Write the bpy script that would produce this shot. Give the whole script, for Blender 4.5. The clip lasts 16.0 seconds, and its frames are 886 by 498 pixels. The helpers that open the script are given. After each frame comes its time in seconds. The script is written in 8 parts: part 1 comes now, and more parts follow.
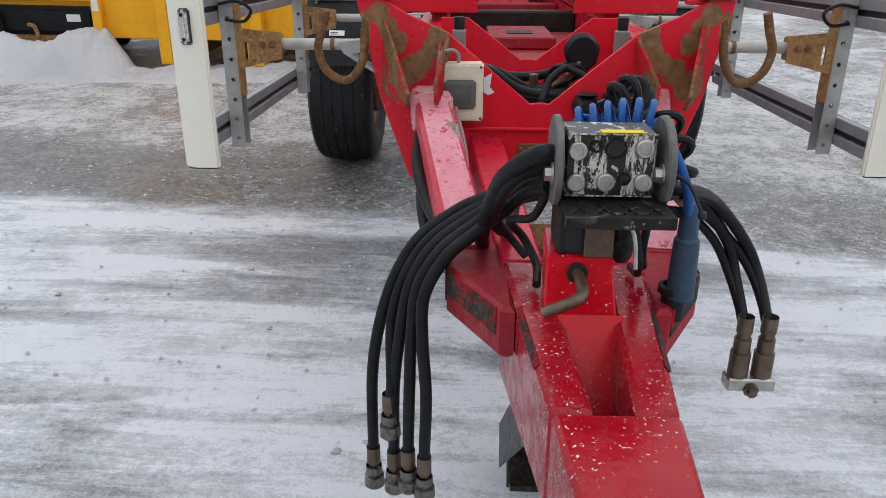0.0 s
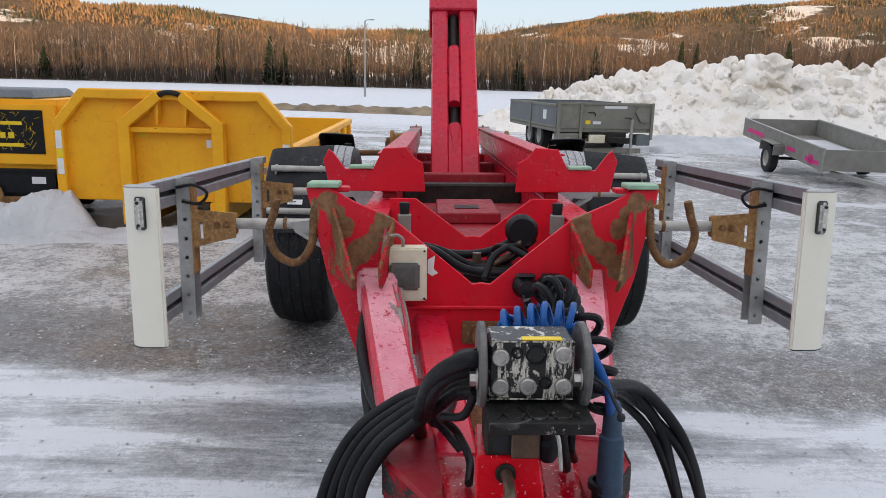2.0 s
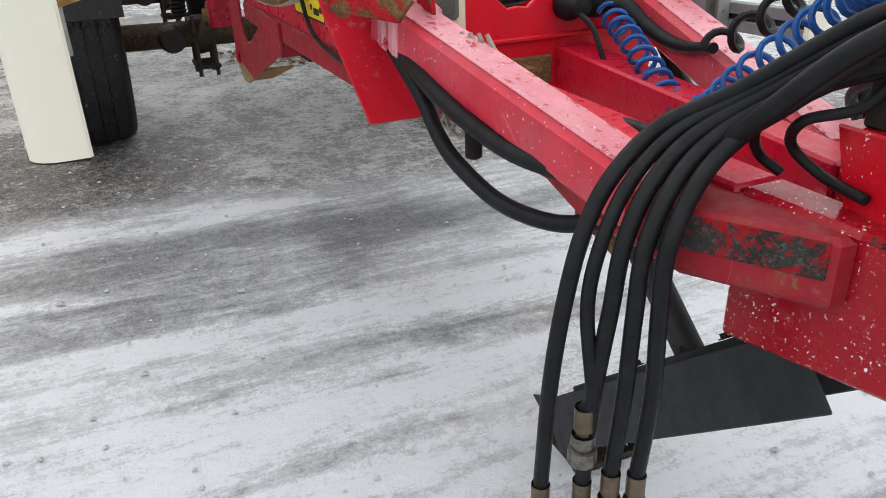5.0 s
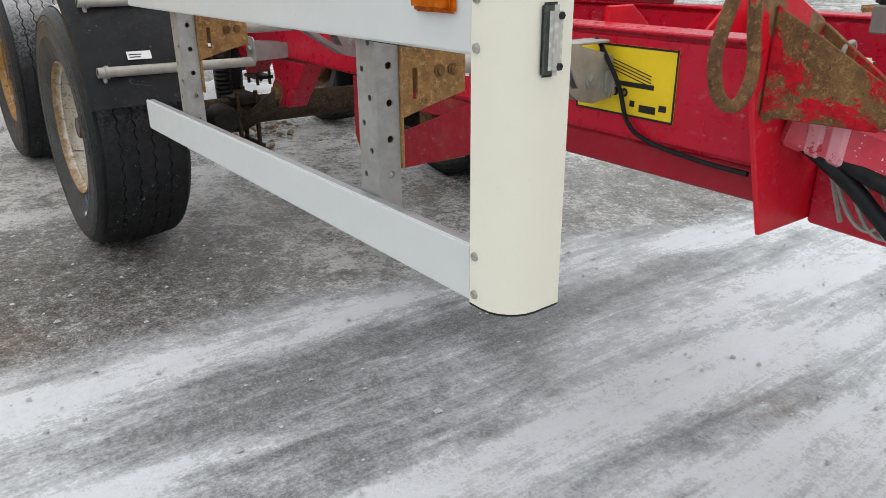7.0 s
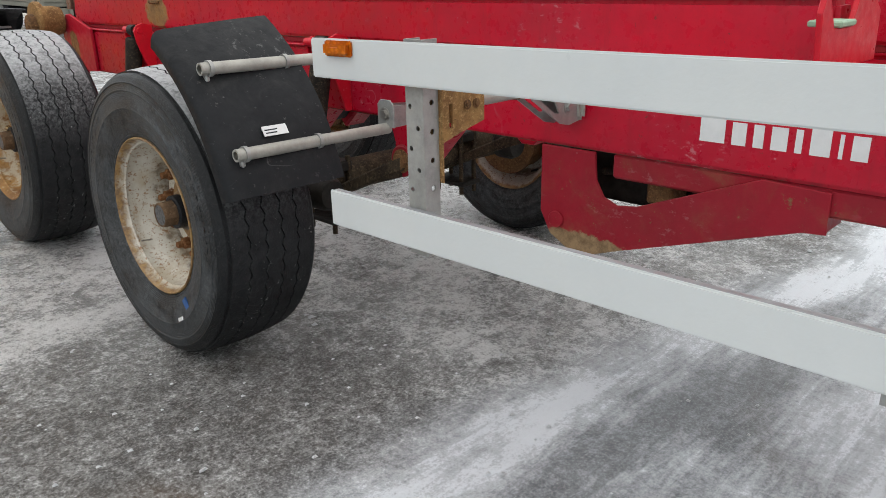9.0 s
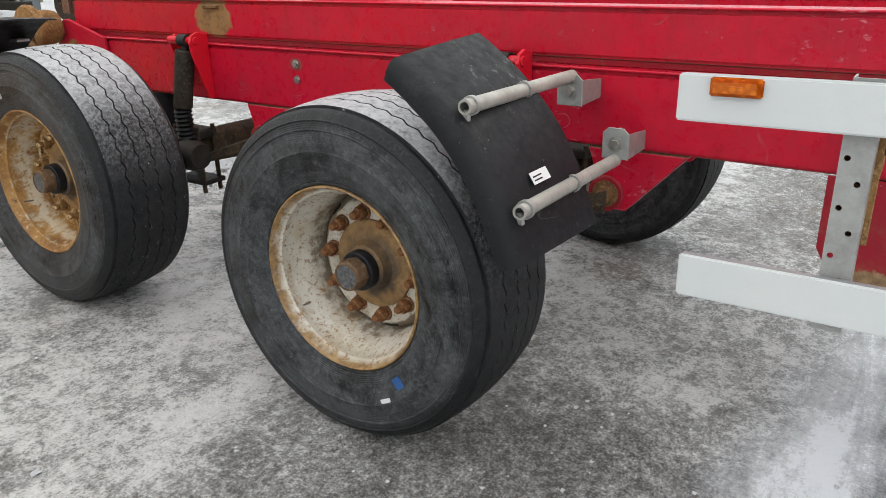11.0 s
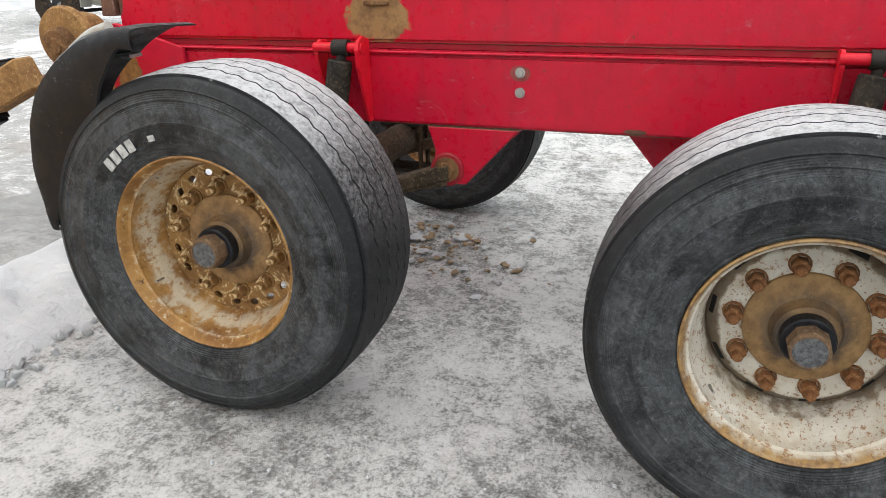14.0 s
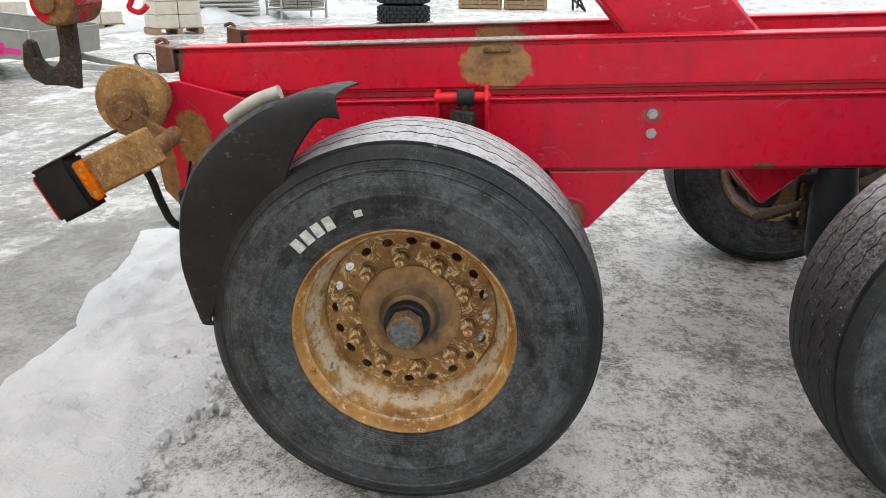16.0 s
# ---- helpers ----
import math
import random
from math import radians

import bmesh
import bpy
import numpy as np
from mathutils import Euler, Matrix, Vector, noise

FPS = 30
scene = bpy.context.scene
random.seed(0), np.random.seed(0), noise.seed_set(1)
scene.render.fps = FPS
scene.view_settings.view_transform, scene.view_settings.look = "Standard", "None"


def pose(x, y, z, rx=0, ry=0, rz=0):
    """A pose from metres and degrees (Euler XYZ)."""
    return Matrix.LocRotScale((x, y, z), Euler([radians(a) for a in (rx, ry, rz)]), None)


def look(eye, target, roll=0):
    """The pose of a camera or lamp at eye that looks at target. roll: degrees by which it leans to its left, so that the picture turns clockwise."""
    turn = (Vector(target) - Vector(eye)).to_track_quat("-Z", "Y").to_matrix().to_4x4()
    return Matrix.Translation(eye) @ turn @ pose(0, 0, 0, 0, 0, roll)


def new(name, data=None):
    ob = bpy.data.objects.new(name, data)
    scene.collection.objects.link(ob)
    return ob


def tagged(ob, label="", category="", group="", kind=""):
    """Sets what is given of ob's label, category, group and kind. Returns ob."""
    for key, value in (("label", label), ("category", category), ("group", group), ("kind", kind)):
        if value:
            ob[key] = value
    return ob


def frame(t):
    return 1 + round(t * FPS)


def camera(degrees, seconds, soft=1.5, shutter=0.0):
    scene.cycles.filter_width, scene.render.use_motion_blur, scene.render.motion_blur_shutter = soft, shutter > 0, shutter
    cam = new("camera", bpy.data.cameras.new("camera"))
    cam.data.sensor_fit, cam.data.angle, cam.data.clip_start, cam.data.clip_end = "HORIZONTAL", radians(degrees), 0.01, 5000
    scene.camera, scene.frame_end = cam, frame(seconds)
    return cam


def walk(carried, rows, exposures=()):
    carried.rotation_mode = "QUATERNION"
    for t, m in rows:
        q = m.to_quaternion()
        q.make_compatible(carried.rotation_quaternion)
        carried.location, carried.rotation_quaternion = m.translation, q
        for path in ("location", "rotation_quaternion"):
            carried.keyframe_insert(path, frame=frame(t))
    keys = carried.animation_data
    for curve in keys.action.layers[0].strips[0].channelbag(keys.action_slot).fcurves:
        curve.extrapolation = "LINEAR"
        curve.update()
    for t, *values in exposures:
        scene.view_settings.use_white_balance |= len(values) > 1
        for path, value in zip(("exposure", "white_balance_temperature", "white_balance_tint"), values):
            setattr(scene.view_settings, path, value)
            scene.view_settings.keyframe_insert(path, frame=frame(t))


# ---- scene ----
cam = camera(61.4, 16.0, 0.55)
PATH = [
    (0, (-0.232, 0.035, 1.663), (-0.289, 1.858, 0.842), 1.1),
    (0.5, (-0.193, 0.073, 1.737), (-0.223, 1.947, 1.038), 1.4),
    (1, (-0.168, 0.056, 1.778), (-0.183, 1.976, 1.218), 1.6),
    (1.5, (-0.171, 0.021, 1.809), (-0.167, 1.969, 1.354), 1.4),
    (2, (-0.173, 0.009, 1.782), (-0.144, 1.958, 1.333), 1.4),
    (2.5, (-0.214, 0.009, 1.698), (-0.13, 1.916, 1.101), 1.0),
    (3, (-0.296, 0.041, 1.556), (-0.13, 1.876, 0.778), 0.2),
    (3.2, (-0.339, 0.081, 1.507), (-0.127, 1.885, 0.67), 0.0),
    (5.3, (-1.171, 0.792, 1.435), (-0.355, 2.379, 0.532), 0.3),
    (5.5, (-1.285, 0.862, 1.458), (-0.423, 2.435, 0.573), 0.5),
    (6, (-1.555, 1.064, 1.469), (-0.593, 2.603, 0.627), 1.2),
    (6.5, (-1.721, 1.343, 1.456), (-0.678, 2.843, 0.643), 1.6),
    (7, (-1.955, 1.582, 1.472), (-0.838, 3.044, 0.688), 1.9),
    (7.5, (-2.096, 1.828, 1.476), (-0.912, 3.249, 0.718), 2.0),
    (8, (-2.26, 2.115, 1.503), (-1.019, 3.499, 0.766), 1.7),
    (8.5, (-2.43, 2.375, 1.51), (-1.127, 3.711, 0.791), 1.4),
    (8.7, (-2.451, 2.502, 1.504), (-1.129, 3.82, 0.787), 1.3),
    (10.8, (-2.872, 3.827, 1.56), (-1.344, 4.87, 0.803), 1.2),
    (11, (-2.901, 3.943, 1.558), (-1.359, 4.967, 0.802), 1.2),
    (11.5, (-2.897, 4.296, 1.512), (-1.324, 5.269, 0.752), 1.1),
    (12, (-2.941, 4.614, 1.51), (-1.334, 5.523, 0.741), 1.2),
    (12.5, (-2.983, 4.91, 1.501), (-1.336, 5.732, 0.721), 1.7),
    (13, (-2.956, 5.181, 1.487), (-1.272, 5.923, 0.703), 1.9),
    (13.5, (-3.04, 5.484, 1.485), (-1.32, 6.14, 0.704), 1.9),
    (14, (-3.062, 5.764, 1.474), (-1.311, 6.36, 0.712), 1.3),
    (14.5, (-3.055, 6.06, 1.505), (-1.268, 6.571, 0.765), 0.9),
    (15, (-3.131, 6.324, 1.506), (-1.307, 6.728, 0.793), 0.8),
    (15.5, (-3.125, 6.603, 1.509), (-1.271, 6.886, 0.814), 0.8),
    (16, (-3.157, 6.887, 1.524), (-1.291, 7.049, 0.823), 0.6),
]
walk(cam, [(t, look(eye, target, roll)) for t, eye, target, roll in PATH], [(0.0, 0.86, 6180, 13), (0.8, 0.84, 6350, 15), (1.5, 0.76, 6300, 12), (2.5, 0.72, 5900, 18), (3.2, 0.86, 6200, 14), (5.5, 1.22, 6500, 10), (6.5, 1.10, 6530, 10), (8.5, 1.12, 6530, 10), (11.0, 1.40, 6540, 10), (12.5, 1.66, 6550, 10), (14.2, 1.70, 6550, 10), (16.0, 1.58, 6550, 10)])

# ---------------------------------------------------------------- light
SUN_UP, SUN_AZ = 5.0, -8.0          # low evening sun behind the start of the walk
world = bpy.data.worlds.new("sky")
scene.world = world
world.use_nodes = True
wn = world.node_tree
sky = wn.nodes.new("ShaderNodeTexSky")
sky.sky_type, sky.sun_disc = "NISHITA", False
sky.sun_elevation, sky.sun_rotation = radians(SUN_UP), radians(180 + SUN_AZ)
sky.air_density, sky.dust_density, sky.ozone_density = 1.0, 0.6, 2.0
# clear low sky, with a bright veil of thin high cloud overhead
coord = wn.nodes.new("ShaderNodeTexCoord")
height = wn.nodes.new("ShaderNodeSeparateXYZ")
wn.links.new(coord.outputs["Generated"], height.inputs[0])
veil = wn.nodes.new("ShaderNodeMapRange")
veil.interpolation_type = "SMOOTHSTEP"
wn.links.new(height.outputs[2], veil.inputs[0])
for k, v in enumerate((0.12, 0.55, 0.0, 1.0)):
    veil.inputs[1 + k].default_value = v
blend = wn.nodes.new("ShaderNodeMix")
blend.data_type = "RGBA"
wn.links.new(veil.outputs[0], blend.inputs[0])
haze = wn.nodes.new("ShaderNodeMix")
haze.data_type = "RGBA"
haze.inputs[0].default_value = 0.78
wn.links.new(sky.outputs[0], haze.inputs[6])
haze.inputs[7].default_value = (3.0, 3.3, 3.55, 1)
wn.links.new(haze.outputs[2], blend.inputs[6])
blend.inputs[7].default_value = (4.60, 4.62, 4.60, 1)
bg = wn.nodes["Background"]
bg.inputs[1].default_value = 0.15
wn.links.new(blend.outputs[2], bg.inputs[0])
sun = new("sun", bpy.data.lights.new("sun", "SUN"))
sun.data.energy, sun.data.angle, sun.data.color = 5.0, radians(0.5), (1.0, 0.66, 0.36)
sun.matrix_world = look((-30 * math.sin(radians(SUN_AZ)), -100, 100 * math.tan(radians(SUN_UP))), (0, 0, 0))


# ---------------------------------------------------------------- materials


class Nodes:
    """Small builder for a node material."""

    def __init__(self, name):
        self.mat = bpy.data.materials.new(name)
        self.mat.use_nodes = True
        self.t = self.mat.node_tree
        self.b = self.t.nodes["Principled BSDF"]
        self.co = self.t.nodes.new("ShaderNodeTexCoord").outputs["Object"]

    def put(self, socket, value):
        s = self.b.inputs[socket]
        if hasattr(value, "is_output"):
            self.t.links.new(value, s)
        else:
            s.default_value = (*value, 1) if isinstance(value, tuple) and len(value) == 3 else value

    def fill(self, node, key, value):
        s = node.inputs[key]
        if hasattr(value, "is_output"):
            self.t.links.new(value, s)
        elif isinstance(value, tuple) and len(value) == 3 and s.type == "RGBA":
            s.default_value = (*value, 1)
        else:
            s.default_value = value

    def where(self):
        return self.t.nodes.new("ShaderNodeNewGeometry").outputs["Position"]

    def scaled(self, vec, s):
        n = self.t.nodes.new("ShaderNodeMapping")
        self.fill(n, "Vector", vec)
        n.inputs["Scale"].default_value = s
        return n.outputs[0]

    def noise(self, scale, detail=4, rough=0.6, vec=None, dist=0.0):
        n = self.t.nodes.new("ShaderNodeTexNoise")
        self.fill(n, "Vector", vec or self.co)
        n.inputs["Scale"].default_value, n.inputs["Detail"].default_value = scale, detail
        n.inputs["Roughness"].default_value, n.inputs["Distortion"].default_value = rough, dist
        return n.outputs[0]

    def voronoi(self, scale, vec=None, feature="F1"):
        n = self.t.nodes.new("ShaderNodeTexVoronoi")
        n.feature = feature
        self.fill(n, "Vector", vec or self.co)
        n.inputs["Scale"].default_value = scale
        return n.outputs[0]

    def ramp(self, fac, a, b, lo=0.0, hi=1.0):
        n = self.t.nodes.new("ShaderNodeMapRange")
        n.interpolation_type = "SMOOTHSTEP"
        self.fill(n, 0, fac)
        for i, v in enumerate((a, b, lo, hi)):
            n.inputs[1 + i].default_value = v
        return n.outputs[0]

    def math(self, op, a, b=0.0):
        n = self.t.nodes.new("ShaderNodeMath")
        n.operation = op
        self.fill(n, 0, a)
        self.fill(n, 1, b)
        return n.outputs[0]

    def mix(self, fac, a, b):
        n = self.t.nodes.new("ShaderNodeMix")
        n.data_type = "RGBA"
        self.fill(n, 0, fac)
        self.fill(n, 6, a)
        self.fill(n, 7, b)
        return n.outputs[2]

    def split(self, vec):
        n = self.t.nodes.new("ShaderNodeSeparateXYZ")
        self.fill(n, 0, vec)
        return n.outputs

    def facing_up(self):
        return self.split(self.t.nodes.new("ShaderNodeNewGeometry").outputs["Normal"])[2]

    def random(self):
        return self.t.nodes.new("ShaderNodeObjectInfo").outputs["Random"]

    def bump(self, height, strength=0.3, dist=0.01):
        n = self.t.nodes.new("ShaderNodeBump")
        self.fill(n, "Height", height)
        n.inputs["Strength"].default_value, n.inputs["Distance"].default_value = strength, dist
        self.t.links.new(n.outputs[0], self.b.inputs["Normal"])


def painted(name, col, worn, under, rough=0.42, spots=0.62, scale=14.0, metal=0.0, dirt=None, fleck=0.0, stains=(), scratch=0.0, mott=0.45):
    """Paint with faded patches, scratches, chips down to a second colour, road dirt, ragged stains and fine orange peel."""
    n = Nodes(name)
    fade = n.ramp(n.noise(2.3, 5, 0.65), 0.3, 0.75)
    c = n.mix(fade, col, worn)
    c = n.mix(n.ramp(n.noise(17.0, 8, 0.75), 0.35, 0.75, 0.0, mott), c, tuple(v * 0.6 for v in col))
    if dirt:
        c = n.mix(n.ramp(n.noise(6.0, 8, 0.75, dist=0.6), 0.48, 0.8, 0.0, 0.55), c, dirt)
    if scratch:
        # broad dulled areas, thin wandering scratches, short scuffs and pin-point rust
        c = n.mix(n.ramp(n.noise(0.9, 4, 0.6, vec=n.scaled(n.co, (1, 0.5, 1.6))), 0.35, 0.7, 0.0, 0.40 * scratch), c, tuple(v * 0.55 for v in col))
        pale = tuple(min(1, v * 0.8 + 0.13) for v in worn)
        line = n.math("ABSOLUTE", n.math("SUBTRACT", n.noise(2.6, 2, 0.4, dist=0.5), 0.5))
        c = n.mix(n.math("MULTIPLY", n.ramp(line, 0.0024, 0.001, 0, 0.6), n.math("MULTIPLY", n.ramp(n.noise(4.0, 2), 0.55, 0.63), scratch)), c, pale)
        nick = n.math("MULTIPLY", n.ramp(n.voronoi(26.0), 0.10, 0.06), n.ramp(n.noise(9.0, 3), 0.56, 0.62))
        c = n.mix(n.math("MULTIPLY", nick, scratch), c, pale)
        c = n.mix(n.math("MULTIPLY", n.ramp(n.noise(5.0, 6, 0.7, vec=n.scaled(n.co, (3.0, 3.0, 0.35))), 0.52, 0.70, 0, 0.45), scratch), c, tuple(v * 0.5 + 0.01 for v in col))
        scuff = n.math("MULTIPLY", n.ramp(n.noise(48.0, 5, 0.7, vec=n.scaled(n.co, (1.0, 0.45, 1.0))), 0.57, 0.66), n.ramp(n.noise(2.3, 5), 0.52, 0.64))
        c = n.mix(n.math("MULTIPLY", scuff, scratch), c, pale)
        c = n.mix(n.ramp(n.noise(38.0, 6, 0.75), 0.64, 0.68, 0.0, 0.85), c, tuple(v * 0.8 for v in under))
        c = n.mix(n.ramp(n.noise(5.5, 9, 0.8, vec=n.scaled(n.co, (1, 0.6, 1)), dist=1.0), 0.64, 0.72, 0.0, 0.5), c, tuple(v * 0.5 + 0.04 for v in under))
    chip = n.ramp(n.noise(scale, 9, 0.78), spots, spots + 0.05)
    c = n.mix(chip, c, under)
    if fleck:
        f = n.ramp(n.noise(150.0, 2, 0.5), 0.705 - fleck * 0.3, 0.725 - fleck * 0.3)
        g = n.math("MULTIPLY", f, n.ramp(n.noise(7.0, 3), 0.38, 0.55))
        c = n.mix(g, c, (0.75, 0.72, 0.72))
    for at, size, tint in stains:
        v = n.t.nodes.new("ShaderNodeVectorMath")
        v.operation = "SUBTRACT"
        fold = n.t.nodes.new("ShaderNodeVectorMath")
        fold.operation = "ABSOLUTE"
        n.fill(fold, 0, n.scaled(n.co, (1, 0, 0)))
        flat = n.t.nodes.new("ShaderNodeVectorMath")
        flat.operation = "ADD"
        n.fill(flat, 0, fold.outputs[0])
        n.fill(flat, 1, n.scaled(n.co, (0, 1, 1)))
        n.fill(v, 0, flat.outputs[0])
        v.inputs[1].default_value = at
        r = n.t.nodes.new("ShaderNodeVectorMath")
        r.operation = "LENGTH"
        n.fill(r, 0, n.scaled(v.outputs[0], tuple(1 / q for q in size)))
        d = n.math("ADD", r.outputs["Value"], n.math("MULTIPLY", n.math("SUBTRACT", n.noise(16.0, 8, 0.75), 0.5), 1.1))
        c = n.mix(n.ramp(d, 1.0, 0.86, 0, 0.95), c, n.mix(n.ramp(n.noise(30.0, 7, 0.75), 0.35, 0.7), tint, tuple(q * 0.45 for q in tint)))
    n.put("Base Color", c)
    n.put("Roughness", n.ramp(n.noise(30.0, 4), 0.2, 0.8, rough - 0.1, rough + 0.22))
    n.put("Metallic", metal)
    n.put("Specular IOR Level", 0.30 if max(col) > 0.05 else 0.18)
    n.bump(n.math("ADD", n.noise(90.0, 3), n.math("MULTIPLY", chip, -1.5)), 0.14, 0.004)
    return n.mat


def plain(name, col, rough=0.5, metal=0.0, vary=0.25, scale=9.0, bump=0.15, fine=60.0):
    """One material colour with grain and soft blotches."""
    n = Nodes(name)
    f = n.ramp(n.noise(scale, 7, 0.7), 0.25, 0.75)
    dark = tuple(v * (1 - vary) for v in col)
    lite = tuple(min(1, v * (1 + vary)) for v in col)
    n.put("Base Color", n.mix(f, dark, lite))
    n.put("Roughness", n.ramp(n.noise(scale * 3, 4), 0.2, 0.8, max(0.05, rough - 0.12), min(1, rough + 0.12)))
    n.put("Metallic", metal)
    n.put("Specular IOR Level", 0.3 if max(col) > 0.05 else 0.18)
    n.bump(n.noise(fine, 5), bump, 0.005)
    return n.mat


EDGE_RUST = (0.15, 0.085, 0.05)
RED = painted("red_paint", (0.62, 0.006, 0.030), (0.47, 0.012, 0.040), (0.12, 0.06, 0.035), 0.28, 0.68, 11.0, dirt=(0.42, 0.04, 0.05), scratch=1.0,
              stains=(((0.44, 5.6, 0.8540), (0.3, 2.6, 0.0042), EDGE_RUST), ((0.44, 6.36, 1.058), (0.3, 0.040, 0.030), (0.30, 0.07, 0.06)), ((0.44, 5.95, 0.87), (0.3, 0.04, 0.012), EDGE_RUST)))
RED_RAIL = painted("red_rail_paint", (0.64, 0.006, 0.029), (0.49, 0.012, 0.038), (0.12, 0.06, 0.035), 0.28, 0.68, 11.0, dirt=(0.44, 0.04, 0.05), scratch=1.0, stains=(((0.41, 5.6, 1.1510), (0.3, 2.6, 0.0038), EDGE_RUST), ((0.41, 6.91, 1.245), (0.3, 0.135, 0.10), (0.34, 0.205, 0.085)), ((0.37, 8.13, 1.30), (0.3, 0.07, 0.08), (0.16, 0.10, 0.07)), ((0.38, 7.2, 1.335), (0.3, 0.5, 0.02), (0.2, 0.13, 0.09))))
RED_CHEEK = painted("red_cheek_paint", (0.58, 0.006, 0.029), (0.47, 0.010, 0.036), (0.12, 0.06, 0.035), 0.36, 0.68, 11.0, dirt=(0.38, 0.03, 0.04), scratch=0.7, stains=(((0.455, 8.05, 1.0), (0.3, 0.07, 0.12), (0.30, 0.16, 0.055)), ((0.455, 8.18, 0.86), (0.3, 0.05, 0.2), (0.26, 0.14, 0.05))))
WELD_RUST = (0.25, 0.15, 0.068)
RED_BOLSTER = painted("red_bolster_paint", (0.70, 0.006, 0.020), (0.60, 0.009, 0.028), (0.16, 0.08, 0.05), 0.34, 0.71, 10.0, dirt=(0.46, 0.04, 0.035), scratch=0.5, mott=0.2, stains=[((x, 2.40, z), (w, 0.3, h), WELD_RUST) for x, z, w, h in (
    (0.508, 1.222, 0.034, 0.036), (0.480, 1.178, 0.032, 0.040), (0.450, 1.135, 0.030, 0.040), (0.410, 1.055, 0.045, 0.045),
    (0.327, 1.168, 0.034, 0.036), (0.342, 1.122, 0.034, 0.042), (0.372, 1.080, 0.040, 0.036), (0.462, 1.012, 0.050, 0.052), (0.552, 1.18, 0.016, 0.06))])
RED_NEW = painted("red_paint_bright", (0.70, 0.006, 0.021), (0.60, 0.009, 0.028), (0.16, 0.08, 0.05), 0.34, 0.72, 10.0, dirt=(0.42, 0.04, 0.035), scratch=0.5)
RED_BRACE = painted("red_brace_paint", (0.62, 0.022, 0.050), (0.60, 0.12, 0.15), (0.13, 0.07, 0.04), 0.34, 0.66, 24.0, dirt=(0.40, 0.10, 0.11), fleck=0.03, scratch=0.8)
RED_GLOSS = painted("red_paint_wet", (0.66, 0.005, 0.014), (0.56, 0.006, 0.018), (0.16, 0.08, 0.05), 0.16, 0.70, 10.0, dirt=(0.44, 0.03, 0.03), fleck=0.04)
RED_FLECK = painted("red_paint_salt_flecked", (0.40, 0.002, 0.011), (0.30, 0.005, 0.015), (0.22, 0.12, 0.07), 0.16, 0.655, 12.0, dirt=(0.36, 0.03, 0.035), fleck=0.15, scratch=0.35)
# faded red, made paler still for the sky reflected on upper faces
RED_PINK = painted("red_paint_faded_skylit", (0.64, 0.19, 0.24), (0.72, 0.36, 0.40), (0.38, 0.012, 0.03), 0.32, 0.55, 26.0, dirt=(0.58, 0.28, 0.28), fleck=0.05, scratch=0.6, mott=0.25)
RED_DIRTY = painted("red_paint_muddy", (0.36, 0.006, 0.022), (0.26, 0.015, 0.024), (0.2, 0.11, 0.05), 0.5, 0.6, 8.0, dirt=(0.22, 0.13, 0.06), scratch=0.5, stains=(((0.436, 4.0, 0.505), (0.3, 0.26, 0.07), (0.34, 0.23, 0.12)),))
YELLOW = painted("yellow_paint", (0.92, 0.46, 0.010), (0.84, 0.39, 0.009), (0.16, 0.065, 0.02), 0.40, 0.625, 13.0, dirt=(0.66, 0.27, 0.012), mott=0.12, scratch=0.2)
WHITE = painted("white_enamel", (0.60, 0.625, 0.625), (0.63, 0.65, 0.64), (0.38, 0.34, 0.27), 0.36, 0.74, 42.0, mott=0.05)
CREAM = painted("cream_enamel", (0.78, 0.755, 0.645), (0.76, 0.73, 0.62), (0.45, 0.30, 0.15), 0.42, 0.665, 62.0, mott=0.05)


def rusted(name, dark, mid, lite, patch=None, much=0.6):
    """Scaly rust in three browns at several grain sizes, with scraps of old paint left on it."""
    n = Nodes(name)
    c = n.mix(n.ramp(n.noise(14.0, 8, 0.75, dist=0.4), 0.36, 0.64), dark, mid)
    c = n.mix(n.ramp(n.noise(70.0, 7, 0.8), 0.50, 0.66), c, lite)
    c = n.mix(n.ramp(n.noise(160.0, 5, 0.8), 0.57, 0.66, 0, 0.8), c, tuple(v * 0.35 for v in dark))
    left = n.noise(6.5, 9, 0.78, dist=0.4)
    if patch:
        flake = n.ramp(left, much, much + 0.035)
        c = n.mix(flake, c, n.mix(n.ramp(n.noise(40.0, 5), 0.4, 0.7), patch, tuple(v * 0.6 for v in patch)))
    n.put("Base Color", c)
    n.put("Roughness", 0.8)
    n.put("Specular IOR Level", 0.2)
    n.bump(n.math("ADD", n.noise(60.0, 8, 0.8), n.math("MULTIPLY", left, 0.6)), 0.7, 0.006)
    return n.mat


AXLE_RUST = rusted("muddy_running_gear", (0.030, 0.022, 0.015), (0.075, 0.054, 0.034), (0.16, 0.115, 0.07))
NUT_RUST = rusted("orange_rusted_nut", (0.15, 0.062, 0.026), (0.27, 0.125, 0.052), (0.40, 0.215, 0.105))
RUSTY = rusted("rusted_steel", (0.10, 0.052, 0.026), (0.20, 0.105, 0.045), (0.33, 0.185, 0.08))
CAST = rusted("rusty_black_casting", (0.018, 0.016, 0.014), (0.045, 0.036, 0.028), (0.11, 0.08, 0.05), (0.30, 0.012, 0.016), 0.66)
RUSTY_RED = rusted("rust_through_red", (0.10, 0.054, 0.026), (0.21, 0.115, 0.045), (0.33, 0.19, 0.08), (0.50, 0.008, 0.02), 0.50)
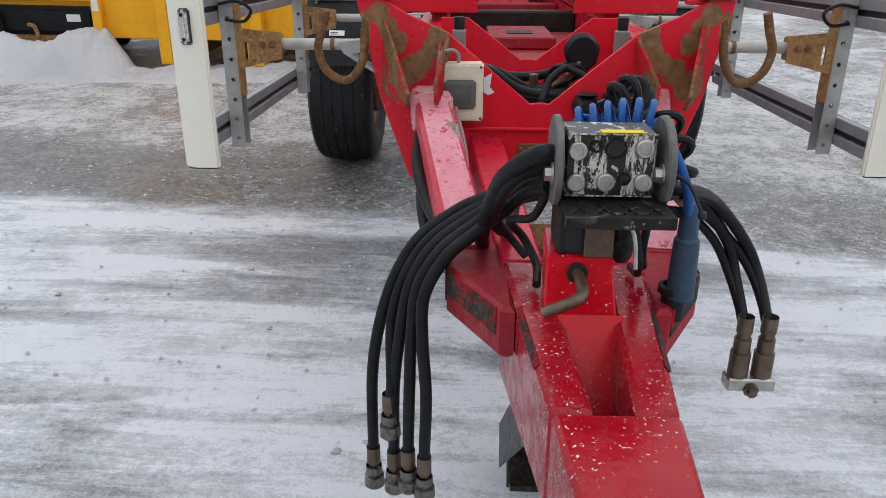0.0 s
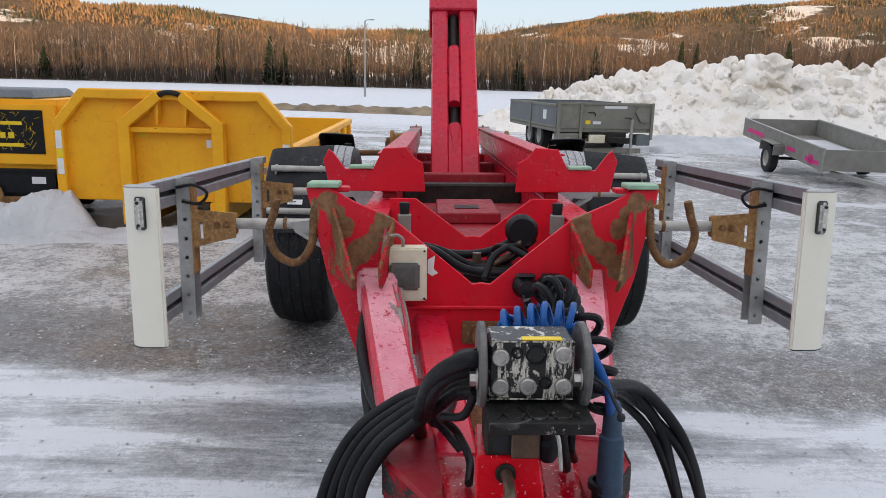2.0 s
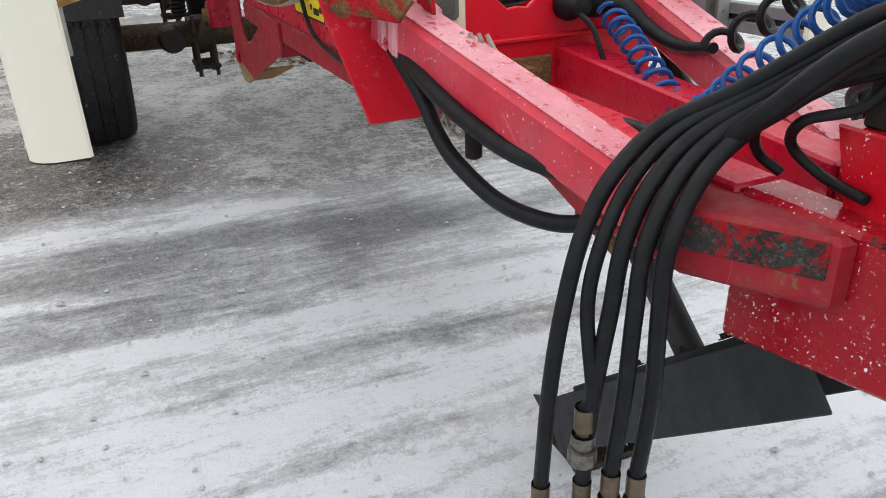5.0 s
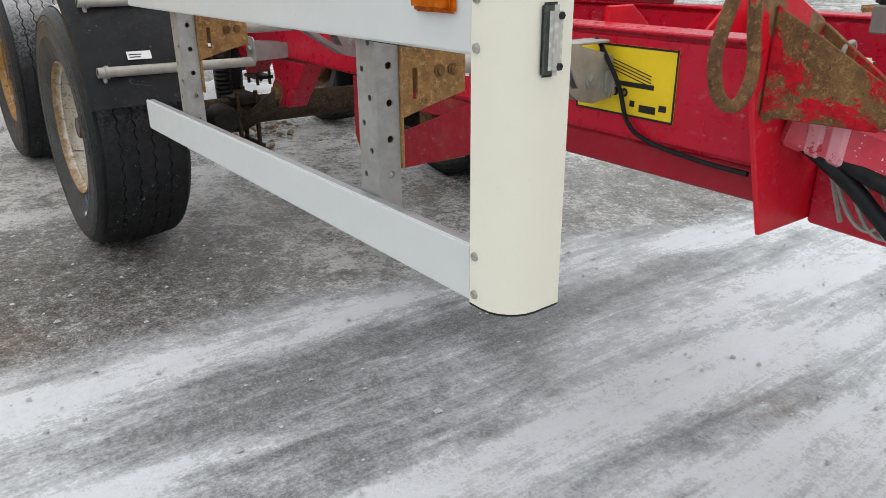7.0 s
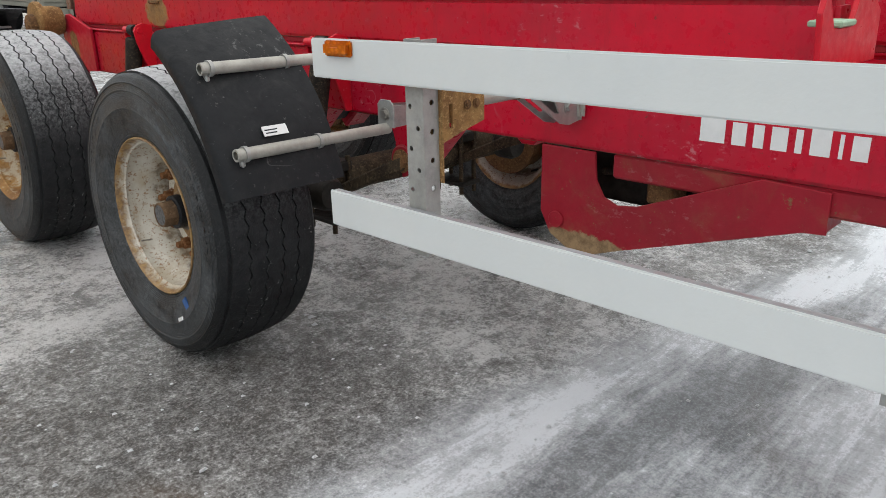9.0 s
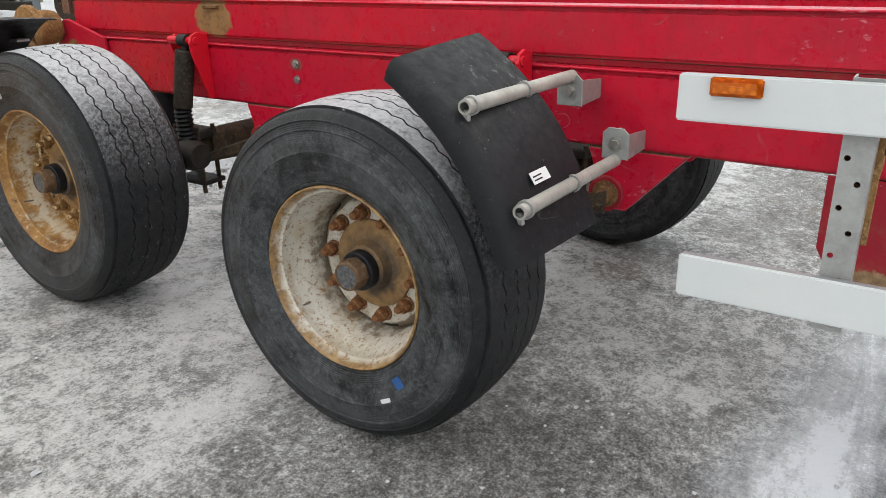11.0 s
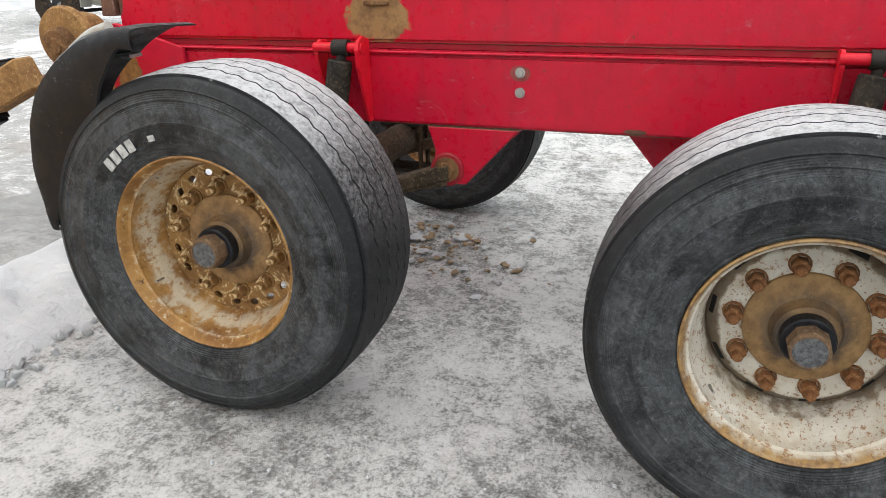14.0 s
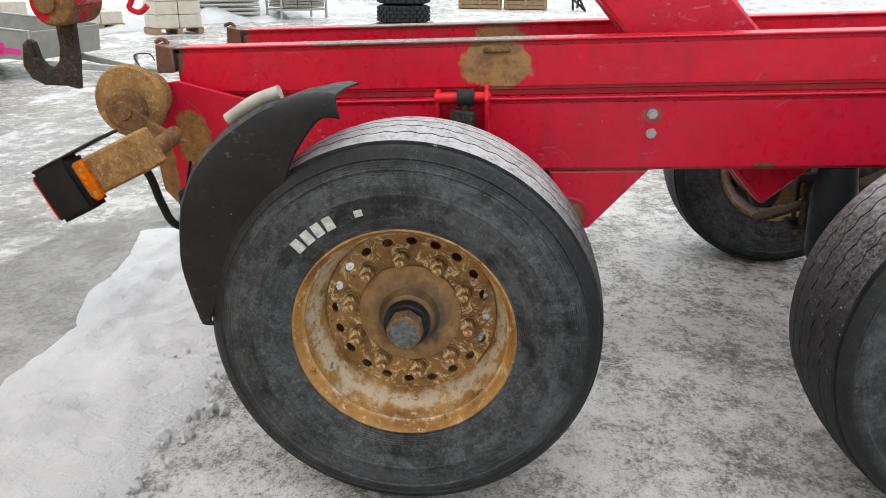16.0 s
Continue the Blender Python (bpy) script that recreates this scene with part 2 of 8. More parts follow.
OCHRE = rusted("ochre_rust", (0.19, 0.10, 0.040), (0.33, 0.185, 0.07), (0.48, 0.30, 0.13))
GALV = plain("galvanised_steel", (0.36, 0.36, 0.345), 0.5, 0.55, 0.2, 16.0, 0.12, 90.0)
GALV_WARM = plain("galvanised_tube", (0.37, 0.36, 0.325), 0.5, 0.3, 0.2, 14.0, 0.1, 80.0)
ALU = plain("grey_aluminium_section", (0.30, 0.31, 0.32), 0.42, 0.5, 0.15, 12.0, 0.08)
RUBBER = plain("tread_rubber", (0.022, 0.023, 0.025), 0.62, 0.0, 0.35, 14.0, 0.25, 50.0)
HOSE = plain("hose_rubber", (0.010, 0.0105, 0.012), 0.45, 0.0, 0.4, 30.0, 0.15, 160.0)
PLASTIC = plain("black_moulded_plastic", (0.011, 0.012, 0.0135), 0.5, 0.0, 0.35, 10.0, 0.3, 45.0)
MUDGUARD = painted("scuffed_mudguard_plastic", (0.010, 0.011, 0.013), (0.019, 0.020, 0.022), (0.080, 0.078, 0.075), 0.46, 0.63, 34.0, dirt=(0.045, 0.044, 0.043), scratch=0.5, mott=0.3)
GUARD_OLD = painted("torn_mudguard_rubber", (0.010, 0.0105, 0.012), (0.021, 0.021, 0.022), (0.15, 0.080, 0.042), 0.44, 0.655, 16.0, dirt=(0.040, 0.038, 0.034), scratch=0.6, mott=0.3)
WORN = rusted("paint_worn_to_steel", (0.020, 0.019, 0.018), (0.045, 0.042, 0.040), (0.115, 0.108, 0.10), (0.36, 0.008, 0.016), 0.50)
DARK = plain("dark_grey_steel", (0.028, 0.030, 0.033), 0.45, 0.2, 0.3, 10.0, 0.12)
BLACKEN = plain("black_cast_iron", (0.028, 0.025, 0.022), 0.6, 0.2, 0.4, 22.0, 0.35, 70.0)
STEEL = plain("worn_bright_steel", (0.42, 0.40, 0.37), 0.38, 0.85, 0.25, 40.0, 0.08)
COUPLING = plain("worn_hose_coupling", (0.15, 0.14, 0.125), 0.38, 0.7, 0.5, 60.0, 0.2)
BRONZE = plain("browned_steel", (0.14, 0.105, 0.075), 0.42, 0.6, 0.3, 30.0, 0.1)
HUB_RING = rusted("rusty_hub_nut", (0.085, 0.055, 0.035), (0.17, 0.105, 0.06), (0.27, 0.18, 0.11))
HUB_GREASE = plain("greasy_hub_collar", (0.018, 0.019, 0.022), 0.45, 0.2, 0.5, 30.0, 0.5, 60.0)
HUB_CAP = plain("greasy_hub_cap", (0.12, 0.125, 0.13), 0.5, 0.4, 0.6, 70.0, 1.0, 120.0)
DISC_GREY = plain("worn_grey_disc", (0.13, 0.127, 0.12), 0.5, 0.3, 0.4, 25.0, 0.2)
BLUE = plain("blue_plastic", (0.012, 0.085, 0.30), 0.35, 0.0, 0.2, 30.0, 0.05)
BLUE_GREY = plain("weathered_blue_plug", (0.035, 0.065, 0.105), 0.5, 0.0, 0.3, 25.0, 0.1)
GREEN = plain("green_nylon_pad", (0.29, 0.43, 0.30), 0.55, 0.0, 0.2, 20.0, 0.1)
GREY_BOX = plain("grey_plastic", (0.13, 0.135, 0.12), 0.45, 0.0, 0.12, 15.0, 0.05)
GREY_DARK = plain("smoky_cover", (0.10, 0.11, 0.10), 0.25, 0.0, 0.2, 15.0, 0.03)
IVORY = plain("ivory_plastic", (0.66, 0.62, 0.47), 0.5, 0.0, 0.15, 12.0, 0.05)
LABEL = plain("white_label", (0.72, 0.73, 0.73), 0.5, 0.0, 0.06, 20.0, 0.02)
INK = plain("black_ink", (0.02, 0.02, 0.02), 0.5, 0.0, 0.1)
PINK = plain("magenta_print", (0.6, 0.03, 0.2), 0.5, 0.0, 0.1)
STICKER = plain("yellow_sticker", (0.78, 0.56, 0.02), 0.38, 0.0, 0.08, 6.0, 0.02)
CHALK = plain("white_sidewall_print", (0.42, 0.43, 0.42), 0.75, 0.0, 0.4, 60.0, 0.1)
BLUE_TAG = plain("blue_tag", (0.03, 0.10, 0.28), 0.4, 0.0, 0.15, 30.0, 0.03)
CABLE = plain("grey_cable", (0.28, 0.26, 0.23), 0.5, 0.0, 0.2, 30.0, 0.05)
GRIT = plain("frozen_brown_grit", (0.26, 0.185, 0.115), 0.85, 0.0, 0.5, 14.0, 0.6, 60.0)
DEAD_GRASS = plain("dead_grass_bank", (0.23, 0.18, 0.12), 0.9, 0.0, 0.5, 0.8, 0.5, 4.0)
WOOD = plain("weathered_wood", (0.26, 0.18, 0.10), 0.75, 0.0, 0.3, 6.0, 0.3)
BLOCK = plain("pale_concrete_block", (0.50, 0.47, 0.40), 0.85, 0.0, 0.12, 5.0, 0.3)
BODY_GREY = painted("faded_grey_paint", (0.19, 0.19, 0.16), (0.25, 0.245, 0.20), (0.14, 0.10, 0.06), 0.5, 0.66, 6.0)
BODY_DARK = painted("dark_grey_body_panel", (0.13, 0.15, 0.16), (0.17, 0.19, 0.20), (0.12, 0.09, 0.06), 0.45, 0.68, 6.0)
ZINC = plain("dull_zinc_panel", (0.25, 0.245, 0.22), 0.5, 0.3, 0.15, 5.0, 0.1)

n = Nodes("amber_lens")
n.put("Base Color", n.mix(n.ramp(n.voronoi(60.0), 0.2, 0.6), (0.85, 0.22, 0.01), (0.6, 0.13, 0.005)))
n.put("Roughness", 0.15)
n.put("Transmission Weight", 0.25)
AMBER = n.mat

n = Nodes("pale_reflector_lens")
n.put("Base Color", n.mix(n.ramp(n.voronoi(90.0), 0.2, 0.6), (0.66, 0.65, 0.61), (0.48, 0.47, 0.43)))
n.put("Roughness", 0.12)
LENS = n.mat

def round_axle(n):
    """Distance from the wheel's axle."""
    ax, ay, az = n.split(n.co)
    return n.math("SQRT", n.math("ADD", n.math("MULTIPLY", ay, ay), n.math("MULTIPLY", az, az)))


n = Nodes("tyre_sidewall")          # rubber, greyed by road film, scuffed, with fine moulded rings
rad = round_axle(n)
ax, ay, az = n.split(n.co)
wrap = n.t.nodes.new("ShaderNodeCombineXYZ")      # turned coordinates: round the wheel, out from the axle
n.fill(wrap, 0, n.math("MULTIPLY", n.math("ARCTAN2", ay, az), 0.9))
n.fill(wrap, 1, n.math("MULTIPLY", rad, 15.0))
n.fill(wrap, 2, n.math("MULTIPLY", ax, 6.0))
flake = n.noise(48.0, 9, 0.80, dist=0.8)
swirl = n.noise(1.6, 9, 0.72, vec=wrap.outputs[0], dist=0.4)
scuffs = n.noise(7.0, 9, 0.80, dist=0.5)
film = n.math("MULTIPLY", n.ramp(n.math("ADD", n.math("MULTIPLY", swirl, 0.35), n.math("MULTIPLY", scuffs, 0.65)), 0.38, 0.62), n.ramp(rad, 0.535, 0.470, 0.25, 1.0))
c = n.mix(film, (0.0050, 0.0060, 0.0070), (0.072, 0.078, 0.083))
c = n.mix(n.math("MULTIPLY", n.ramp(flake, 0.50, 0.64, 0, 0.5), n.ramp(film, 0.1, 0.7, 0.25, 1.0)), c, (0.140, 0.150, 0.157))
c = n.mix(n.ramp(flake, 0.47, 0.38, 0, 0.55), c, (0.006, 0.0070, 0.0080))
c = n.mix(n.ramp(n.noise(60.0, 8, 0.82, dist=0.6), 0.53, 0.68, 0, 0.65), c, (0.135, 0.140, 0.143))
c = n.mix(n.ramp(n.noise(1.1, 10, 0.80, vec=wrap.outputs[0], dist=1.2), 0.58, 0.64, 0, 0.6), c, (0.006, 0.0065, 0.007))
c = n.mix(n.math("MULTIPLY", n.ramp(rad, 0.500, 0.530), n.ramp(n.noise(9.0, 7, 0.75), 0.35, 0.65, 0.3, 0.9)), c, (0.0085, 0.009, 0.010))
rings = n.math("MULTIPLY", n.math("SINE", n.math("MULTIPLY", rad, 1050.0)), n.math("MAXIMUM", n.math("MULTIPLY", n.ramp(rad, 0.462, 0.470), n.ramp(rad, 0.520, 0.510)), n.math("MULTIPLY", n.ramp(rad, 0.325, 0.33), n.ramp(rad, 0.360, 0.352))))
rings = n.math("MULTIPLY", rings, n.ramp(n.noise(5.0, 4), 0.36, 0.56))
n.put("Base Color", n.mix(n.ramp(rings, 0.2, 1.0, 0, 0.22), c, (0.085, 0.09, 0.094)))
n.put("Roughness", n.ramp(film, 0, 1, 0.36, 0.60))
n.put("Specular IOR Level", 0.25)
n.bump(n.math("ADD", n.math("ADD", n.math("ADD", n.math("MULTIPLY", scuffs, 0.8), n.math("MULTIPLY", flake, 0.7)), n.math("MULTIPLY", n.noise(110.0, 6, 0.75), 0.55)), n.math("MULTIPLY", rings, 0.14)), 0.6, 0.007)
SIDEWALL = n.mat

n = Nodes("tyre_tread_frosted")     # worn ribs with a dusting of frost on top
c = n.mix(n.ramp(n.noise(18.0, 8, 0.75), 0.3, 0.7), (0.0085, 0.009, 0.010), (0.026, 0.027, 0.029))
c = n.mix(n.ramp(n.noise(55.0, 7, 0.8), 0.58, 0.70, 0, 0.6), c, (0.075, 0.077, 0.08))
c = n.mix(n.math("MULTIPLY", n.ramp(n.noise(75.0, 5, 0.7), 0.62, 0.66), n.ramp(n.noise(11.0, 3), 0.5, 0.6)), c, (0.36, 0.36, 0.355))
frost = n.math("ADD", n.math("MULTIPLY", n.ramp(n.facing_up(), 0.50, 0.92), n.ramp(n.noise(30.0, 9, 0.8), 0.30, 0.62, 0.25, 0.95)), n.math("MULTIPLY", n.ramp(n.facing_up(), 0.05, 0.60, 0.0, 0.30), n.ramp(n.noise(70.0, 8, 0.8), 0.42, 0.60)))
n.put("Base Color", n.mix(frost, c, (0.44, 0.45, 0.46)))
n.put("Roughness", n.ramp(frost, 0, 1, 0.6, 0.4))
n.put("Specular IOR Level", 0.22)
n.bump(n.math("ADD", n.noise(45.0, 8, 0.8), n.math("MULTIPLY", n.ramp(n.voronoi(38.0, feature="DISTANCE_TO_EDGE"), 0.0, 0.06), 0.5)), 0.5, 0.006)
TREAD = n.mat

n = Nodes("rim_white_rusting")
c = n.mix(n.ramp(n.noise(7.0, 5), 0.3, 0.7), (0.50, 0.465, 0.385), (0.66, 0.63, 0.555))
c = n.mix(n.ramp(n.noise(5.0, 6, 0.7), 0.50, 0.66, 0, 0.55), c, (0.42, 0.33, 0.20))
c = n.mix(n.ramp(n.noise(48.0, 9, 0.82), 0.545, 0.585, 0, 0.92), c, (0.25, 0.115, 0.035))
c = n.mix(n.ramp(n.voronoi(55.0), 0.16, 0.1, 0, 0.9), c, (0.16, 0.07, 0.03))
ax, ay, az = n.split(n.co)
rad = n.math("SQRT", n.math("ADD", n.math("MULTIPLY", ay, ay), n.math("MULTIPLY", az, az)))
rad = n.math("ADD", rad, n.math("MULTIPLY", n.math("SUBTRACT", n.noise(18.0, 6), 0.5), 0.05))
c = n.mix(n.ramp(rad, 0.287, 0.305, 0, 0.95), c, n.mix(n.ramp(n.noise(30.0, 6, 0.75), 0.4, 0.62), (0.34, 0.20, 0.06), (0.17, 0.085, 0.03)))
# brown ring where disc meets barrel: dirt and crevice shade in one colour
dirt_shade_ring = n.math("MULTIPLY", n.ramp(rad, 0.216, 0.224), n.ramp(rad, 0.258, 0.248))
c = n.mix(n.math("MULTIPLY", dirt_shade_ring, 0.8), c, (0.15, 0.10, 0.055))
n.put("Base Color", c)
n.put("Roughness", 0.5)
n.bump(n.noise(50.0, 6), 0.2, 0.004)
RIM_WHITE = n.mat

n = Nodes("rim_ochre_rusting")
c = n.mix(n.ramp(n.noise(8.0, 6, 0.7), 0.35, 0.65), (0.21, 0.095, 0.024), (0.40, 0.215, 0.06))
c = n.mix(n.ramp(n.noise(32.0, 9, 0.8), 0.56, 0.64), c, (0.55, 0.47, 0.33))
c = n.mix(n.ramp(n.noise(26.0, 9, 0.82), 0.555, 0.64), c, (0.09, 0.04, 0.015))
rad = n.math("ADD", round_axle(n), n.math("MULTIPLY", n.math("SUBTRACT", n.noise(18.0, 6), 0.5), 0.06))
band = n.math("MULTIPLY", n.ramp(rad, 0.258, 0.270), n.ramp(rad, 0.298, 0.286))
c = n.mix(n.math("MULTIPLY", band, n.ramp(n.noise(40.0, 8, 0.8), 0.60, 0.50, 0.05, 0.70)), c, (0.56, 0.51, 0.39))
n.put("Base Color", c)
n.put("Roughness", 0.6)
n.bump(n.noise(60.0, 6), 0.3, 0.004)
RIM_RUST = n.mat

n = Nodes("disc_ochre_rusting")
c = n.mix(n.ramp(n.noise(9.0, 7, 0.7), 0.35, 0.65), (0.17, 0.085, 0.025), (0.33, 0.18, 0.055))
c = n.mix(n.ramp(n.noise(26.0, 9, 0.8, dist=0.9), 0.525, 0.575, 0, 0.85), c, (0.70, 0.55, 0.31))
c = n.mix(n.ramp(n.noise(40.0, 8, 0.8), 0.56, 0.66), c, (0.085, 0.042, 0.016))
n.put("Base Color", c)
n.put("Roughness", 0.72)
n.bump(n.noise(60.0, 7, 0.75), 0.5, 0.005)
DISC_RUST = n.mat

n = Nodes("greased_hub_rust")       # brown rust, black grease thrown out from the axle end
rad = n.math("ADD", round_axle(n), n.math("MULTIPLY", n.math("SUBTRACT", n.noise(14.0, 7, 0.7, dist=0.6), 0.5), 0.12))
c = n.mix(n.ramp(n.noise(22.0, 8, 0.75), 0.35, 0.65), (0.20, 0.115, 0.048), (0.34, 0.205, 0.085))
c = n.mix(n.ramp(n.noise(80.0, 5, 0.75), 0.58, 0.66, 0, 0.7), c, (0.34, 0.20, 0.09))
c = n.mix(n.math("MULTIPLY", n.ramp(rad, 0.140, 0.085, 0, 0.85), n.ramp(n.noise(6.0, 5), 0.36, 0.58, 0.35, 1.0)), c, (0.024, 0.025, 0.027))
n.put("Base Color", c)
n.put("Roughness", n.ramp(rad, 0.07, 0.115, 0.4, 0.8))
n.bump(n.noise(70.0, 7, 0.75), 0.6, 0.005)
HUB_RUST = n.mat

n = Nodes("chipped_black_paint")    # black paint scraped down to pale metal
scr = n.noise(22.0, 8, 0.75, vec=n.scaled(n.co, (1.6, 1.0, 0.5)), dist=0.5)
c = n.mix(n.ramp(scr, 0.54, 0.58), (0.012, 0.012, 0.011), (0.60, 0.57, 0.50))
c = n.mix(n.ramp(n.noise(60.0, 4), 0.62, 0.66), c, (0.5, 0.47, 0.4))
n.put("Base Color", c)
n.put("Roughness", 0.38)
n.put("Metallic", 0.2)
CHIPPED = n.mat
SHELF_BLACK = painted("scuffed_black_shelf", (0.012, 0.012, 0.011), (0.020, 0.020, 0.019), (0.30, 0.29, 0.26), 0.4, 0.60, 40.0, dirt=(0.05, 0.048, 0.045), scratch=0.8)

n = Nodes("scraped_metal_streaks")  # streaky bare metal with black paint left between
c = n.mix(n.ramp(n.noise(120.0, 6, 0.75, vec=n.scaled(n.co, (1.0, 1.0, 0.3))), 0.42, 0.58), (0.02, 0.02, 0.018), (0.60, 0.57, 0.49))
n.put("Base Color", c)
n.put("Roughness", 0.5)
SCRAPE = n.mat

# snow, clean and dirty
n = Nodes("snow")
pos = n.where()
c = n.mix(n.ramp(n.noise(0.7, 6, 0.65, vec=pos), 0.35, 0.7), (0.66, 0.67, 0.685), (0.50, 0.52, 0.545))
n.put("Base Color", c)
n.put("Roughness", 0.75)
n.put("Subsurface Weight", 0.0)
n.bump(n.math("ADD", n.noise(9.0, 6, 0.7, vec=pos), n.math("MULTIPLY", n.noise(45.0, 5, 0.7, vec=pos), 0.5)), 0.8, 0.06)
SNOW = n.mat
n = Nodes("dirty_snow")
pos = n.where()
c = n.mix(n.ramp(n.noise(0.9, 8, 0.7, vec=pos), 0.45, 0.68), (0.93, 0.89, 0.82), (0.80, 0.73, 0.62))
c = n.mix(n.ramp(n.noise(4.0, 8, 0.8, vec=pos), 0.56, 0.68, 0, 0.8), c, (0.42, 0.34, 0.24))
c = n.mix(n.ramp(n.noise(1.6, 9, 0.8, vec=pos, dist=0.6), 0.60, 0.70, 0, 0.6), c, (0.50, 0.42, 0.31))
n.put("Base Color", c)
n.put("Roughness", 0.8)
n.bump(n.math("ADD", n.noise(4.0, 10, 0.82, vec=pos), n.math("MULTIPLY", n.noise(18.0, 7, 0.8, vec=pos), 0.4)), 0.6, 0.12)
DIRTY_SNOW = n.mat

# the yard: wet grit showing through ice, polished and frosted by wheels
n = Nodes("icy_yard")
pos = n.where()
px, py, pz = n.split(pos)
warp = n.noise(0.8, 4, 0.6, vec=pos)
lane = n.scaled(pos, (0.22, 1.25, 1.0))
streak = n.noise(1.25, 7, 0.62, vec=lane, dist=0.5)
fine_streak = n.noise(5.5, 9, 0.72, vec=n.scaled(pos, (0.22, 1.6, 1.0)), dist=0.7)
blot = n.noise(1.5, 8, 0.7, vec=pos, dist=0.3)
clot = n.noise(6.5, 8, 0.72, vec=pos, dist=0.5)
grain = n.noise(30.0, 8, 0.8, vec=pos)
speck = n.noise(90.0, 6, 0.8, vec=pos)
# frosted lanes across the drawbar, a wet dark belt, mottled worn ice past the axles
yy = n.math("ADD", n.math("ADD", py, n.math("MULTIPLY", px, 0.10)), n.math("MULTIPLY", n.math("SUBTRACT", warp, 0.5), 0.7))
belt = n.math("MULTIPLY", n.ramp(yy, 3.92, 4.25), n.math("MULTIPLY", n.ramp(yy, 5.7, 4.9), n.math("MAXIMUM", n.ramp(px, -0.3, -1.1, 0.3, 1.0), n.ramp(px, 1.1, 1.7, 0.0, 0.8))))
track = n.math("MULTIPLY", n.math("COSINE", n.math("MULTIPLY", n.math("SUBTRACT", yy, 3.86), 12.0)), n.ramp(yy, 2.3, 3.0, 0.006, 0.028))
lanes = n.ramp(n.math("ADD", n.math("ADD", n.math("MULTIPLY", streak, 0.55), track), n.math("ADD", n.math("MULTIPLY", fine_streak, 0.34), n.math("MULTIPLY", blot, 0.22))), 0.412, 0.655, 0.06, 1.10)
mott = n.ramp(n.math("ADD", n.math("MULTIPLY", blot, 0.60), n.math("MULTIPLY", clot, 0.45)), 0.36, 0.70, 0.24, 0.92)
isfront = n.ramp(yy, 4.35, 3.95)
frost = n.math("ADD", n.math("MULTIPLY", isfront, lanes), n.math("MULTIPLY", n.math("SUBTRACT", 1.0, isfront), mott))
frost = n.math("MULTIPLY", n.math("MULTIPLY", frost, n.ramp(py, 8.7, 9.8, 1.0, 0.72)), n.math("SUBTRACT", 1.0, n.math("MULTIPLY", belt, 0.75)))
gritty = n.math("ADD", frost, n.math("MULTIPLY", n.math("SUBTRACT", clot, 0.5), 0.5))
gritty = n.math("ADD", gritty, n.math("MULTIPLY", n.math("SUBTRACT", grain, 0.5), n.math("MULTIPLY", n.ramp(isfront, 0, 1, 2.3, 1.25), n.ramp(py, 8.2, 9.4, 1.0, 0.5))))
gritty = n.math("ADD", gritty, n.math("MULTIPLY", n.math("SUBTRACT", speck, 0.5), n.math("MULTIPLY", n.ramp(isfront, 0, 1, 2.0, 1.2), n.ramp(py, 8.2, 9.4, 1.0, 0.4))))
gritty = n.ramp(gritty, -0.22, 1.12)
pool = n.math("ADD", n.math("POWER", n.math("DIVIDE", n.math("SUBTRACT", px, 0.1), 1.5), 2.0), n.math("POWER", n.math("DIVIDE", n.math("SUBTRACT", py, 9.15), 0.5), 2.0))
pool = n.ramp(n.math("ADD", pool, n.math("MULTIPLY", n.math("SUBTRACT", n.noise(2.6, 6, 0.6, vec=pos), 0.5), 1.6)), 1.15, 0.85)
gritty = n.math("MULTIPLY", gritty, n.math("SUBTRACT", 1.0, n.math("MULTIPLY", pool, 0.55)))
# ground darkened under the container: wet, with its shade put into the colour
wet_shade = n.math("ADD", n.math("POWER", n.math("DIVIDE", n.math("ADD", px, 3.4), 1.7), 2.0), n.math("POWER", n.math("DIVIDE", n.math("SUBTRACT", py, 9.6), 1.25), 2.0))
wet_shade = n.ramp(n.math("ADD", wet_shade, n.math("MULTIPLY", n.math("SUBTRACT", n.noise(2.2, 6, 0.65, vec=pos), 0.5), 1.2)), 1.1, 0.85)
gritty = n.math("MULTIPLY", gritty, n.math("SUBTRACT", 1.0, n.math("MULTIPLY", wet_shade, 0.85)))
# front ice is tinted bluish: the sky's sheen put into its colour
c = n.mix(gritty, n.mix(isfront, (0.058, 0.055, 0.051), (0.115, 0.122, 0.130)), n.mix(isfront, (0.63, 0.63, 0.625), (0.64, 0.67, 0.705)))
c = n.mix(n.math("MULTIPLY", n.ramp(speck, 0.56, 0.66), n.math("SUBTRACT", 1.0, gritty)), c, (0.40, 0.40, 0.39))
tan_stain = n.math("MULTIPLY", n.ramp(n.noise(0.55, 3, vec=pos), 0.55, 0.7), n.math("SUBTRACT", 1.0, gritty))
c = n.mix(n.math("MULTIPLY", tan_stain, 0.6), c, (0.22, 0.155, 0.10))
c = n.mix(n.ramp(n.noise(130.0, 2, vec=pos), 0.70, 0.78, 0, 0.45), c, (0.7, 0.705, 0.71))
# snow cover beyond the cleared yard
edge = n.math("ADD", n.math("MULTIPLY", n.noise(0.45, 6, 0.6, vec=pos), 5.0), n.math("MULTIPLY", n.noise(2.2, 5, 0.6, vec=pos), 1.4))
far = n.ramp(n.math("ADD", py, edge), 13.6, 15.6)
rightside = n.ramp(n.math("ADD", px, n.math("MULTIPLY", edge, 0.9)), 6.3, 8.8)
patchy = n.ramp(n.noise(0.8, 7, 0.65, vec=n.scaled(pos, (0.55, 1.0, 1.0)), dist=0.4), 0.49, 0.62)
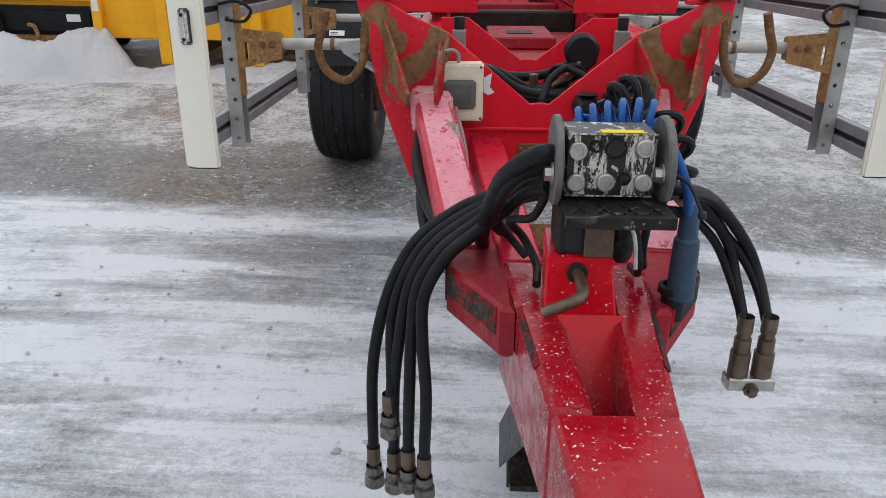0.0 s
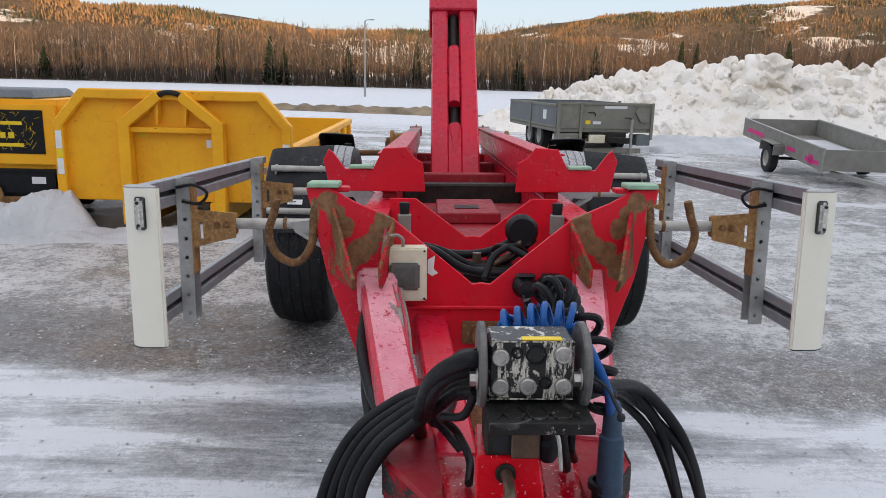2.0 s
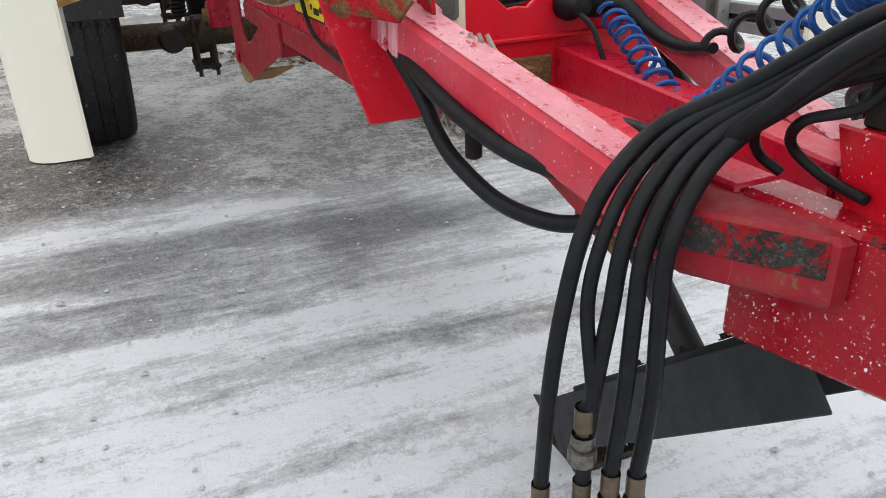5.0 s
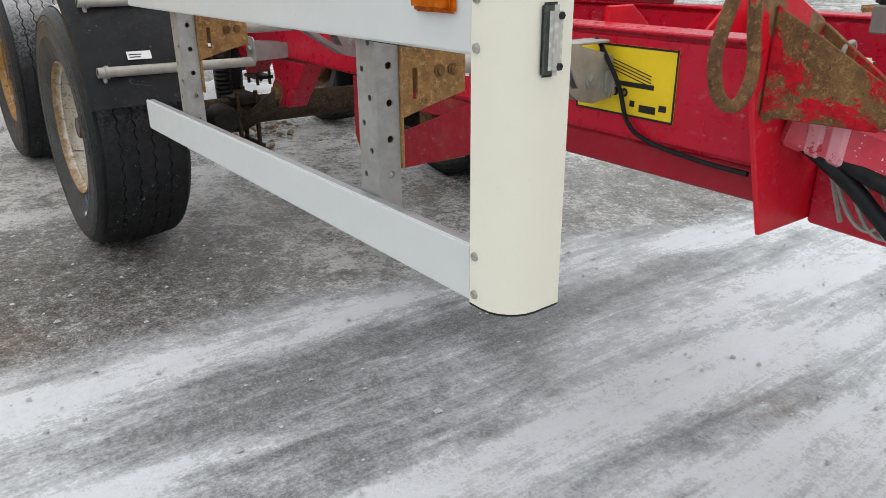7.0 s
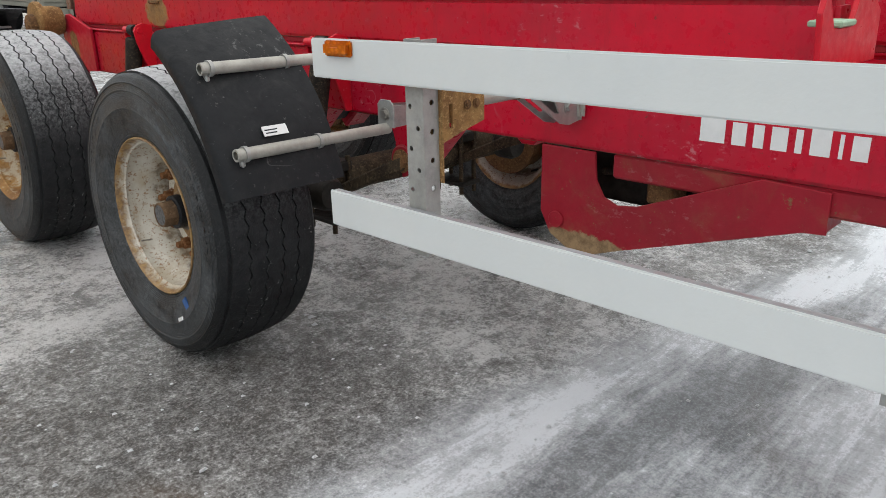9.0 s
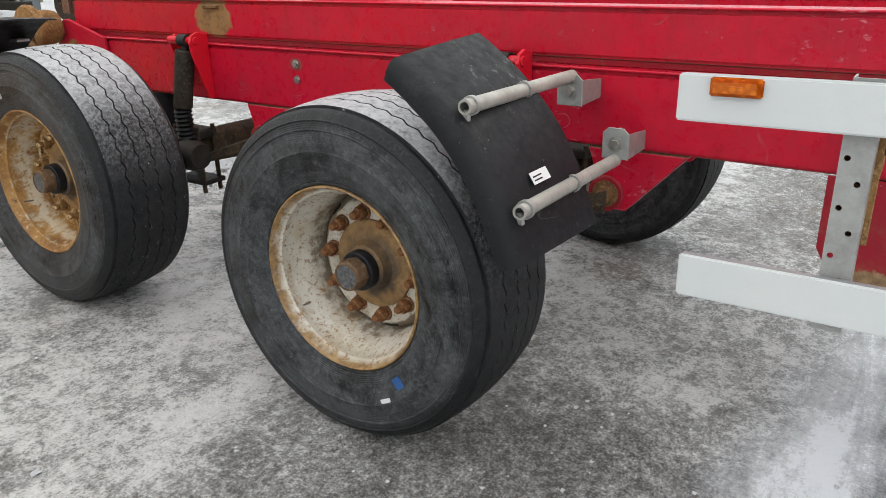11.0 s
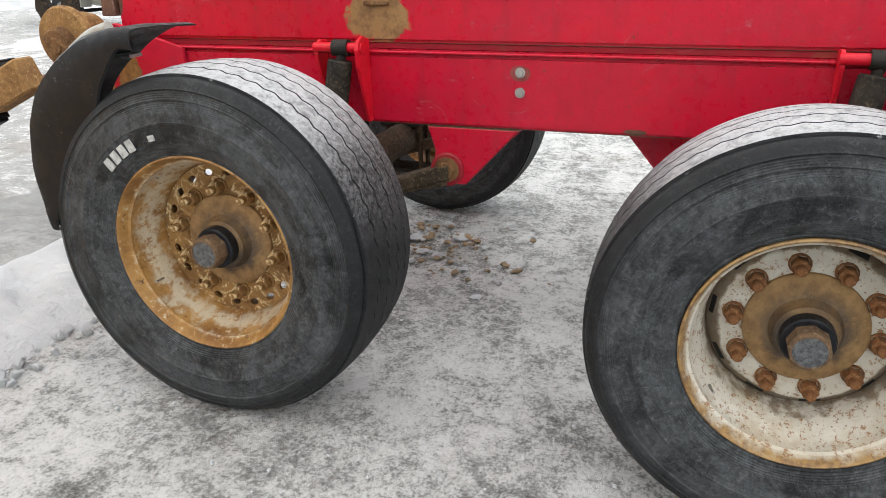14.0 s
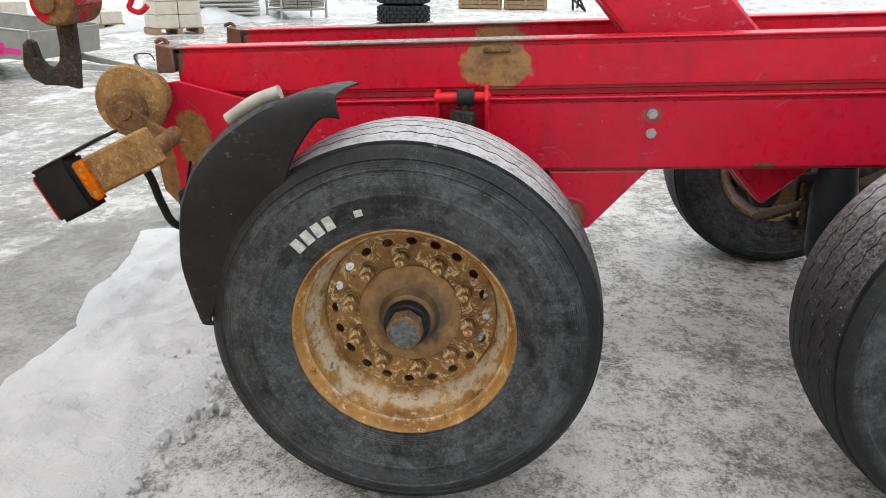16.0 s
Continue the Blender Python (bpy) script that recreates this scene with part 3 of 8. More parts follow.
cover = n.math("MAXIMUM", far, rightside)
field = n.ramp(py, 24.0, 30.0)
woodland = n.ramp(py, 111.5, 114.5)
cover = n.math("MULTIPLY", n.math("MULTIPLY", cover, n.math("SUBTRACT", 1.0, wet_shade)), n.math("MAXIMUM", patchy, field))
c = n.mix(cover, c, n.mix(n.ramp(n.noise(3.0, 6, vec=pos), 0.3, 0.7), (0.69, 0.70, 0.725), (0.55, 0.57, 0.60)))
c = n.mix(n.math("MULTIPLY", woodland, n.ramp(n.noise(0.25, 5, vec=pos), 0.62, 0.5, 0.3, 1.0)), c, (0.045, 0.036, 0.028))
n.put("Base Color", c)
wet = n.math("MULTIPLY", n.math("SUBTRACT", 1.0, gritty), n.math("SUBTRACT", 1.0, cover))
n.put("Roughness", n.math("MULTIPLY", n.ramp(n.math("ADD", n.math("MULTIPLY", wet, 1.0), n.math("MULTIPLY", n.noise(3.0, 4, vec=pos), 0.4)), 0.2, 1.1, 0.42, 0.09), n.ramp(isfront, 0, 1, 1.0, 0.7)))
n.put("Specular IOR Level", 0.5)
n.bump(n.math("MULTIPLY", n.math("ADD", n.math("MULTIPLY", grain, 0.8), n.math("ADD", n.math("MULTIPLY", speck, 0.4), n.math("MULTIPLY", blot, 0.8))), n.ramp(isfront, 0, 1, 1.0, 0.35)), 0.65, 0.022)
YARD = n.mat

n = Nodes("bare_birch_wood")
pos = n.where()
isle = n.t.nodes.new("ShaderNodeNewGeometry").outputs["Random Per Island"]
c = n.mix(n.ramp(n.noise(0.05, 4, vec=pos), 0.4, 0.6), (0.120, 0.078, 0.048), (0.070, 0.052, 0.038))
c = n.mix(n.ramp(isle, 0.2, 0.9), n.mix(0.5, c, (0.02, 0.014, 0.010)), c)
n.put("Base Color", n.mix(n.ramp(isle, 0.94, 0.95), c, (0.26, 0.23, 0.19)))
n.put("Roughness", 0.9)
BIRCH = n.mat
n = Nodes("far_tree_crowns")
isle = n.t.nodes.new("ShaderNodeNewGeometry").outputs["Random Per Island"]
stand = n.ramp(n.math("ADD", n.noise(0.012, 4, vec=n.where()), n.math("MULTIPLY", isle, 0.25)), 0.60, 0.72)
c = n.mix(isle, (0.16, 0.100, 0.047), (0.27, 0.155, 0.068))
n.put("Base Color", n.mix(stand, c, (0.035, 0.042, 0.018)))
n.put("Roughness", 0.95)
FAR_TREE = n.mat
SPRUCE = plain("spruce_needles", (0.016, 0.022, 0.011), 0.9, 0.0, 0.5, 0.8, 0.3, 3.0)
n = Nodes("wooded_hillside")
pos = n.where()
c = n.mix(n.ramp(n.noise(0.012, 6, 0.65, vec=pos), 0.38, 0.60), (0.24, 0.13, 0.05), (0.12, 0.085, 0.04))
tree = n.noise(0.16, 7, 0.85, vec=n.scaled(pos, (1, 1, 0.5)))
c = n.mix(n.ramp(tree, 0.42, 0.60), n.mix(0.55, c, (0.03, 0.028, 0.018)), c)
c = n.mix(n.ramp(n.noise(0.011, 7, 0.62, vec=n.scaled(pos, (0.6, 1, 2.2))), 0.555, 0.59), c, (0.80, 0.77, 0.70))
n.put("Base Color", c)
n.put("Roughness", 0.95)
n.bump(tree, 1.0, 6.0)
HILL = n.mat


# ---------------------------------------------------------------- mesh helpers
def finish(bm, smooth=None):
    bmesh.ops.recalc_face_normals(bm, faces=bm.faces)
    if smooth:
        for f in bm.faces:
            f.smooth = True
        for e in bm.edges:
            if len(e.link_faces) == 2 and e.calc_face_angle(0) > radians(smooth):
                e.smooth = False
    return bm


def bevelled(bm, w, seg=1):
    if w:
        bmesh.ops.bevel(bm, geom=[e for e in bm.edges if len(e.link_faces) == 2 and e.calc_face_angle(0) > 0.35], offset=w, segments=seg, affect="EDGES", clamp_overlap=True)
    return finish(bm, 35 if w else None)


def box(x0, x1, y0, y1, z0, z1, w=0.003, seg=1):
    bm = bmesh.new()
    bmesh.ops.create_cube(bm, size=1)
    for v in bm.verts:
        v.co = Vector(((x0, x1)[v.co.x > 0], (y0, y1)[v.co.y > 0], (z0, z1)[v.co.z > 0]))
    return bevelled(bm, w, seg)


def solid(corners, w=0.003):
    """A block from eight corners: four below, then the four above them."""
    bm = bmesh.new()
    v = [bm.verts.new(c) for c in corners]
    for q in ((0, 1, 2, 3), (4, 5, 6, 7), (0, 1, 5, 4), (1, 2, 6, 5), (2, 3, 7, 6), (3, 0, 4, 7)):
        bm.faces.new([v[i] for i in q])
    return bevelled(finish(bm), w)


def beam(a, b, wide, high, w=0.004, up=(0, 0, 1)):
    """A straight bar of rectangular section from a to b."""
    a, b, up = Vector(a), Vector(b), Vector(up)
    d = (b - a).normalized()
    s = d.cross(up).normalized() * wide / 2
    u = s.cross(d).normalized() * high / 2
    return solid([a - s - u, b - s - u, b + s - u, a + s - u, a - s + u, b - s + u, b + s + u, a + s + u], w)


def ring(cx, cy, r, seg=10):
    return [(cx + r * math.cos(2 * math.pi * i / seg), cy + r * math.sin(2 * math.pi * i / seg)) for i in range(seg)]


def plate(outline, thick, place=None, holes=(), w=0.0):
    """A flat plate cut to an outline in its own xy, with holes, thickness along z, then placed."""
    bm = bmesh.new()
    edges = []
    for loop in (outline, *holes):
        vs = [bm.verts.new((p[0], p[1], 0)) for p in loop]
        edges += [bm.edges.new((vs[i], vs[(i + 1) % len(vs)])) for i in range(len(vs))]
    bmesh.ops.triangle_fill(bm, edges=edges, use_beauty=True)
    bmesh.ops.recalc_face_normals(bm, faces=bm.faces)
    out = bmesh.ops.extrude_face_region(bm, geom=list(bm.faces))
    for g in out["geom"]:
        if isinstance(g, bmesh.types.BMVert):
            g.co.z += thick
    if w:
        bmesh.ops.bevel(bm, geom=[e for e in bm.edges if len(e.link_faces) == 2 and e.calc_face_angle(0) > 0.6], offset=w, segments=1, affect="EDGES", clamp_overlap=True)
    if place is not None:
        bm.transform(place)
    return finish(bm)


# plates standing across the frame (outline in x, z) and along it (outline in y, z)
def across(y):
    return Matrix(((1, 0, 0, 0), (0, 0, 1, y), (0, 1, 0, 0), (0, 0, 0, 1)))


def along(x):
    return Matrix(((0, 0, 1, x), (1, 0, 0, 0), (0, 1, 0, 0), (0, 0, 0, 1)))


def lathe(profile, seg=48, axis="x", place=None, shut=False):
    """Turned body: profile of (along, radius)."""
    bm = bmesh.new()
    rows = []
    for h, r in profile:
        row = []
        for i in range(seg):
            a = 2 * math.pi * i / seg
            p = (h, r * math.cos(a), r * math.sin(a))
            row.append(bm.verts.new(p if axis == "x" else (p[1], h, p[2]) if axis == "y" else (p[1], p[2], h)))
        rows.append(row)
    for a, b in zip(rows, rows[1:]):
        for i in range(seg):
            j = (i + 1) % seg
            bm.faces.new((a[i], a[j], b[j], b[i]))
    if shut:
        bm.faces.new(rows[0])
        bm.faces.new(rows[-1])
    if place is not None:
        bm.transform(place)
    return finish(bm, 32)


def rod(a, b, r, seg=12, w=0.0):
    a, b = Vector(a), Vector(b)
    m = Matrix.Translation(a) @ (b - a).to_track_quat("X", "Z").to_matrix().to_4x4()
    L = (b - a).length
    prof = [(0, r), (L, r)] if not w else [(0, r - w), (w, r), (L - w, r), (L, r - w)]
    return lathe(prof, seg, "x", m, True)


def spline(pts, per=8):
    p = [Vector(q) for q in pts]
    p = [2 * p[0] - p[1]] + p + [2 * p[-1] - p[-2]]
    out = []
    for i in range(1, len(p) - 2):
        for k in range(per):
            t = k / per
            a, b, c, d = p[i - 1:i + 3]
            out.append(0.5 * (2 * b + (c - a) * t + (2 * a - 5 * b + 4 * c - d) * t * t + (3 * b - a - 3 * c + d) * t ** 3))
    out.append(p[-2])
    return out


def pipe(pts, r, per=8, seg=10, smooth=True):
    """A round hose or bent tube along a smooth line; r may vary along it."""
    line = spline(pts, per) if smooth else [Vector(q) for q in pts]
    bm = bmesh.new()
    rows, side = [], None
    for i, p in enumerate(line):
        d = (line[min(i + 1, len(line) - 1)] - line[max(i - 1, 0)]).normalized()
        if side is None:
            side = d.orthogonal().normalized()
        side = (side - d * side.dot(d)).normalized()
        up = d.cross(side)
        rr = r(i / (len(line) - 1)) if callable(r) else r
        rows.append([bm.verts.new(p + rr * (math.cos(2 * math.pi * k / seg) * side + math.sin(2 * math.pi * k / seg) * up)) for k in range(seg)])
    for a, b in zip(rows, rows[1:]):
        for k in range(seg):
            bm.faces.new((a[k], a[(k + 1) % seg], b[(k + 1) % seg], b[k]))
    bm.faces.new(rows[0])
    bm.faces.new(rows[-1])
    return finish(bm, 50)


def coil(pts, r, wire, turns, per=14, stretch=None):
    """A coiled lead wound round a smooth line."""
    line = spline(pts, 24)
    total = turns * per
    out = []
    for i in range(total + 1):
        u = i / total
        f = u * (len(line) - 1)
        k = min(int(f), len(line) - 2)
        p = line[k].lerp(line[k + 1], f - k)
        d = (line[k + 1] - line[k]).normalized()
        s = d.cross(Vector((0, 0, 1)))
        s = s.normalized() if s.length > 0.05 else Vector((1, 0, 0))
        t = s.cross(d)
        a = 2 * math.pi * i / per
        out.append(p + r * (math.cos(a) * s + math.sin(a) * t))
    return pipe(out, wire, 1, 7, False)


def joined(*bms):
    out = bmesh.new()
    me = bpy.data.meshes.new("tmp")
    for b in bms:
        b.to_mesh(me)
        out.from_mesh(me)
        b.free()
    bpy.data.meshes.remove(me)
    return out


def mirrored(bm):
    bm = bm.copy()
    bm.transform(Matrix.Scale(-1, 4, (1, 0, 0)))
    bmesh.ops.reverse_faces(bm, faces=bm.faces)
    return bm


def mesh_of(name, bm, mat):
    me = bpy.data.meshes.new(name)
    bm.to_mesh(me)
    bm.free()
    me.materials.append(mat)
    return me


def part(name, bm, mat, parent=None, label=""):
    """Links a bmesh as one mesh object under a thing or a part."""
    ob = new(name, bm if isinstance(bm, bpy.types.Mesh) else mesh_of(name, bm, mat))
    if parent is not None:
        ob.parent = parent
    return tagged(ob, label)


def thing(name, label, category, place=None, group=""):
    ob = new(name)
    ob.empty_display_size = 0.1
    if place is not None:
        ob.matrix_world = place
    return tagged(ob, label, category, group)


def one(name, bm, mat, label, category, place=None, group="", kind=""):
    ob = part(name, bm, mat)
    if place is not None:
        ob.matrix_world = place
    return tagged(ob, label, category, group, kind)


# ---------------------------------------------------------------- ground and distance
def ground_sheet():
    """One sheet: fine near the yard, coarse to the horizon."""
    def steps(lo, hi, step):
        return list(np.arange(lo, hi + 1e-6, step))
    xs = sorted(set([-3000, -1200, -500, -220, -120, -70, -40, -25, -15, -10] + steps(-8, 12, 0.25) + [16, 22, 30, 45, 70, 120, 220, 500, 1200, 3000]))
    ys = sorted(set([-3000, -1200, -500, -220, -120, -70, -40, -20, -10, -5] + steps(-2, 16, 0.25) + [18, 20, 23, 27, 32, 38, 45, 60, 80, 110, 150, 190, 260, 500, 1200, 3000]))
    verts = []
    for y in ys:
        for x in xs:
            z = 0.0
            if -8 < x < 12 and -2 < y < 16:
                z = 0.012 * noise.noise((x * 0.9, y * 0.9, 0)) + 0.006 * noise.noise((x * 3, y * 3, 4))
            elif 30 < y < 100 and abs(x) < 110:
                z = 0.25 * noise.noise((x * 0.05, y * 0.11, 2))
            verts.append((x, y, z - 0.012))
    w = len(xs)
    faces = [(j * w + i, j * w + i + 1, (j + 1) * w + i + 1, (j + 1) * w + i) for j in range(len(ys) - 1) for i in range(w - 1)]
    me = bpy.data.meshes.new("ground")
    me.from_pydata(verts, [], faces)
    me.materials.append(YARD)
    for f in me.polygons:
        f.use_smooth = True
    tagged(new("ground", me), "grey icy yard with wet grit and snow beyond", "ground", kind="structure")


ground_sheet()


def hill_range(name, sections, label, mat=None):
    """A wooded ridge: sections of (x, y, height), with a slope in front and behind."""
    bm = bmesh.new()
    rows = []
    for i in range(len(sections) - 1):
        a, b = sections[i], sections[i + 1]
        for k in range(10):
            t = k / 10
            p = Vector(a).lerp(Vector(b), t)
            rows.append(p)
    rows.append(Vector(sections[-1]))
    grid = []
    for i, p in enumerate(rows):
        q = rows[min(i + 1, len(rows) - 1)] - rows[max(i - 1, 0)]
        side = Vector((q.y, -q.x, 0)).normalized()
        line = []
        for s, h in ((-1.6, -0.02), (-1.1, 0.18), (-0.7, 0.45), (-0.35, 0.78), (0.0, 1.0), (0.5, 0.8), (1.2, -0.02)):
            wob = 1 + 0.13 * noise.noise((p.x * 0.006 + s, p.y * 0.006, s * 2)) + 0.05 * noise.noise((p.x * 0.03, p.y * 0.03, s))
            line.append(bm.verts.new((p.x + side.x * s * p.z * 2.2, p.y + side.y * s * p.z * 2.2, p.z * h * wob)))
        grid.append(line)
    for a, b in zip(grid, grid[1:]):
        for k in range(len(a) - 1):
            bm.faces.new((a[k], a[k + 1], b[k + 1], b[k]))
    slopes = [[v.co.copy() for v in f.verts] for f in bm.faces]
    one(name, finish(bm, 60), mat or HILL, label, "hill", kind="structure")
    return slopes


def far_trees(name, slopes, count, seed):
    """Tapered crowns over a hillside that faces the yard, thinned out in the clearings."""
    rnd = random.Random(seed)
    verts, faces = [], []
    for i in range(count):
        q = rnd.choice(slopes)
        u, v = rnd.random(), rnd.random()
        p = q[0].lerp(q[1], u).lerp(q[3].lerp(q[2], u), v)
        if p.z < 4 or noise.noise((p.x * 0.011, p.y * 0.011, p.z * 0.03)) + 0.5 * noise.noise((p.x * 0.03, p.y * 0.03, 7)) > 0.22:
            continue
        h, r = rnd.uniform(3.0, 6.5), rnd.uniform(0.8, 1.6)
        k = len(verts)
        verts.append((p.x, p.y, p.z + h))
        for j in range(3):
            a = j * 2.0944 + rnd.uniform(-0.5, 0.5)
            w = r * rnd.uniform(0.6, 1.2)
            verts.append((p.x + w * math.cos(a), p.y + w * math.sin(a), p.z + h * rnd.uniform(-0.1, 0.25)))
        faces += [(k, k + 1, k + 2), (k, k + 2, k + 3), (k, k + 3, k + 1)]
    me = bpy.data.meshes.new(name)
    me.from_pydata(verts, [], faces)
    me.materials.append(FAR_TREE)
    tagged(new(name, me), "brown birch and dark spruce on the far hillside", "woods", kind="stuff")


# the distant hills beyond the field
slopes = hill_range("hill_1", [(-1100, 500, 110), (-700, 800, 108), (-420, 900, 84), (-150, 980, 58), (120, 980, 50), (420, 1000, 60)], "far brown wooded hill with snow patches")
slopes += hill_range("hill_2", [(60, 1300, 60), (260, 1200, 96), (520, 1050, 118), (800, 900, 112), (1200, 600, 120)], "far sunlit hillside with clearings and snow")
far_trees("hill_woods", [q for q in slopes if abs(q[0].x) < 800], 120000, 6)
# the ridges round the rest of the valley; the one behind keeps the low sun off the yard
hill_range("hill_3", [(900, 300, 70), (800, -200, 70), (500, -520, 60)], "wooded ridge round the valley")
hill_range("hill_4", [(-900, -420, 70), (-1000, 100, 75), (-1050, 480, 90)], "wooded ridge round the valley")
hill_range("hill_5", [(-420, -190, 25), (-180, -130, 24.6), (0, -118, 24.6), (200, -124, 24.4), (420, -190, 24)], "wooded ridge round the valley")


def wood_edge():
    """Leafless birches along the far edge of the field, past counting."""
    rnd = random.Random(4)
    verts, faces = [], []

    def stick(a, b, ra, rb):
        i = len(verts)
        for p, r in ((a, ra), (b, rb)):
            for k in range(3):
                verts.append((p[0] + r * math.cos(k * 2.094), p[1] + r * math.sin(k * 2.094), p[2]))
        for k in range(3):
            faces.append((i + k, i + (k + 1) % 3, i + 3 + (k + 1) % 3, i + 3 + k))

    for row in range(8):
        for i in range(380):
            x = -112 + i * 0.60 + rnd.uniform(-0.9, 0.9)
            y = 116 + row * 4.5 + rnd.uniform(-3, 3) + 0.04 * abs(x)
            h = rnd.uniform(5.2, 8.6) + row * 0.25 + 1.6 * noise.noise((x * 0.05, row * 0.4, 0))
            if x > 12:
                h += 0.8
            lean = rnd.uniform(-0.6, 0.6)
            top = (x + lean, y + rnd.uniform(-0.4, 0.4), h)
            stick((x, y, -0.3), top, rnd.uniform(0.05, 0.11), 0.015)
            for b in range(11):
                u = rnd.uniform(0.16, 0.97)
                p = (x + lean * u, y, h * u)
                a, L = rnd.uniform(0, 6.28), rnd.uniform(0.5, 1.7) * (1.25 - u)
                q = (p[0] + L * math.cos(a), p[1] + L * math.sin(a), p[2] + rnd.uniform(0.4, 1.5))
                stick(p, q, 0.035, 0.02)
                for c in range(2):
                    r = (q[0] + rnd.uniform(-0.6, 0.6), q[1] + rnd.uniform(-0.5, 0.5), q[2] + rnd.uniform(-0.1, 0.8))
                    stick(q, r, 0.026, 0.014)
    for i in range(9000):                # brushwood along the foot of the trees
        x, y = rnd.uniform(-112, 116), rnd.uniform(113.5, 140)
        y += 0.04 * abs(x)
        h = rnd.uniform(0.5, 2.6)
        stick((x, y, -0.3), (x + rnd.uniform(-0.6, 0.6), y, h), 0.05, 0.03)
    me = bpy.data.meshes.new("woods")
    me.from_pydata(verts, [], faces)
    me.materials.append(BIRCH)
    tagged(new("birch_woods", me), "leafless brown birch woods edging the snowy field", "woods", kind="stuff")


wood_edge()


def spruce(place, h, wide):
    """A ragged conifer: many drooping boughs, each a small tapered fan, thinning upwards."""
    rnd = random.Random(int(place[0] * 10))
    bm = bmesh.new()
    for k in range(150):
        u = (k / 150) ** 0.85
        z = h * (0.05 + 0.93 * u)
        r = h * wide * (1 - u) ** 0.8 * rnd.uniform(0.55, 1.15) + 0.12
        a = k * 2.4 + rnd.uniform(-0.5, 0.5)
        d, s = Vector((math.cos(a), math.sin(a), 0)), Vector((-math.sin(a), math.cos(a), 0))
        w = 0.28 * r + 0.12
        root = bm.verts.new(Vector((0, 0, z + 0.10 * h * (1 - u) + 0.2)))
        l, m = bm.verts.new(d * r * 0.6 + s * w + Vector((0, 0, z - 0.05))), bm.verts.new(d * r * 0.6 - s * w + Vector((0, 0, z - 0.05)))
        tip = bm.verts.new(d * r + Vector((0, 0, z - 0.18 * r)))
        low = bm.verts.new(d * r * 0.4 + Vector((0, 0, z - 0.25 - 0.1 * r)))
        for f in ((root, l, tip), (root, tip, m), (low, tip, l), (low, m, tip), (root, low, l), (root, m, low)):
            bm.faces.new(f)
    t = thing("spruce_tree", "dark green spruce standing among bare birches", "tree", Matrix.Translation(place), "spruces at the wood edge")
    part("crown", bm, SPRUCE, t)
    part("trunk", rod((0, 0, -0.3), (0, 0, h * 0.8), 0.13, 6), WOOD, t)


for x, y, h, wide in ((-34.0, 121, 8.6, 0.15), (-25.5, 118, 7.4, 0.22), (-23.9, 120, 5.6, 0.22), (-14.0, 121, 6.2, 0.24), (-57, 122, 6.8, 0.2), (-61.5, 121, 5.0, 0.25), (-3.2, 122, 7.2, 0.18),
                      (12.6, 118, 5.6, 0.22), (24.5, 119, 7.0, 0.2), (37.8, 119, 8.2, 0.17), (39.9, 118, 7.8, 0.17), (54, 118, 8.6, 0.2), (65, 121, 7.4, 0.23), (-86, 123, 7.2, 0.2), (48.5, 124, 6.4, 0.24)):
    spruce((x, y, 0), h, wide)

# lamp post out in the field
t = thing("street_lamp", "thin grey lamp post standing in the snowy field", "street lamp", Matrix.Translation((-5.9, 62, 0)))
part("pole", lathe([(0, 0.09), (2, 0.08), (6.0, 0.05)], 10, "z"), GALV, t)
part("arm", pipe([(0, 0, 5.9), (0.1, 0, 6.05), (0.5, 0, 6.1)], 0.035, 4, 6), GALV, t)
part("lamp_head", box(0.35, 0.75, -0.1, 0.1, 6.05, 6.14, 0.02), GALV, t)


def lumps(rnd, n, area, size, top, cuts=2):
    """Broken, rounded lumps piled over a ground area."""
    bms = []
    for i in range(n):
        b = bmesh.new()
        bmesh.ops.create_icosphere(b, subdivisions=cuts, radius=1)
        x, y = area(rnd)
        s = rnd.uniform(*size)
        off = rnd.uniform(0, 90)
        for v in b.verts:
            d = 1 + 0.55 * noise.noise(v.co * 1.3 + Vector((off, 0, 0))) + 0.3 * noise.noise(v.co * 3 + Vector((0, off, 0))) + 0.14 * noise.noise(v.co * 7 + Vector((0, 0, off)))
            v.co = v.co * d
        b.transform(Matrix.Translation((x, y, top(x, y, rnd))) @ Euler((rnd.uniform(0, 3), rnd.uniform(0, 3), 0)).to_matrix().to_4x4() @ Matrix.Diagonal((s, s * rnd.uniform(0.7, 1.2), s * rnd.uniform(0.6, 0.9), 1)))
        bms.append(b)
    return joined(*bms)


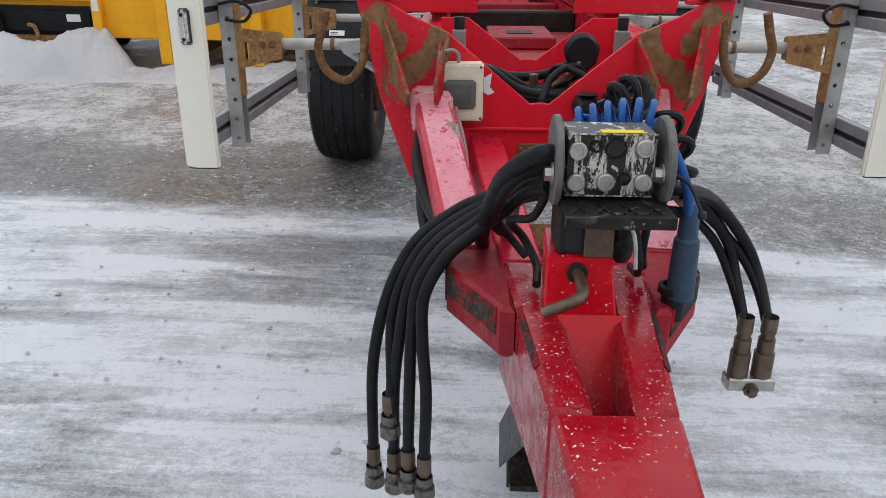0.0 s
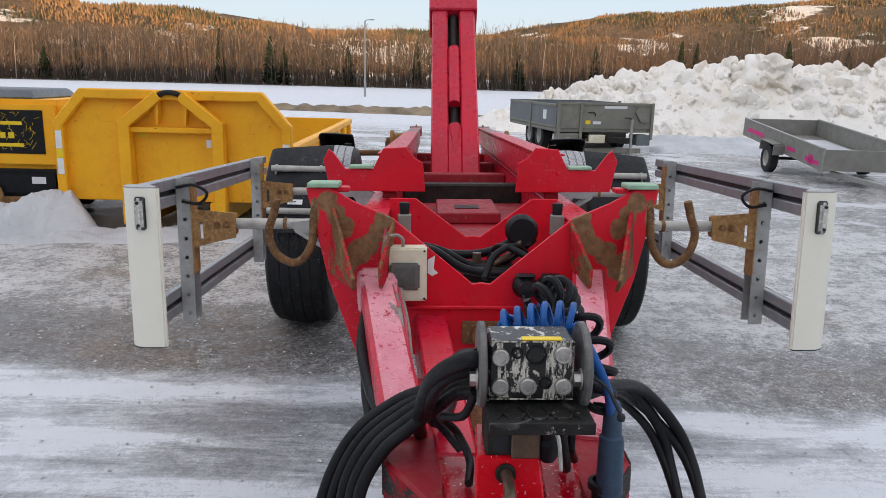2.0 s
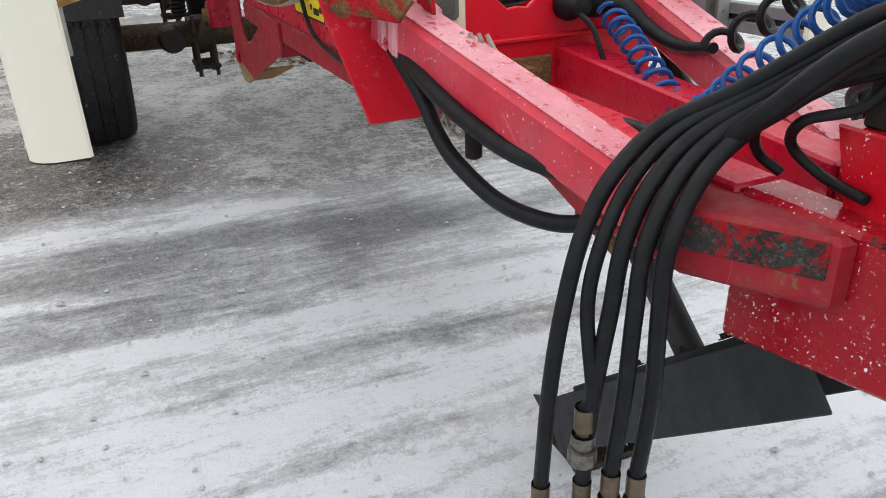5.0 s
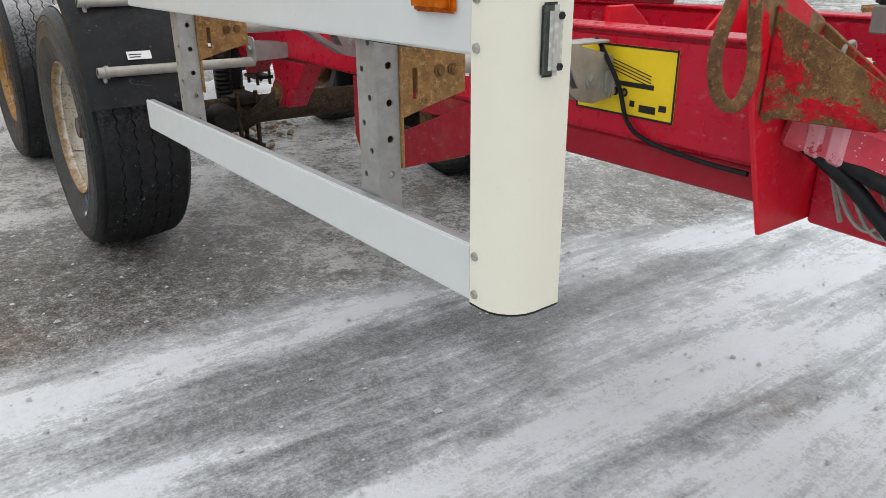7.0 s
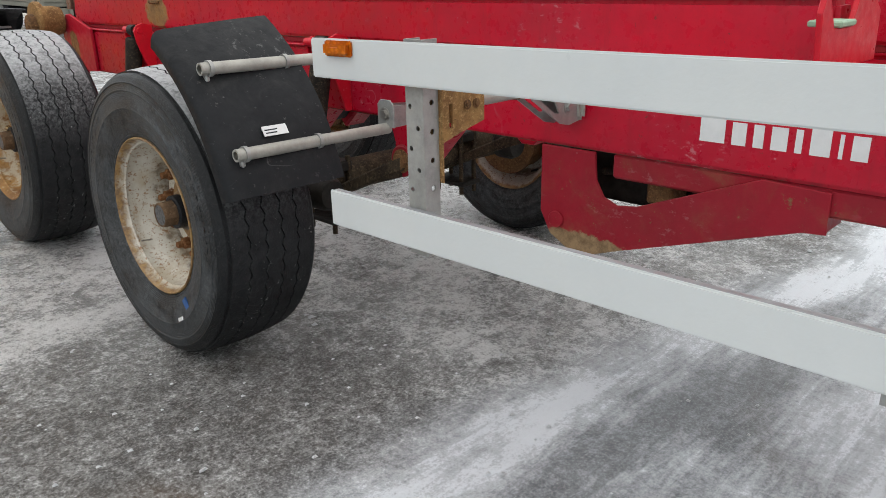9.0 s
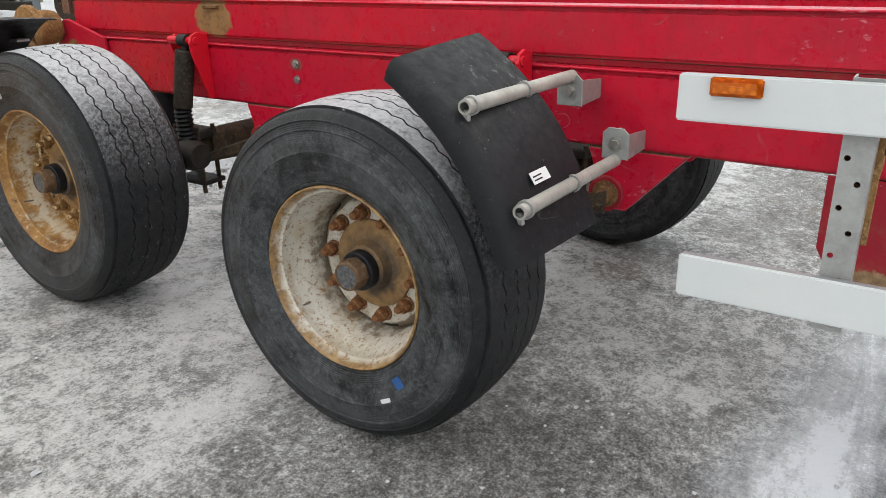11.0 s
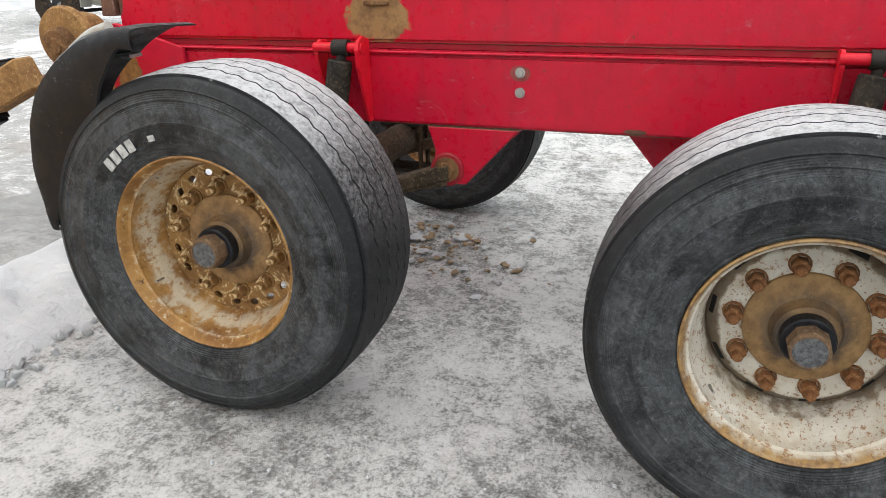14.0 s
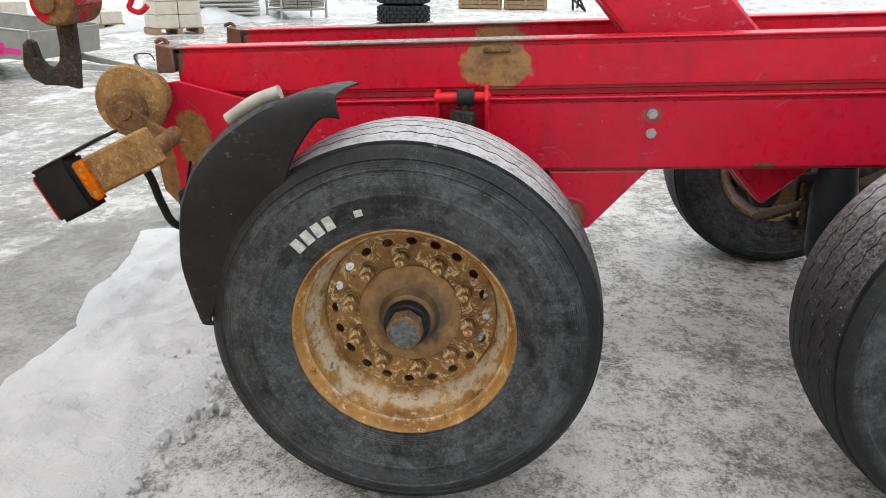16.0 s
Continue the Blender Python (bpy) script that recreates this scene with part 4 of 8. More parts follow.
def snow_heap():
    """The long ploughed heap behind the parked trailers."""
    rnd = random.Random(7)

    def height(x, y):
        u = (y - (29 - 0.12 * (x - 12))) / 4.2
        ends = min(1, max(0, (x - 2.0) / 7.0)) * (1 if x < 34 else max(0, 1 - (x - 34) / 6))
        base = max(0.0, 1 - u * u) ** 0.7
        return (2.35 + 0.5 * noise.noise((x * 0.3, y * 0.3, 1))) * base * ends ** 0.7 + 0.6 * base * noise.noise((x * 1.1, y * 1.1, 3)) + 0.42 * base * noise.noise((x * 2.9, y * 2.9, 5))
    bm = bmesh.new()
    grid = [[bm.verts.new((x, y, height(x, y) - 0.03)) for x in np.arange(1.5, 41, 0.2)] for y in np.arange(21.0, 35.2, 0.2)]
    for a, b in zip(grid, grid[1:]):
        for i in range(len(a) - 1):
            bm.faces.new((a[i], a[i + 1], b[i + 1], b[i]))
    big = lumps(rnd, 260, lambda r: (r.uniform(4, 37), r.uniform(24.2, 30.0)), (0.12, 0.34), lambda x, y, r: height(x, y) - 0.08, 3)
    small = lumps(rnd, 420, lambda r: (r.uniform(4, 34), r.uniform(24.0, 28.5)), (0.05, 0.14), lambda x, y, r: height(x, y) - 0.02)
    few = lumps(rnd, 46, lambda r: (r.uniform(5, 26), r.uniform(24.8, 29.0)), (0.18, 0.42), lambda x, y, r: height(x, y) + 0.02, 3)
    block = lumps(random.Random(2), 1, lambda r: (11.6, 27.0), (0.78, 0.8), lambda x, y, r: 2.1, 4)
    next_block = lumps(random.Random(5), 3, lambda r: (r.uniform(13.2, 15.0), 26.8), (0.35, 0.5), lambda x, y, r: height(x, y) + 0.1, 3)
    one("snow_pile", finish(joined(bm, big, small, few, block, next_block), 50), DIRTY_SNOW, "high heap of dirty ploughed snow in broken lumps", "snow pile", kind="stuff")


snow_heap()


def snow_bank(pts, width, high, seed, label, mat=SNOW):
    """A low ridge of snow along a line, ragged at the edges."""
    line = spline(pts, 30)
    bm = bmesh.new()
    rows = []
    for i, p in enumerate(line):
        d = (line[min(i + 1, len(line) - 1)] - line[max(i - 1, 0)]).normalized()
        s = Vector((-d.y, d.x, 0))
        row = []
        end = min(1, min(i, len(line) - 1 - i) / 16) ** 0.8
        for k in range(25):
            u = k / 12 - 1
            q = p + s * width * u * (1 + 0.35 * noise.noise((p.x * 1.7 + seed, p.y * 1.7, u)))
            fine = 0.9 * noise.noise((q.x * 5, q.y * 5, seed)) + 0.5 * noise.noise((q.x * 13, q.y * 13, seed)) + 0.25 * noise.noise((q.x * 29, q.y * 29, seed))
            h = max(0, 1 - u * u) ** 0.8 * end * (high * (1 + 0.7 * noise.noise((q.x * 1.6, q.y * 1.6, seed))) + min(0.07, 0.75 * high) * fine)
            row.append(bm.verts.new((q.x, q.y, h - 0.03)))
        rows.append(row)
    for a, b in zip(rows, rows[1:]):
        for k in range(24):
            bm.faces.new((a[k], a[k + 1], b[k + 1], b[k]))
    return one("snow_bank", finish(bm, 80), mat, label, "snow bank", kind="stuff")


snow_bank([(-7.5, 7.9, 0), (-5.8, 7.75, 0), (-4.6, 7.9, 0), (-4.0, 8.0, 0), (-3.2, 8.15, 0), (-2.4, 8.25, 0), (-1.7, 8.15, 0)], 0.42, 0.07, 2, "low white snow bank along the edge of the ice")
snow_bank([(-8.0, 8.35, 0), (-6.6, 8.2, 0), (-5.6, 8.15, 0), (-5.0, 8.22, 0), (-4.5, 8.38, 0), (-4.1, 8.62, 0)], 0.52, 0.36, 5, "low white snow bank beside the yellow machine")
snow_bank([(-3.4, 8.42, 0), (-2.4, 8.50, 0), (-1.7, 8.52, 0), (-1.2, 8.45, 0), (-0.8, 8.42, 0), (-0.3, 8.47, 0), (0.3, 8.60, 0), (1.2, 8.8, 0)], 0.42, 0.085, 9, "trodden white snow bank behind the trailer")
snow_bank([(3.6, 21.0, 0), (6.5, 21.3, 0), (9.0, 21.0, 0), (13, 20.5, 0), (18, 20, 0)], 1.6, 0.3, 12, "low snow bank before the ploughed heap")
snow_bank([(-16, 36, 0), (-9, 37.5, 0), (-3, 37.5, 0), (2, 36.5, 0)], 1.4, 0.28, 15, "low bank of dead grass and snow across the field", DEAD_GRASS)
snow_bank([(15.5, 18.2, 0), (18.5, 17.5, 0), (21, 15.8, 0), (25, 14.5, 0), (29, 12, 0)], 1.5, 0.35, 18, "low snow bank behind the stacked pallets")

# broken crusts of snow along the edge of the ice behind the trailer, brown grit beyond the axles
edge_crumbs = lumps(random.Random(28), 130, lambda r: (r.uniform(-2.4, -0.2), r.gauss(8.02, 0.07)), (0.004, 0.026), lambda x, y, r: 0.0)
one("snow_crumbs", finish(edge_crumbs, 60), SNOW, "crumbled white snow at the foot of the bank", "snow", kind="stuff")
crust = lumps(random.Random(8), 150, lambda r: (r.uniform(-2.6, 0.9), r.gauss(8.30, 0.13)), (0.004, 0.018), lambda x, y, r: 0.0)
one("snow_crumbs", finish(crust, 60), SNOW, "broken crusts of white snow along the ice", "snow", kind="stuff")
def debris(seed, count, size, flat, mat, label):
    bm = lumps(random.Random(seed), count, lambda r: (r.gauss(0.34, 0.22), r.gauss(7.10, 0.26)), size, lambda x, y, r: 0.0)
    bm.transform(Matrix.Diagonal((1.0, 1.0, flat, 1)))
    one("ice_debris", finish(bm, 70), mat, label, "ice debris", kind="stuff")


debris(18, 150, (0.004, 0.026), 0.45, GRIT, "brown gritty lumps of dirty ice under the trailer")
debris(44, 46, (0.010, 0.05), 0.22, SNOW, "broken white crusts of ice under the trailer")


# ---------------------------------------------------------------- the hook-lift trailer
PIVOT = Vector((0, 6.28, 0.565))
STANCE = Matrix.Translation(PIVOT) @ Matrix.Rotation(radians(-2.4), 4, "X") @ Matrix.Rotation(radians(-0.9), 4, "Y") @ Matrix.Translation(-PIVOT)
LEVEL = STANCE.inverted()           # from the level world into the nose-up trailer
T = thing("hook_lift_trailer", "red hook-lift trailer parked nose-up on ice", "trailer", STANCE)


def inside(x, y, z):
    return LEVEL @ Vector((x, y, z))


def bolt(p, d, r=0.012, h=0.01, washer=True):
    """Hexagon head on a washer, at p, facing d."""
    p, d = Vector(p), Vector(d).normalized()
    a = rod(p, p + d * h, r, 6)
    return joined(rod(p, p + d * 0.003, r * 1.45, 14), a) if washer else a


# --- frame rails
for s in (-1, 1):
    x0, x1 = sorted((s * 0.34, s * 0.44))
    rail = part("main_beam", box(x0, x1, 2.40, 8.10, 0.855, 1.118, 0.012, 2), RED, T)
    part("top_flange", box(x0 - 0.006, x1 + 0.006, 2.41, 8.08, 1.1185, 1.128, 0.003), RED, rail)
    part("beam_shoe", box(s * 0.40 - 0.03, s * 0.40 + 0.03, 2.41, 3.9, 0.775, 0.8545, 0.008), RED_DIRTY, rail)
    x2, x3 = sorted((s * 0.315, s * 0.412))
    upper = part("upper_rail", box(x2, x3, 3.30, 8.10, 1.152, 1.320, 0.014, 2), RED_RAIL, T)
    part("rail_lip", box(x2 - 0.004, x3 + 0.012, 3.31, 8.12, 1.3205, 1.329, 0.003), RED_RAIL, upper)
    part("slide_strip", box(x2 + 0.02, x3 - 0.012, 3.31, 8.05, 1.1285, 1.1515, 0.002), RED_DIRTY, upper)
    part("stop_lug", box(*sorted((s * 0.414, s * 0.432)), 6.86, 6.96, 1.286, 1.302, 0.004), RUSTY, upper)
    for z in (1.062, 0.992):
        part("bolt", bolt((s * 0.441, 6.36, z), (s, 0, 0), 0.013, 0.012), STEEL, rail)
    for y in (3.35, 4.5, 5.9):
        part("bolt", bolt((s * 0.441, y, 0.90), (s, 0, 0), 0.008, 0.006), RED, rail)

for y, z in ((4.25, 1.0), (5.2, 0.98), (6.3, 0.98), (7.6, 0.98)):
    part("cross_member", box(-0.3405, 0.3405, y, y + 0.12, z - 0.10, z + 0.10, 0.01), BLACKEN if y < 4.5 else RED_DIRTY, T)
part("floor_pan", box(-0.338, 0.338, 3.05, 4.2, 0.985, 0.997, 0.003), RED_DIRTY, T)
slot = part("cylinder_block", box(-0.15, 0.15, 3.40, 3.95, 0.998, 1.05, 0.006), RED_DIRTY, T)
part("block_slot", box(-0.06, 0.06, 3.55, 3.68, 1.0505, 1.054, 0.002), INK, slot)

# --- front bolster plate with its wings, gussets and pads
zc = 0.0
half = [(0.0, 0.952), (0.03, 0.948), (0.10, 1.005), (0.295, 1.168), (0.42, 1.222), (0.50, 1.268), (0.578, 1.268), (0.512, 0.965), (0.42, 0.70), (0.0, 0.70)]
outline = half + [(-x, z) for x, z in reversed(half[1:-1])]
front_plate = part("front_bolster", plate(outline, 0.014, across(2.395), w=0.003), RED_BOLSTER, T)
part("folded_edge", box(-0.30, 0.34, 2.382, 2.3945, 0.862, 0.874, 0.003), RED_NEW, front_plate)
part("pin_pad", box(-0.064, 0.104, 2.384, 2.3945, 0.742, 0.822, 0.012), RUSTY, front_plate, "rusted square pad")
part("pin_eye", rod((0.0, 2.384, 0.775), (0.0, 2.33, 0.775), 0.035, 14, 0.006), RUSTY, front_plate)
for s in (-1, 1):
    part("wear_pad", box(*sorted((s * 0.468, s * 0.572)), 2.378, 2.465, 1.2685, 1.286, 0.004), GREEN, front_plate, "pale green nylon pad")
    part("pad_shelf", box(*sorted((s * 0.44, s * 0.578)), 2.4095, 2.47, 1.252, 1.2680, 0.003), RED_NEW, front_plate)
    # rusted triangular stiffeners astride the drawbar brace
    for a, b, c, d in (((0.500, 2.392, 0.985), (0.490, 2.392, 1.205), (0.398, 2.13, 1.022), (0.405, 2.20, 0.970)),
                       ((0.303, 2.392, 1.0), (0.293, 2.392, 1.160), (0.326, 2.20, 1.040), (0.322, 2.20, 0.98))):
        q = [Vector((s * v[0], v[1], v[2])) for v in (a, b, c, d)]
        nrm = (q[1] - q[0]).cross(q[3] - q[0]).normalized() * 0.006
        part("stiffener", solid([p - nrm for p in q] + [p + nrm for p in q], 0.002), RUSTY_RED, front_plate, "rusted triangular stiffener")
    # rope hook
    part("rope_hook", pipe([(s * 0.545, 2.41, 1.235), (s * 0.555, 2.40, 1.17), (s * 0.560, 2.385, 1.09), (s * 0.590, 2.38, 1.035), (s * 0.632, 2.38, 1.022), (s * 0.680, 2.38, 1.055), (s * 0.70, 2.38, 1.12), (s * 0.683, 2.38, 1.18), (s * 0.668, 2.375, 1.232)], 0.0135, 6, 10), RUSTY, front_plate, "rusty curved rope hook")

for k in range(4):
    o = 0.009 * k
    cord = [(-0.318 + 0.4 * o, 2.385, 1.135 - o), (-0.322 + o, 2.365, 1.06), (-0.300 + o, 2.34, 0.985 - 0.3 * o), (-0.283 + o, 2.27, 0.935 - 0.4 * o), (-0.262 + o, 2.15, 0.885 - 0.5 * o), (-0.25 + o, 2.06, 0.80)]
    part("loose_cord", pipe(cord, 0.0052, 7, 8), CABLE if k % 2 else RED_BRACE, T, "thin loose cord")

# --- second cross plate and the horned bolster behind it
half = [(0.0, 1.015), (0.03, 1.012), (0.235, 1.168), (0.338, 1.168), (0.338, 0.83), (0.0, 0.83)]
part("second_plate", plate(half + [(-x, z) for x, z in reversed(half[1:-1])], 0.012, across(2.965), w=0.003), RED_NEW, T)
for s in (-1, 1):
    horn = [(0.20, 1.162), (0.62, 1.165), (0.648, 1.30), (0.625, 1.348), (0.605, 1.335), (0.552, 1.262), (0.43, 1.262), (0.385, 1.352), (0.285, 1.358), (0.245, 1.31), (0.21, 1.29)]
    h = part("horned_bolster", plate([(s * x, z) for x, z in horn], 0.014, across(3.26), w=0.003), RED_NEW, T, "bright red horned container rest")
    part("wear_pad", box(*sorted((s * 0.43, s * 0.535)), 3.25, 3.33, 1.2625, 1.278, 0.004), GREEN, h, "pale green nylon pad")

# --- drawbar: nose box, two inner beams, two sloping braces, gussets
part("drawbar_nose", solid([(-0.078, 0.725, 0.59), (-0.094, 0.925, 0.59), (0.096, 0.925, 0.59), (0.080, 0.725, 0.59), (-0.078, 0.725, 0.774), (-0.094, 0.925, 0.779), (0.096, 0.925, 0.779), (0.080, 0.725, 0.774)], 0.008), RED_FLECK, T, "salt-flecked dark red drawbar nose")
for s in (-1, 1):
    cheek = part("drawbar_cheek", solid([(s * 0.030, 0.926, 0.59), (s * 0.060, 1.45, 0.53), (s * 0.148, 1.45, 0.53), (s * 0.095, 0.926, 0.59),
                                         (s * 0.030, 0.926, 0.779), (s * 0.060, 1.45, 0.797), (s * 0.148, 1.45, 0.797), (s * 0.095, 0.926, 0.779)], 0.010), RED_FLECK, T, "salt-flecked dark red drawbar cheek")
    part("worn_corner", beam((s * 0.1058, 1.05, 0.7789), (s * 0.1240, 1.25, 0.7857), 0.0135, 0.003, 0.001, (s, 0, 1)), WORN, cheek, "paint worn to dark steel")
    part("inner_beam", solid([(s * 0.060, 1.451, 0.62), (s * 0.118, 2.394, 0.69), (s * 0.222, 2.394, 0.69), (s * 0.150, 1.451, 0.62),
                              (s * 0.060, 1.451, 0.797), (s * 0.118, 2.394, 0.842), (s * 0.222, 2.394, 0.842), (s * 0.150, 1.451, 0.797)], 0.006), RED, T)
    brace = part("sloping_brace", beam((s * 0.357, 2.394, 0.962), (s * 0.2137, 1.55, 0.7373), 0.106, 0.105, 0.014), RED_BRACE, T, "red sloping brace with faded top paled for sky reflection")
    # blistered faded strip; the sky's sheen on the top is in its colour
    part("faded_skylit_top", beam((s * 0.3498, 2.352, 1.0076), (s * 0.2130, 1.546, 0.7925), 0.084, 0.003, 0.001), RED_PINK, brace, "blistered faded paint, paled pink for sky reflection")
    flare = [(0.130, 1.250), (0.158, 1.252), (0.264, 1.440), (0.270, 1.700), (0.205, 1.950), (0.130, 1.950)]
    gus = plate([(s * x, y) for x, y in flare], 0.110, Matrix.Translation((0, 0, 0.675)), w=0.010)
    g = part("gusset", gus, RED_DIRTY, T, "red gusset with paint worn to dark steel")
    for (x0, y0), (x1, y1), z0, z1 in (((0.164, 1.262), (0.262, 1.436), 0.722, 0.779), ((0.2655, 1.452), (0.2695, 1.66), 0.700, 0.779)):
        out = Vector((y1 - y0, x0 - x1, 0)).normalized() * 0.0025
        out.x *= s
        p, q = Vector((s * x0, y0, 0)), Vector((s * x1, y1, 0))
        part("worn_face", solid([v + e + Vector((0, 0, z)) for z in (z0, z1) for v, e in ((p, -out), (q, -out), (q, out), (p, out))], 0.002), WORN, g, "paint worn to dark steel")
part("nose_floor", box(-0.029, 0.029, 0.93, 1.40, 0.60, 0.611, 0.002), DARK, T)
part("weld_ring", rod((-0.056, 0.945, 0.777), (-0.056, 0.945, 0.784), 0.013, 16, 0.003), RED_FLECK, T)
# coupling block bolted on the nose
coup = part("coupling_block", plate([(0.7245, 0.56), (0.7245, 0.788), (0.702, 0.788), (0.692, 0.777), (0.668, 0.772), (0.653, 0.762), (0.646, 0.745), (0.645, 0.56)], 0.240, along(-0.070), w=0.006), CAST, T, "black cast coupling block with socket bolts")
part("red_remains", box(-0.045, 0.135, 0.704, 0.722, 0.7882, 0.7888, 0.0), RED_DIRTY, coup)
for i in range(11):
    part("raised_mark", box(-0.022 + i * 0.0132, -0.0135 + i * 0.0132, 0.671, 0.688, 0.7735, 0.7785, 0.001), CAST, coup)
for x in (-0.040, 0.046, 0.150):
    for z in (0.734, 0.622):
        part("bolt_boss", rod((x, 0.648, z), (x, 0.638, z), 0.031, 20, 0.004), CAST, coup)
        part("socket_bolt", lathe([(0, 0.012), (0, 0.025), (-0.024, 0.027), (-0.028, 0.024), (-0.028, 0.014), (-0.010, 0.013), (-0.010, 0.0)], 18, "y", Matrix.Translation((x, 0.638, z))), CAST, coup)

# --- coupling station: block between two discs on a short post
post = part("station_post", box(-0.064, 0.034, 1.215, 1.33, 0.908, 1.0045, 0.004), BLACKEN, T, "blackened square post")
part("post_window", box(-0.05, -0.022, 1.2125, 1.2145, 0.918, 0.975, 0.004), DARK, post)
part("post_face", box(-0.018, 0.034, 1.209, 1.2145, 0.905, 0.985, 0.003), BRONZE, post)
part("station_foot", solid([(-0.082, 1.205, 0.70), (-0.075, 1.30, 0.70), (0.062, 1.30, 0.70), (0.062, 1.205, 0.70), (-0.082, 1.215, 0.9075), (-0.075, 1.36, 0.9075), (0.034, 1.36, 0.9075), (0.034, 1.215, 0.9075)], 0.004), RED_GLOSS, T, "bright red welded foot")
part("foot_slope", solid([(-0.055, 1.10, 0.60), (-0.058, 1.204, 0.66), (0.062, 1.204, 0.66), (0.05, 1.10, 0.60), (-0.05, 1.13, 0.61), (-0.058, 1.2045, 0.80), (0.062, 1.2045, 0.80), (0.05, 1.13, 0.61)], 0.003), RED_GLOSS, T)
shelf = part("station_shelf", box(-0.066, 0.112, 1.122, 1.32, 1.0050, 1.0120, 0.002), SHELF_BLACK, T, "scraped black lip below the couplings")
part("shelf_lip", beam((-0.066, 1.124, 1.002), (0.112, 1.124, 1.002), 0.008, 0.022, 0.002), SHELF_BLACK, shelf)
for i in range(4):
    part("tread_ridge", beam((-0.05 + i * 0.04, 1.135, 1.0135), (-0.03 + i * 0.04, 1.19, 1.0135), 0.003, 0.004, 0.001), SHELF_BLACK, shelf)
    part("tread_ridge", beam((-0.03 + i * 0.04, 1.135, 1.0135), (-0.05 + i * 0.04, 1.19, 1.0135), 0.003, 0.004, 0.001), SHELF_BLACK, shelf)
block = part("coupling_manifold", box(-0.061, 0.088, 1.205, 1.30, 1.020, 1.127, 0.004), CHIPPED, T, "black multi-coupling block scraped to metal")
part("yellow_band", box(-0.005, 0.066, 1.206, 1.225, 1.1275, 1.130, 0.001), STICKER, block)
for x, z, r, deep in ((-0.042, 1.099, 0.0155, False), (-0.012, 1.106, 0.009, True), (0.021, 1.102, 0.0165, True), (0.067, 1.104, 0.016, False),
                      (-0.042, 1.045, 0.0155, False), (0.007, 1.046, 0.0155, False), (0.038, 1.051, 0.0095, True), (0.069, 1.046, 0.0155, False)):
    if deep:
        part("socket", lathe([(1.2035, r + 0.002), (1.2005, r + 0.001), (1.2005, r - 0.002), (1.23, r - 0.002), (1.23, 0.0)], 18, "y", Matrix.Translation((x, 0, z))), HOSE, block)
    else:
        part("coupling_face", lathe([(1.2045, r), (1.196, r), (1.194, r - 0.002), (1.194, r * 0.6), (1.196, r * 0.55), (1.196, 0.0)], 20, "y", Matrix.Translation((x, 0, z))), STEEL, block, "flat-face steel coupling")
for x, z0, z1, wide in ((-0.043, 1.112, 1.124, 0.010), (-0.043, 1.060, 1.084, 0.006), (-0.042, 1.022, 1.031, 0.006), (-0.012, 1.080, 1.096, 0.010), (-0.011, 1.112, 1.124, 0.009), (0.006, 1.060, 1.082, 0.003), (0.008, 1.022, 1.030, 0.003),
                        (0.041, 1.062, 1.124, 0.006), (0.039, 1.023, 1.040, 0.010), (0.067, 1.062, 1.088, 0.005), (0.068, 1.022, 1.030, 0.005), (0.004, 1.090, 1.122, 0.003), (-0.026, 1.070, 1.073, 0.040), (0.072, 1.116, 1.124, 0.018)):
    part("bare_scrape", box(x - wide / 2, x + wide / 2, 1.2040, 1.2052, z0, z1, 0.0), SCRAPE, block, "paint scraped to pale metal")
for z in (1.0212, 1.1262):
    part("bare_edge", box(-0.060, 0.087, 1.2036, 1.2056, z - 0.0012, z + 0.0012, 0.0), SCRAPE, block, "paint scraped to pale metal")
for x in (-0.073, 0.108):
    disc = part("end_disc", lathe([(x - 0.007, 0.0), (x - 0.007, 0.073), (x - 0.004, 0.077), (x + 0.004, 0.077), (x + 0.007, 0.073), (x + 0.007, 0.0)], 40, "x", Matrix.Translation((0, 1.245, 1.072))), DISC_GREY, T, "worn grey end disc")
    part("bolt", bolt((x - 0.008, 1.20, 1.06), (-1, 0, 0), 0.013, 0.014), STEEL, disc)
handle = part("crank_handle", pipe([(-0.027, 1.215, 0.878), (-0.025, 1.165, 0.876), (-0.027, 1.138, 0.868), (-0.045, 1.128, 0.858), (-0.092, 1.130, 0.836)], 0.0105, 6, 10), BRONZE, T, "bent bare steel handle")
part("handle_boss", rod((-0.027, 1.235, 0.876), (-0.027, 1.206, 0.876), 0.019, 14, 0.002), BLACKEN, handle)
part("release_lever", pipe([(0.045, 1.22, 0.985), (0.062, 1.19, 0.955), (0.066, 1.175, 0.90)], 0.004, 4, 6), STEEL, T)
part("long_lever", pipe([(0.115, 1.22, 1.06), (0.145, 1.20, 1.045), (0.168, 1.185, 1.0)], 0.0035, 4, 6), DARK, T)
part("lever_knob", lathe([(-0.008, 0), (-0.006, 0.006), (0, 0.008), (0.006, 0.006), (0.008, 0)], 10, "z", Matrix.Translation((0.169, 1.184, 0.996))), DARK, T)

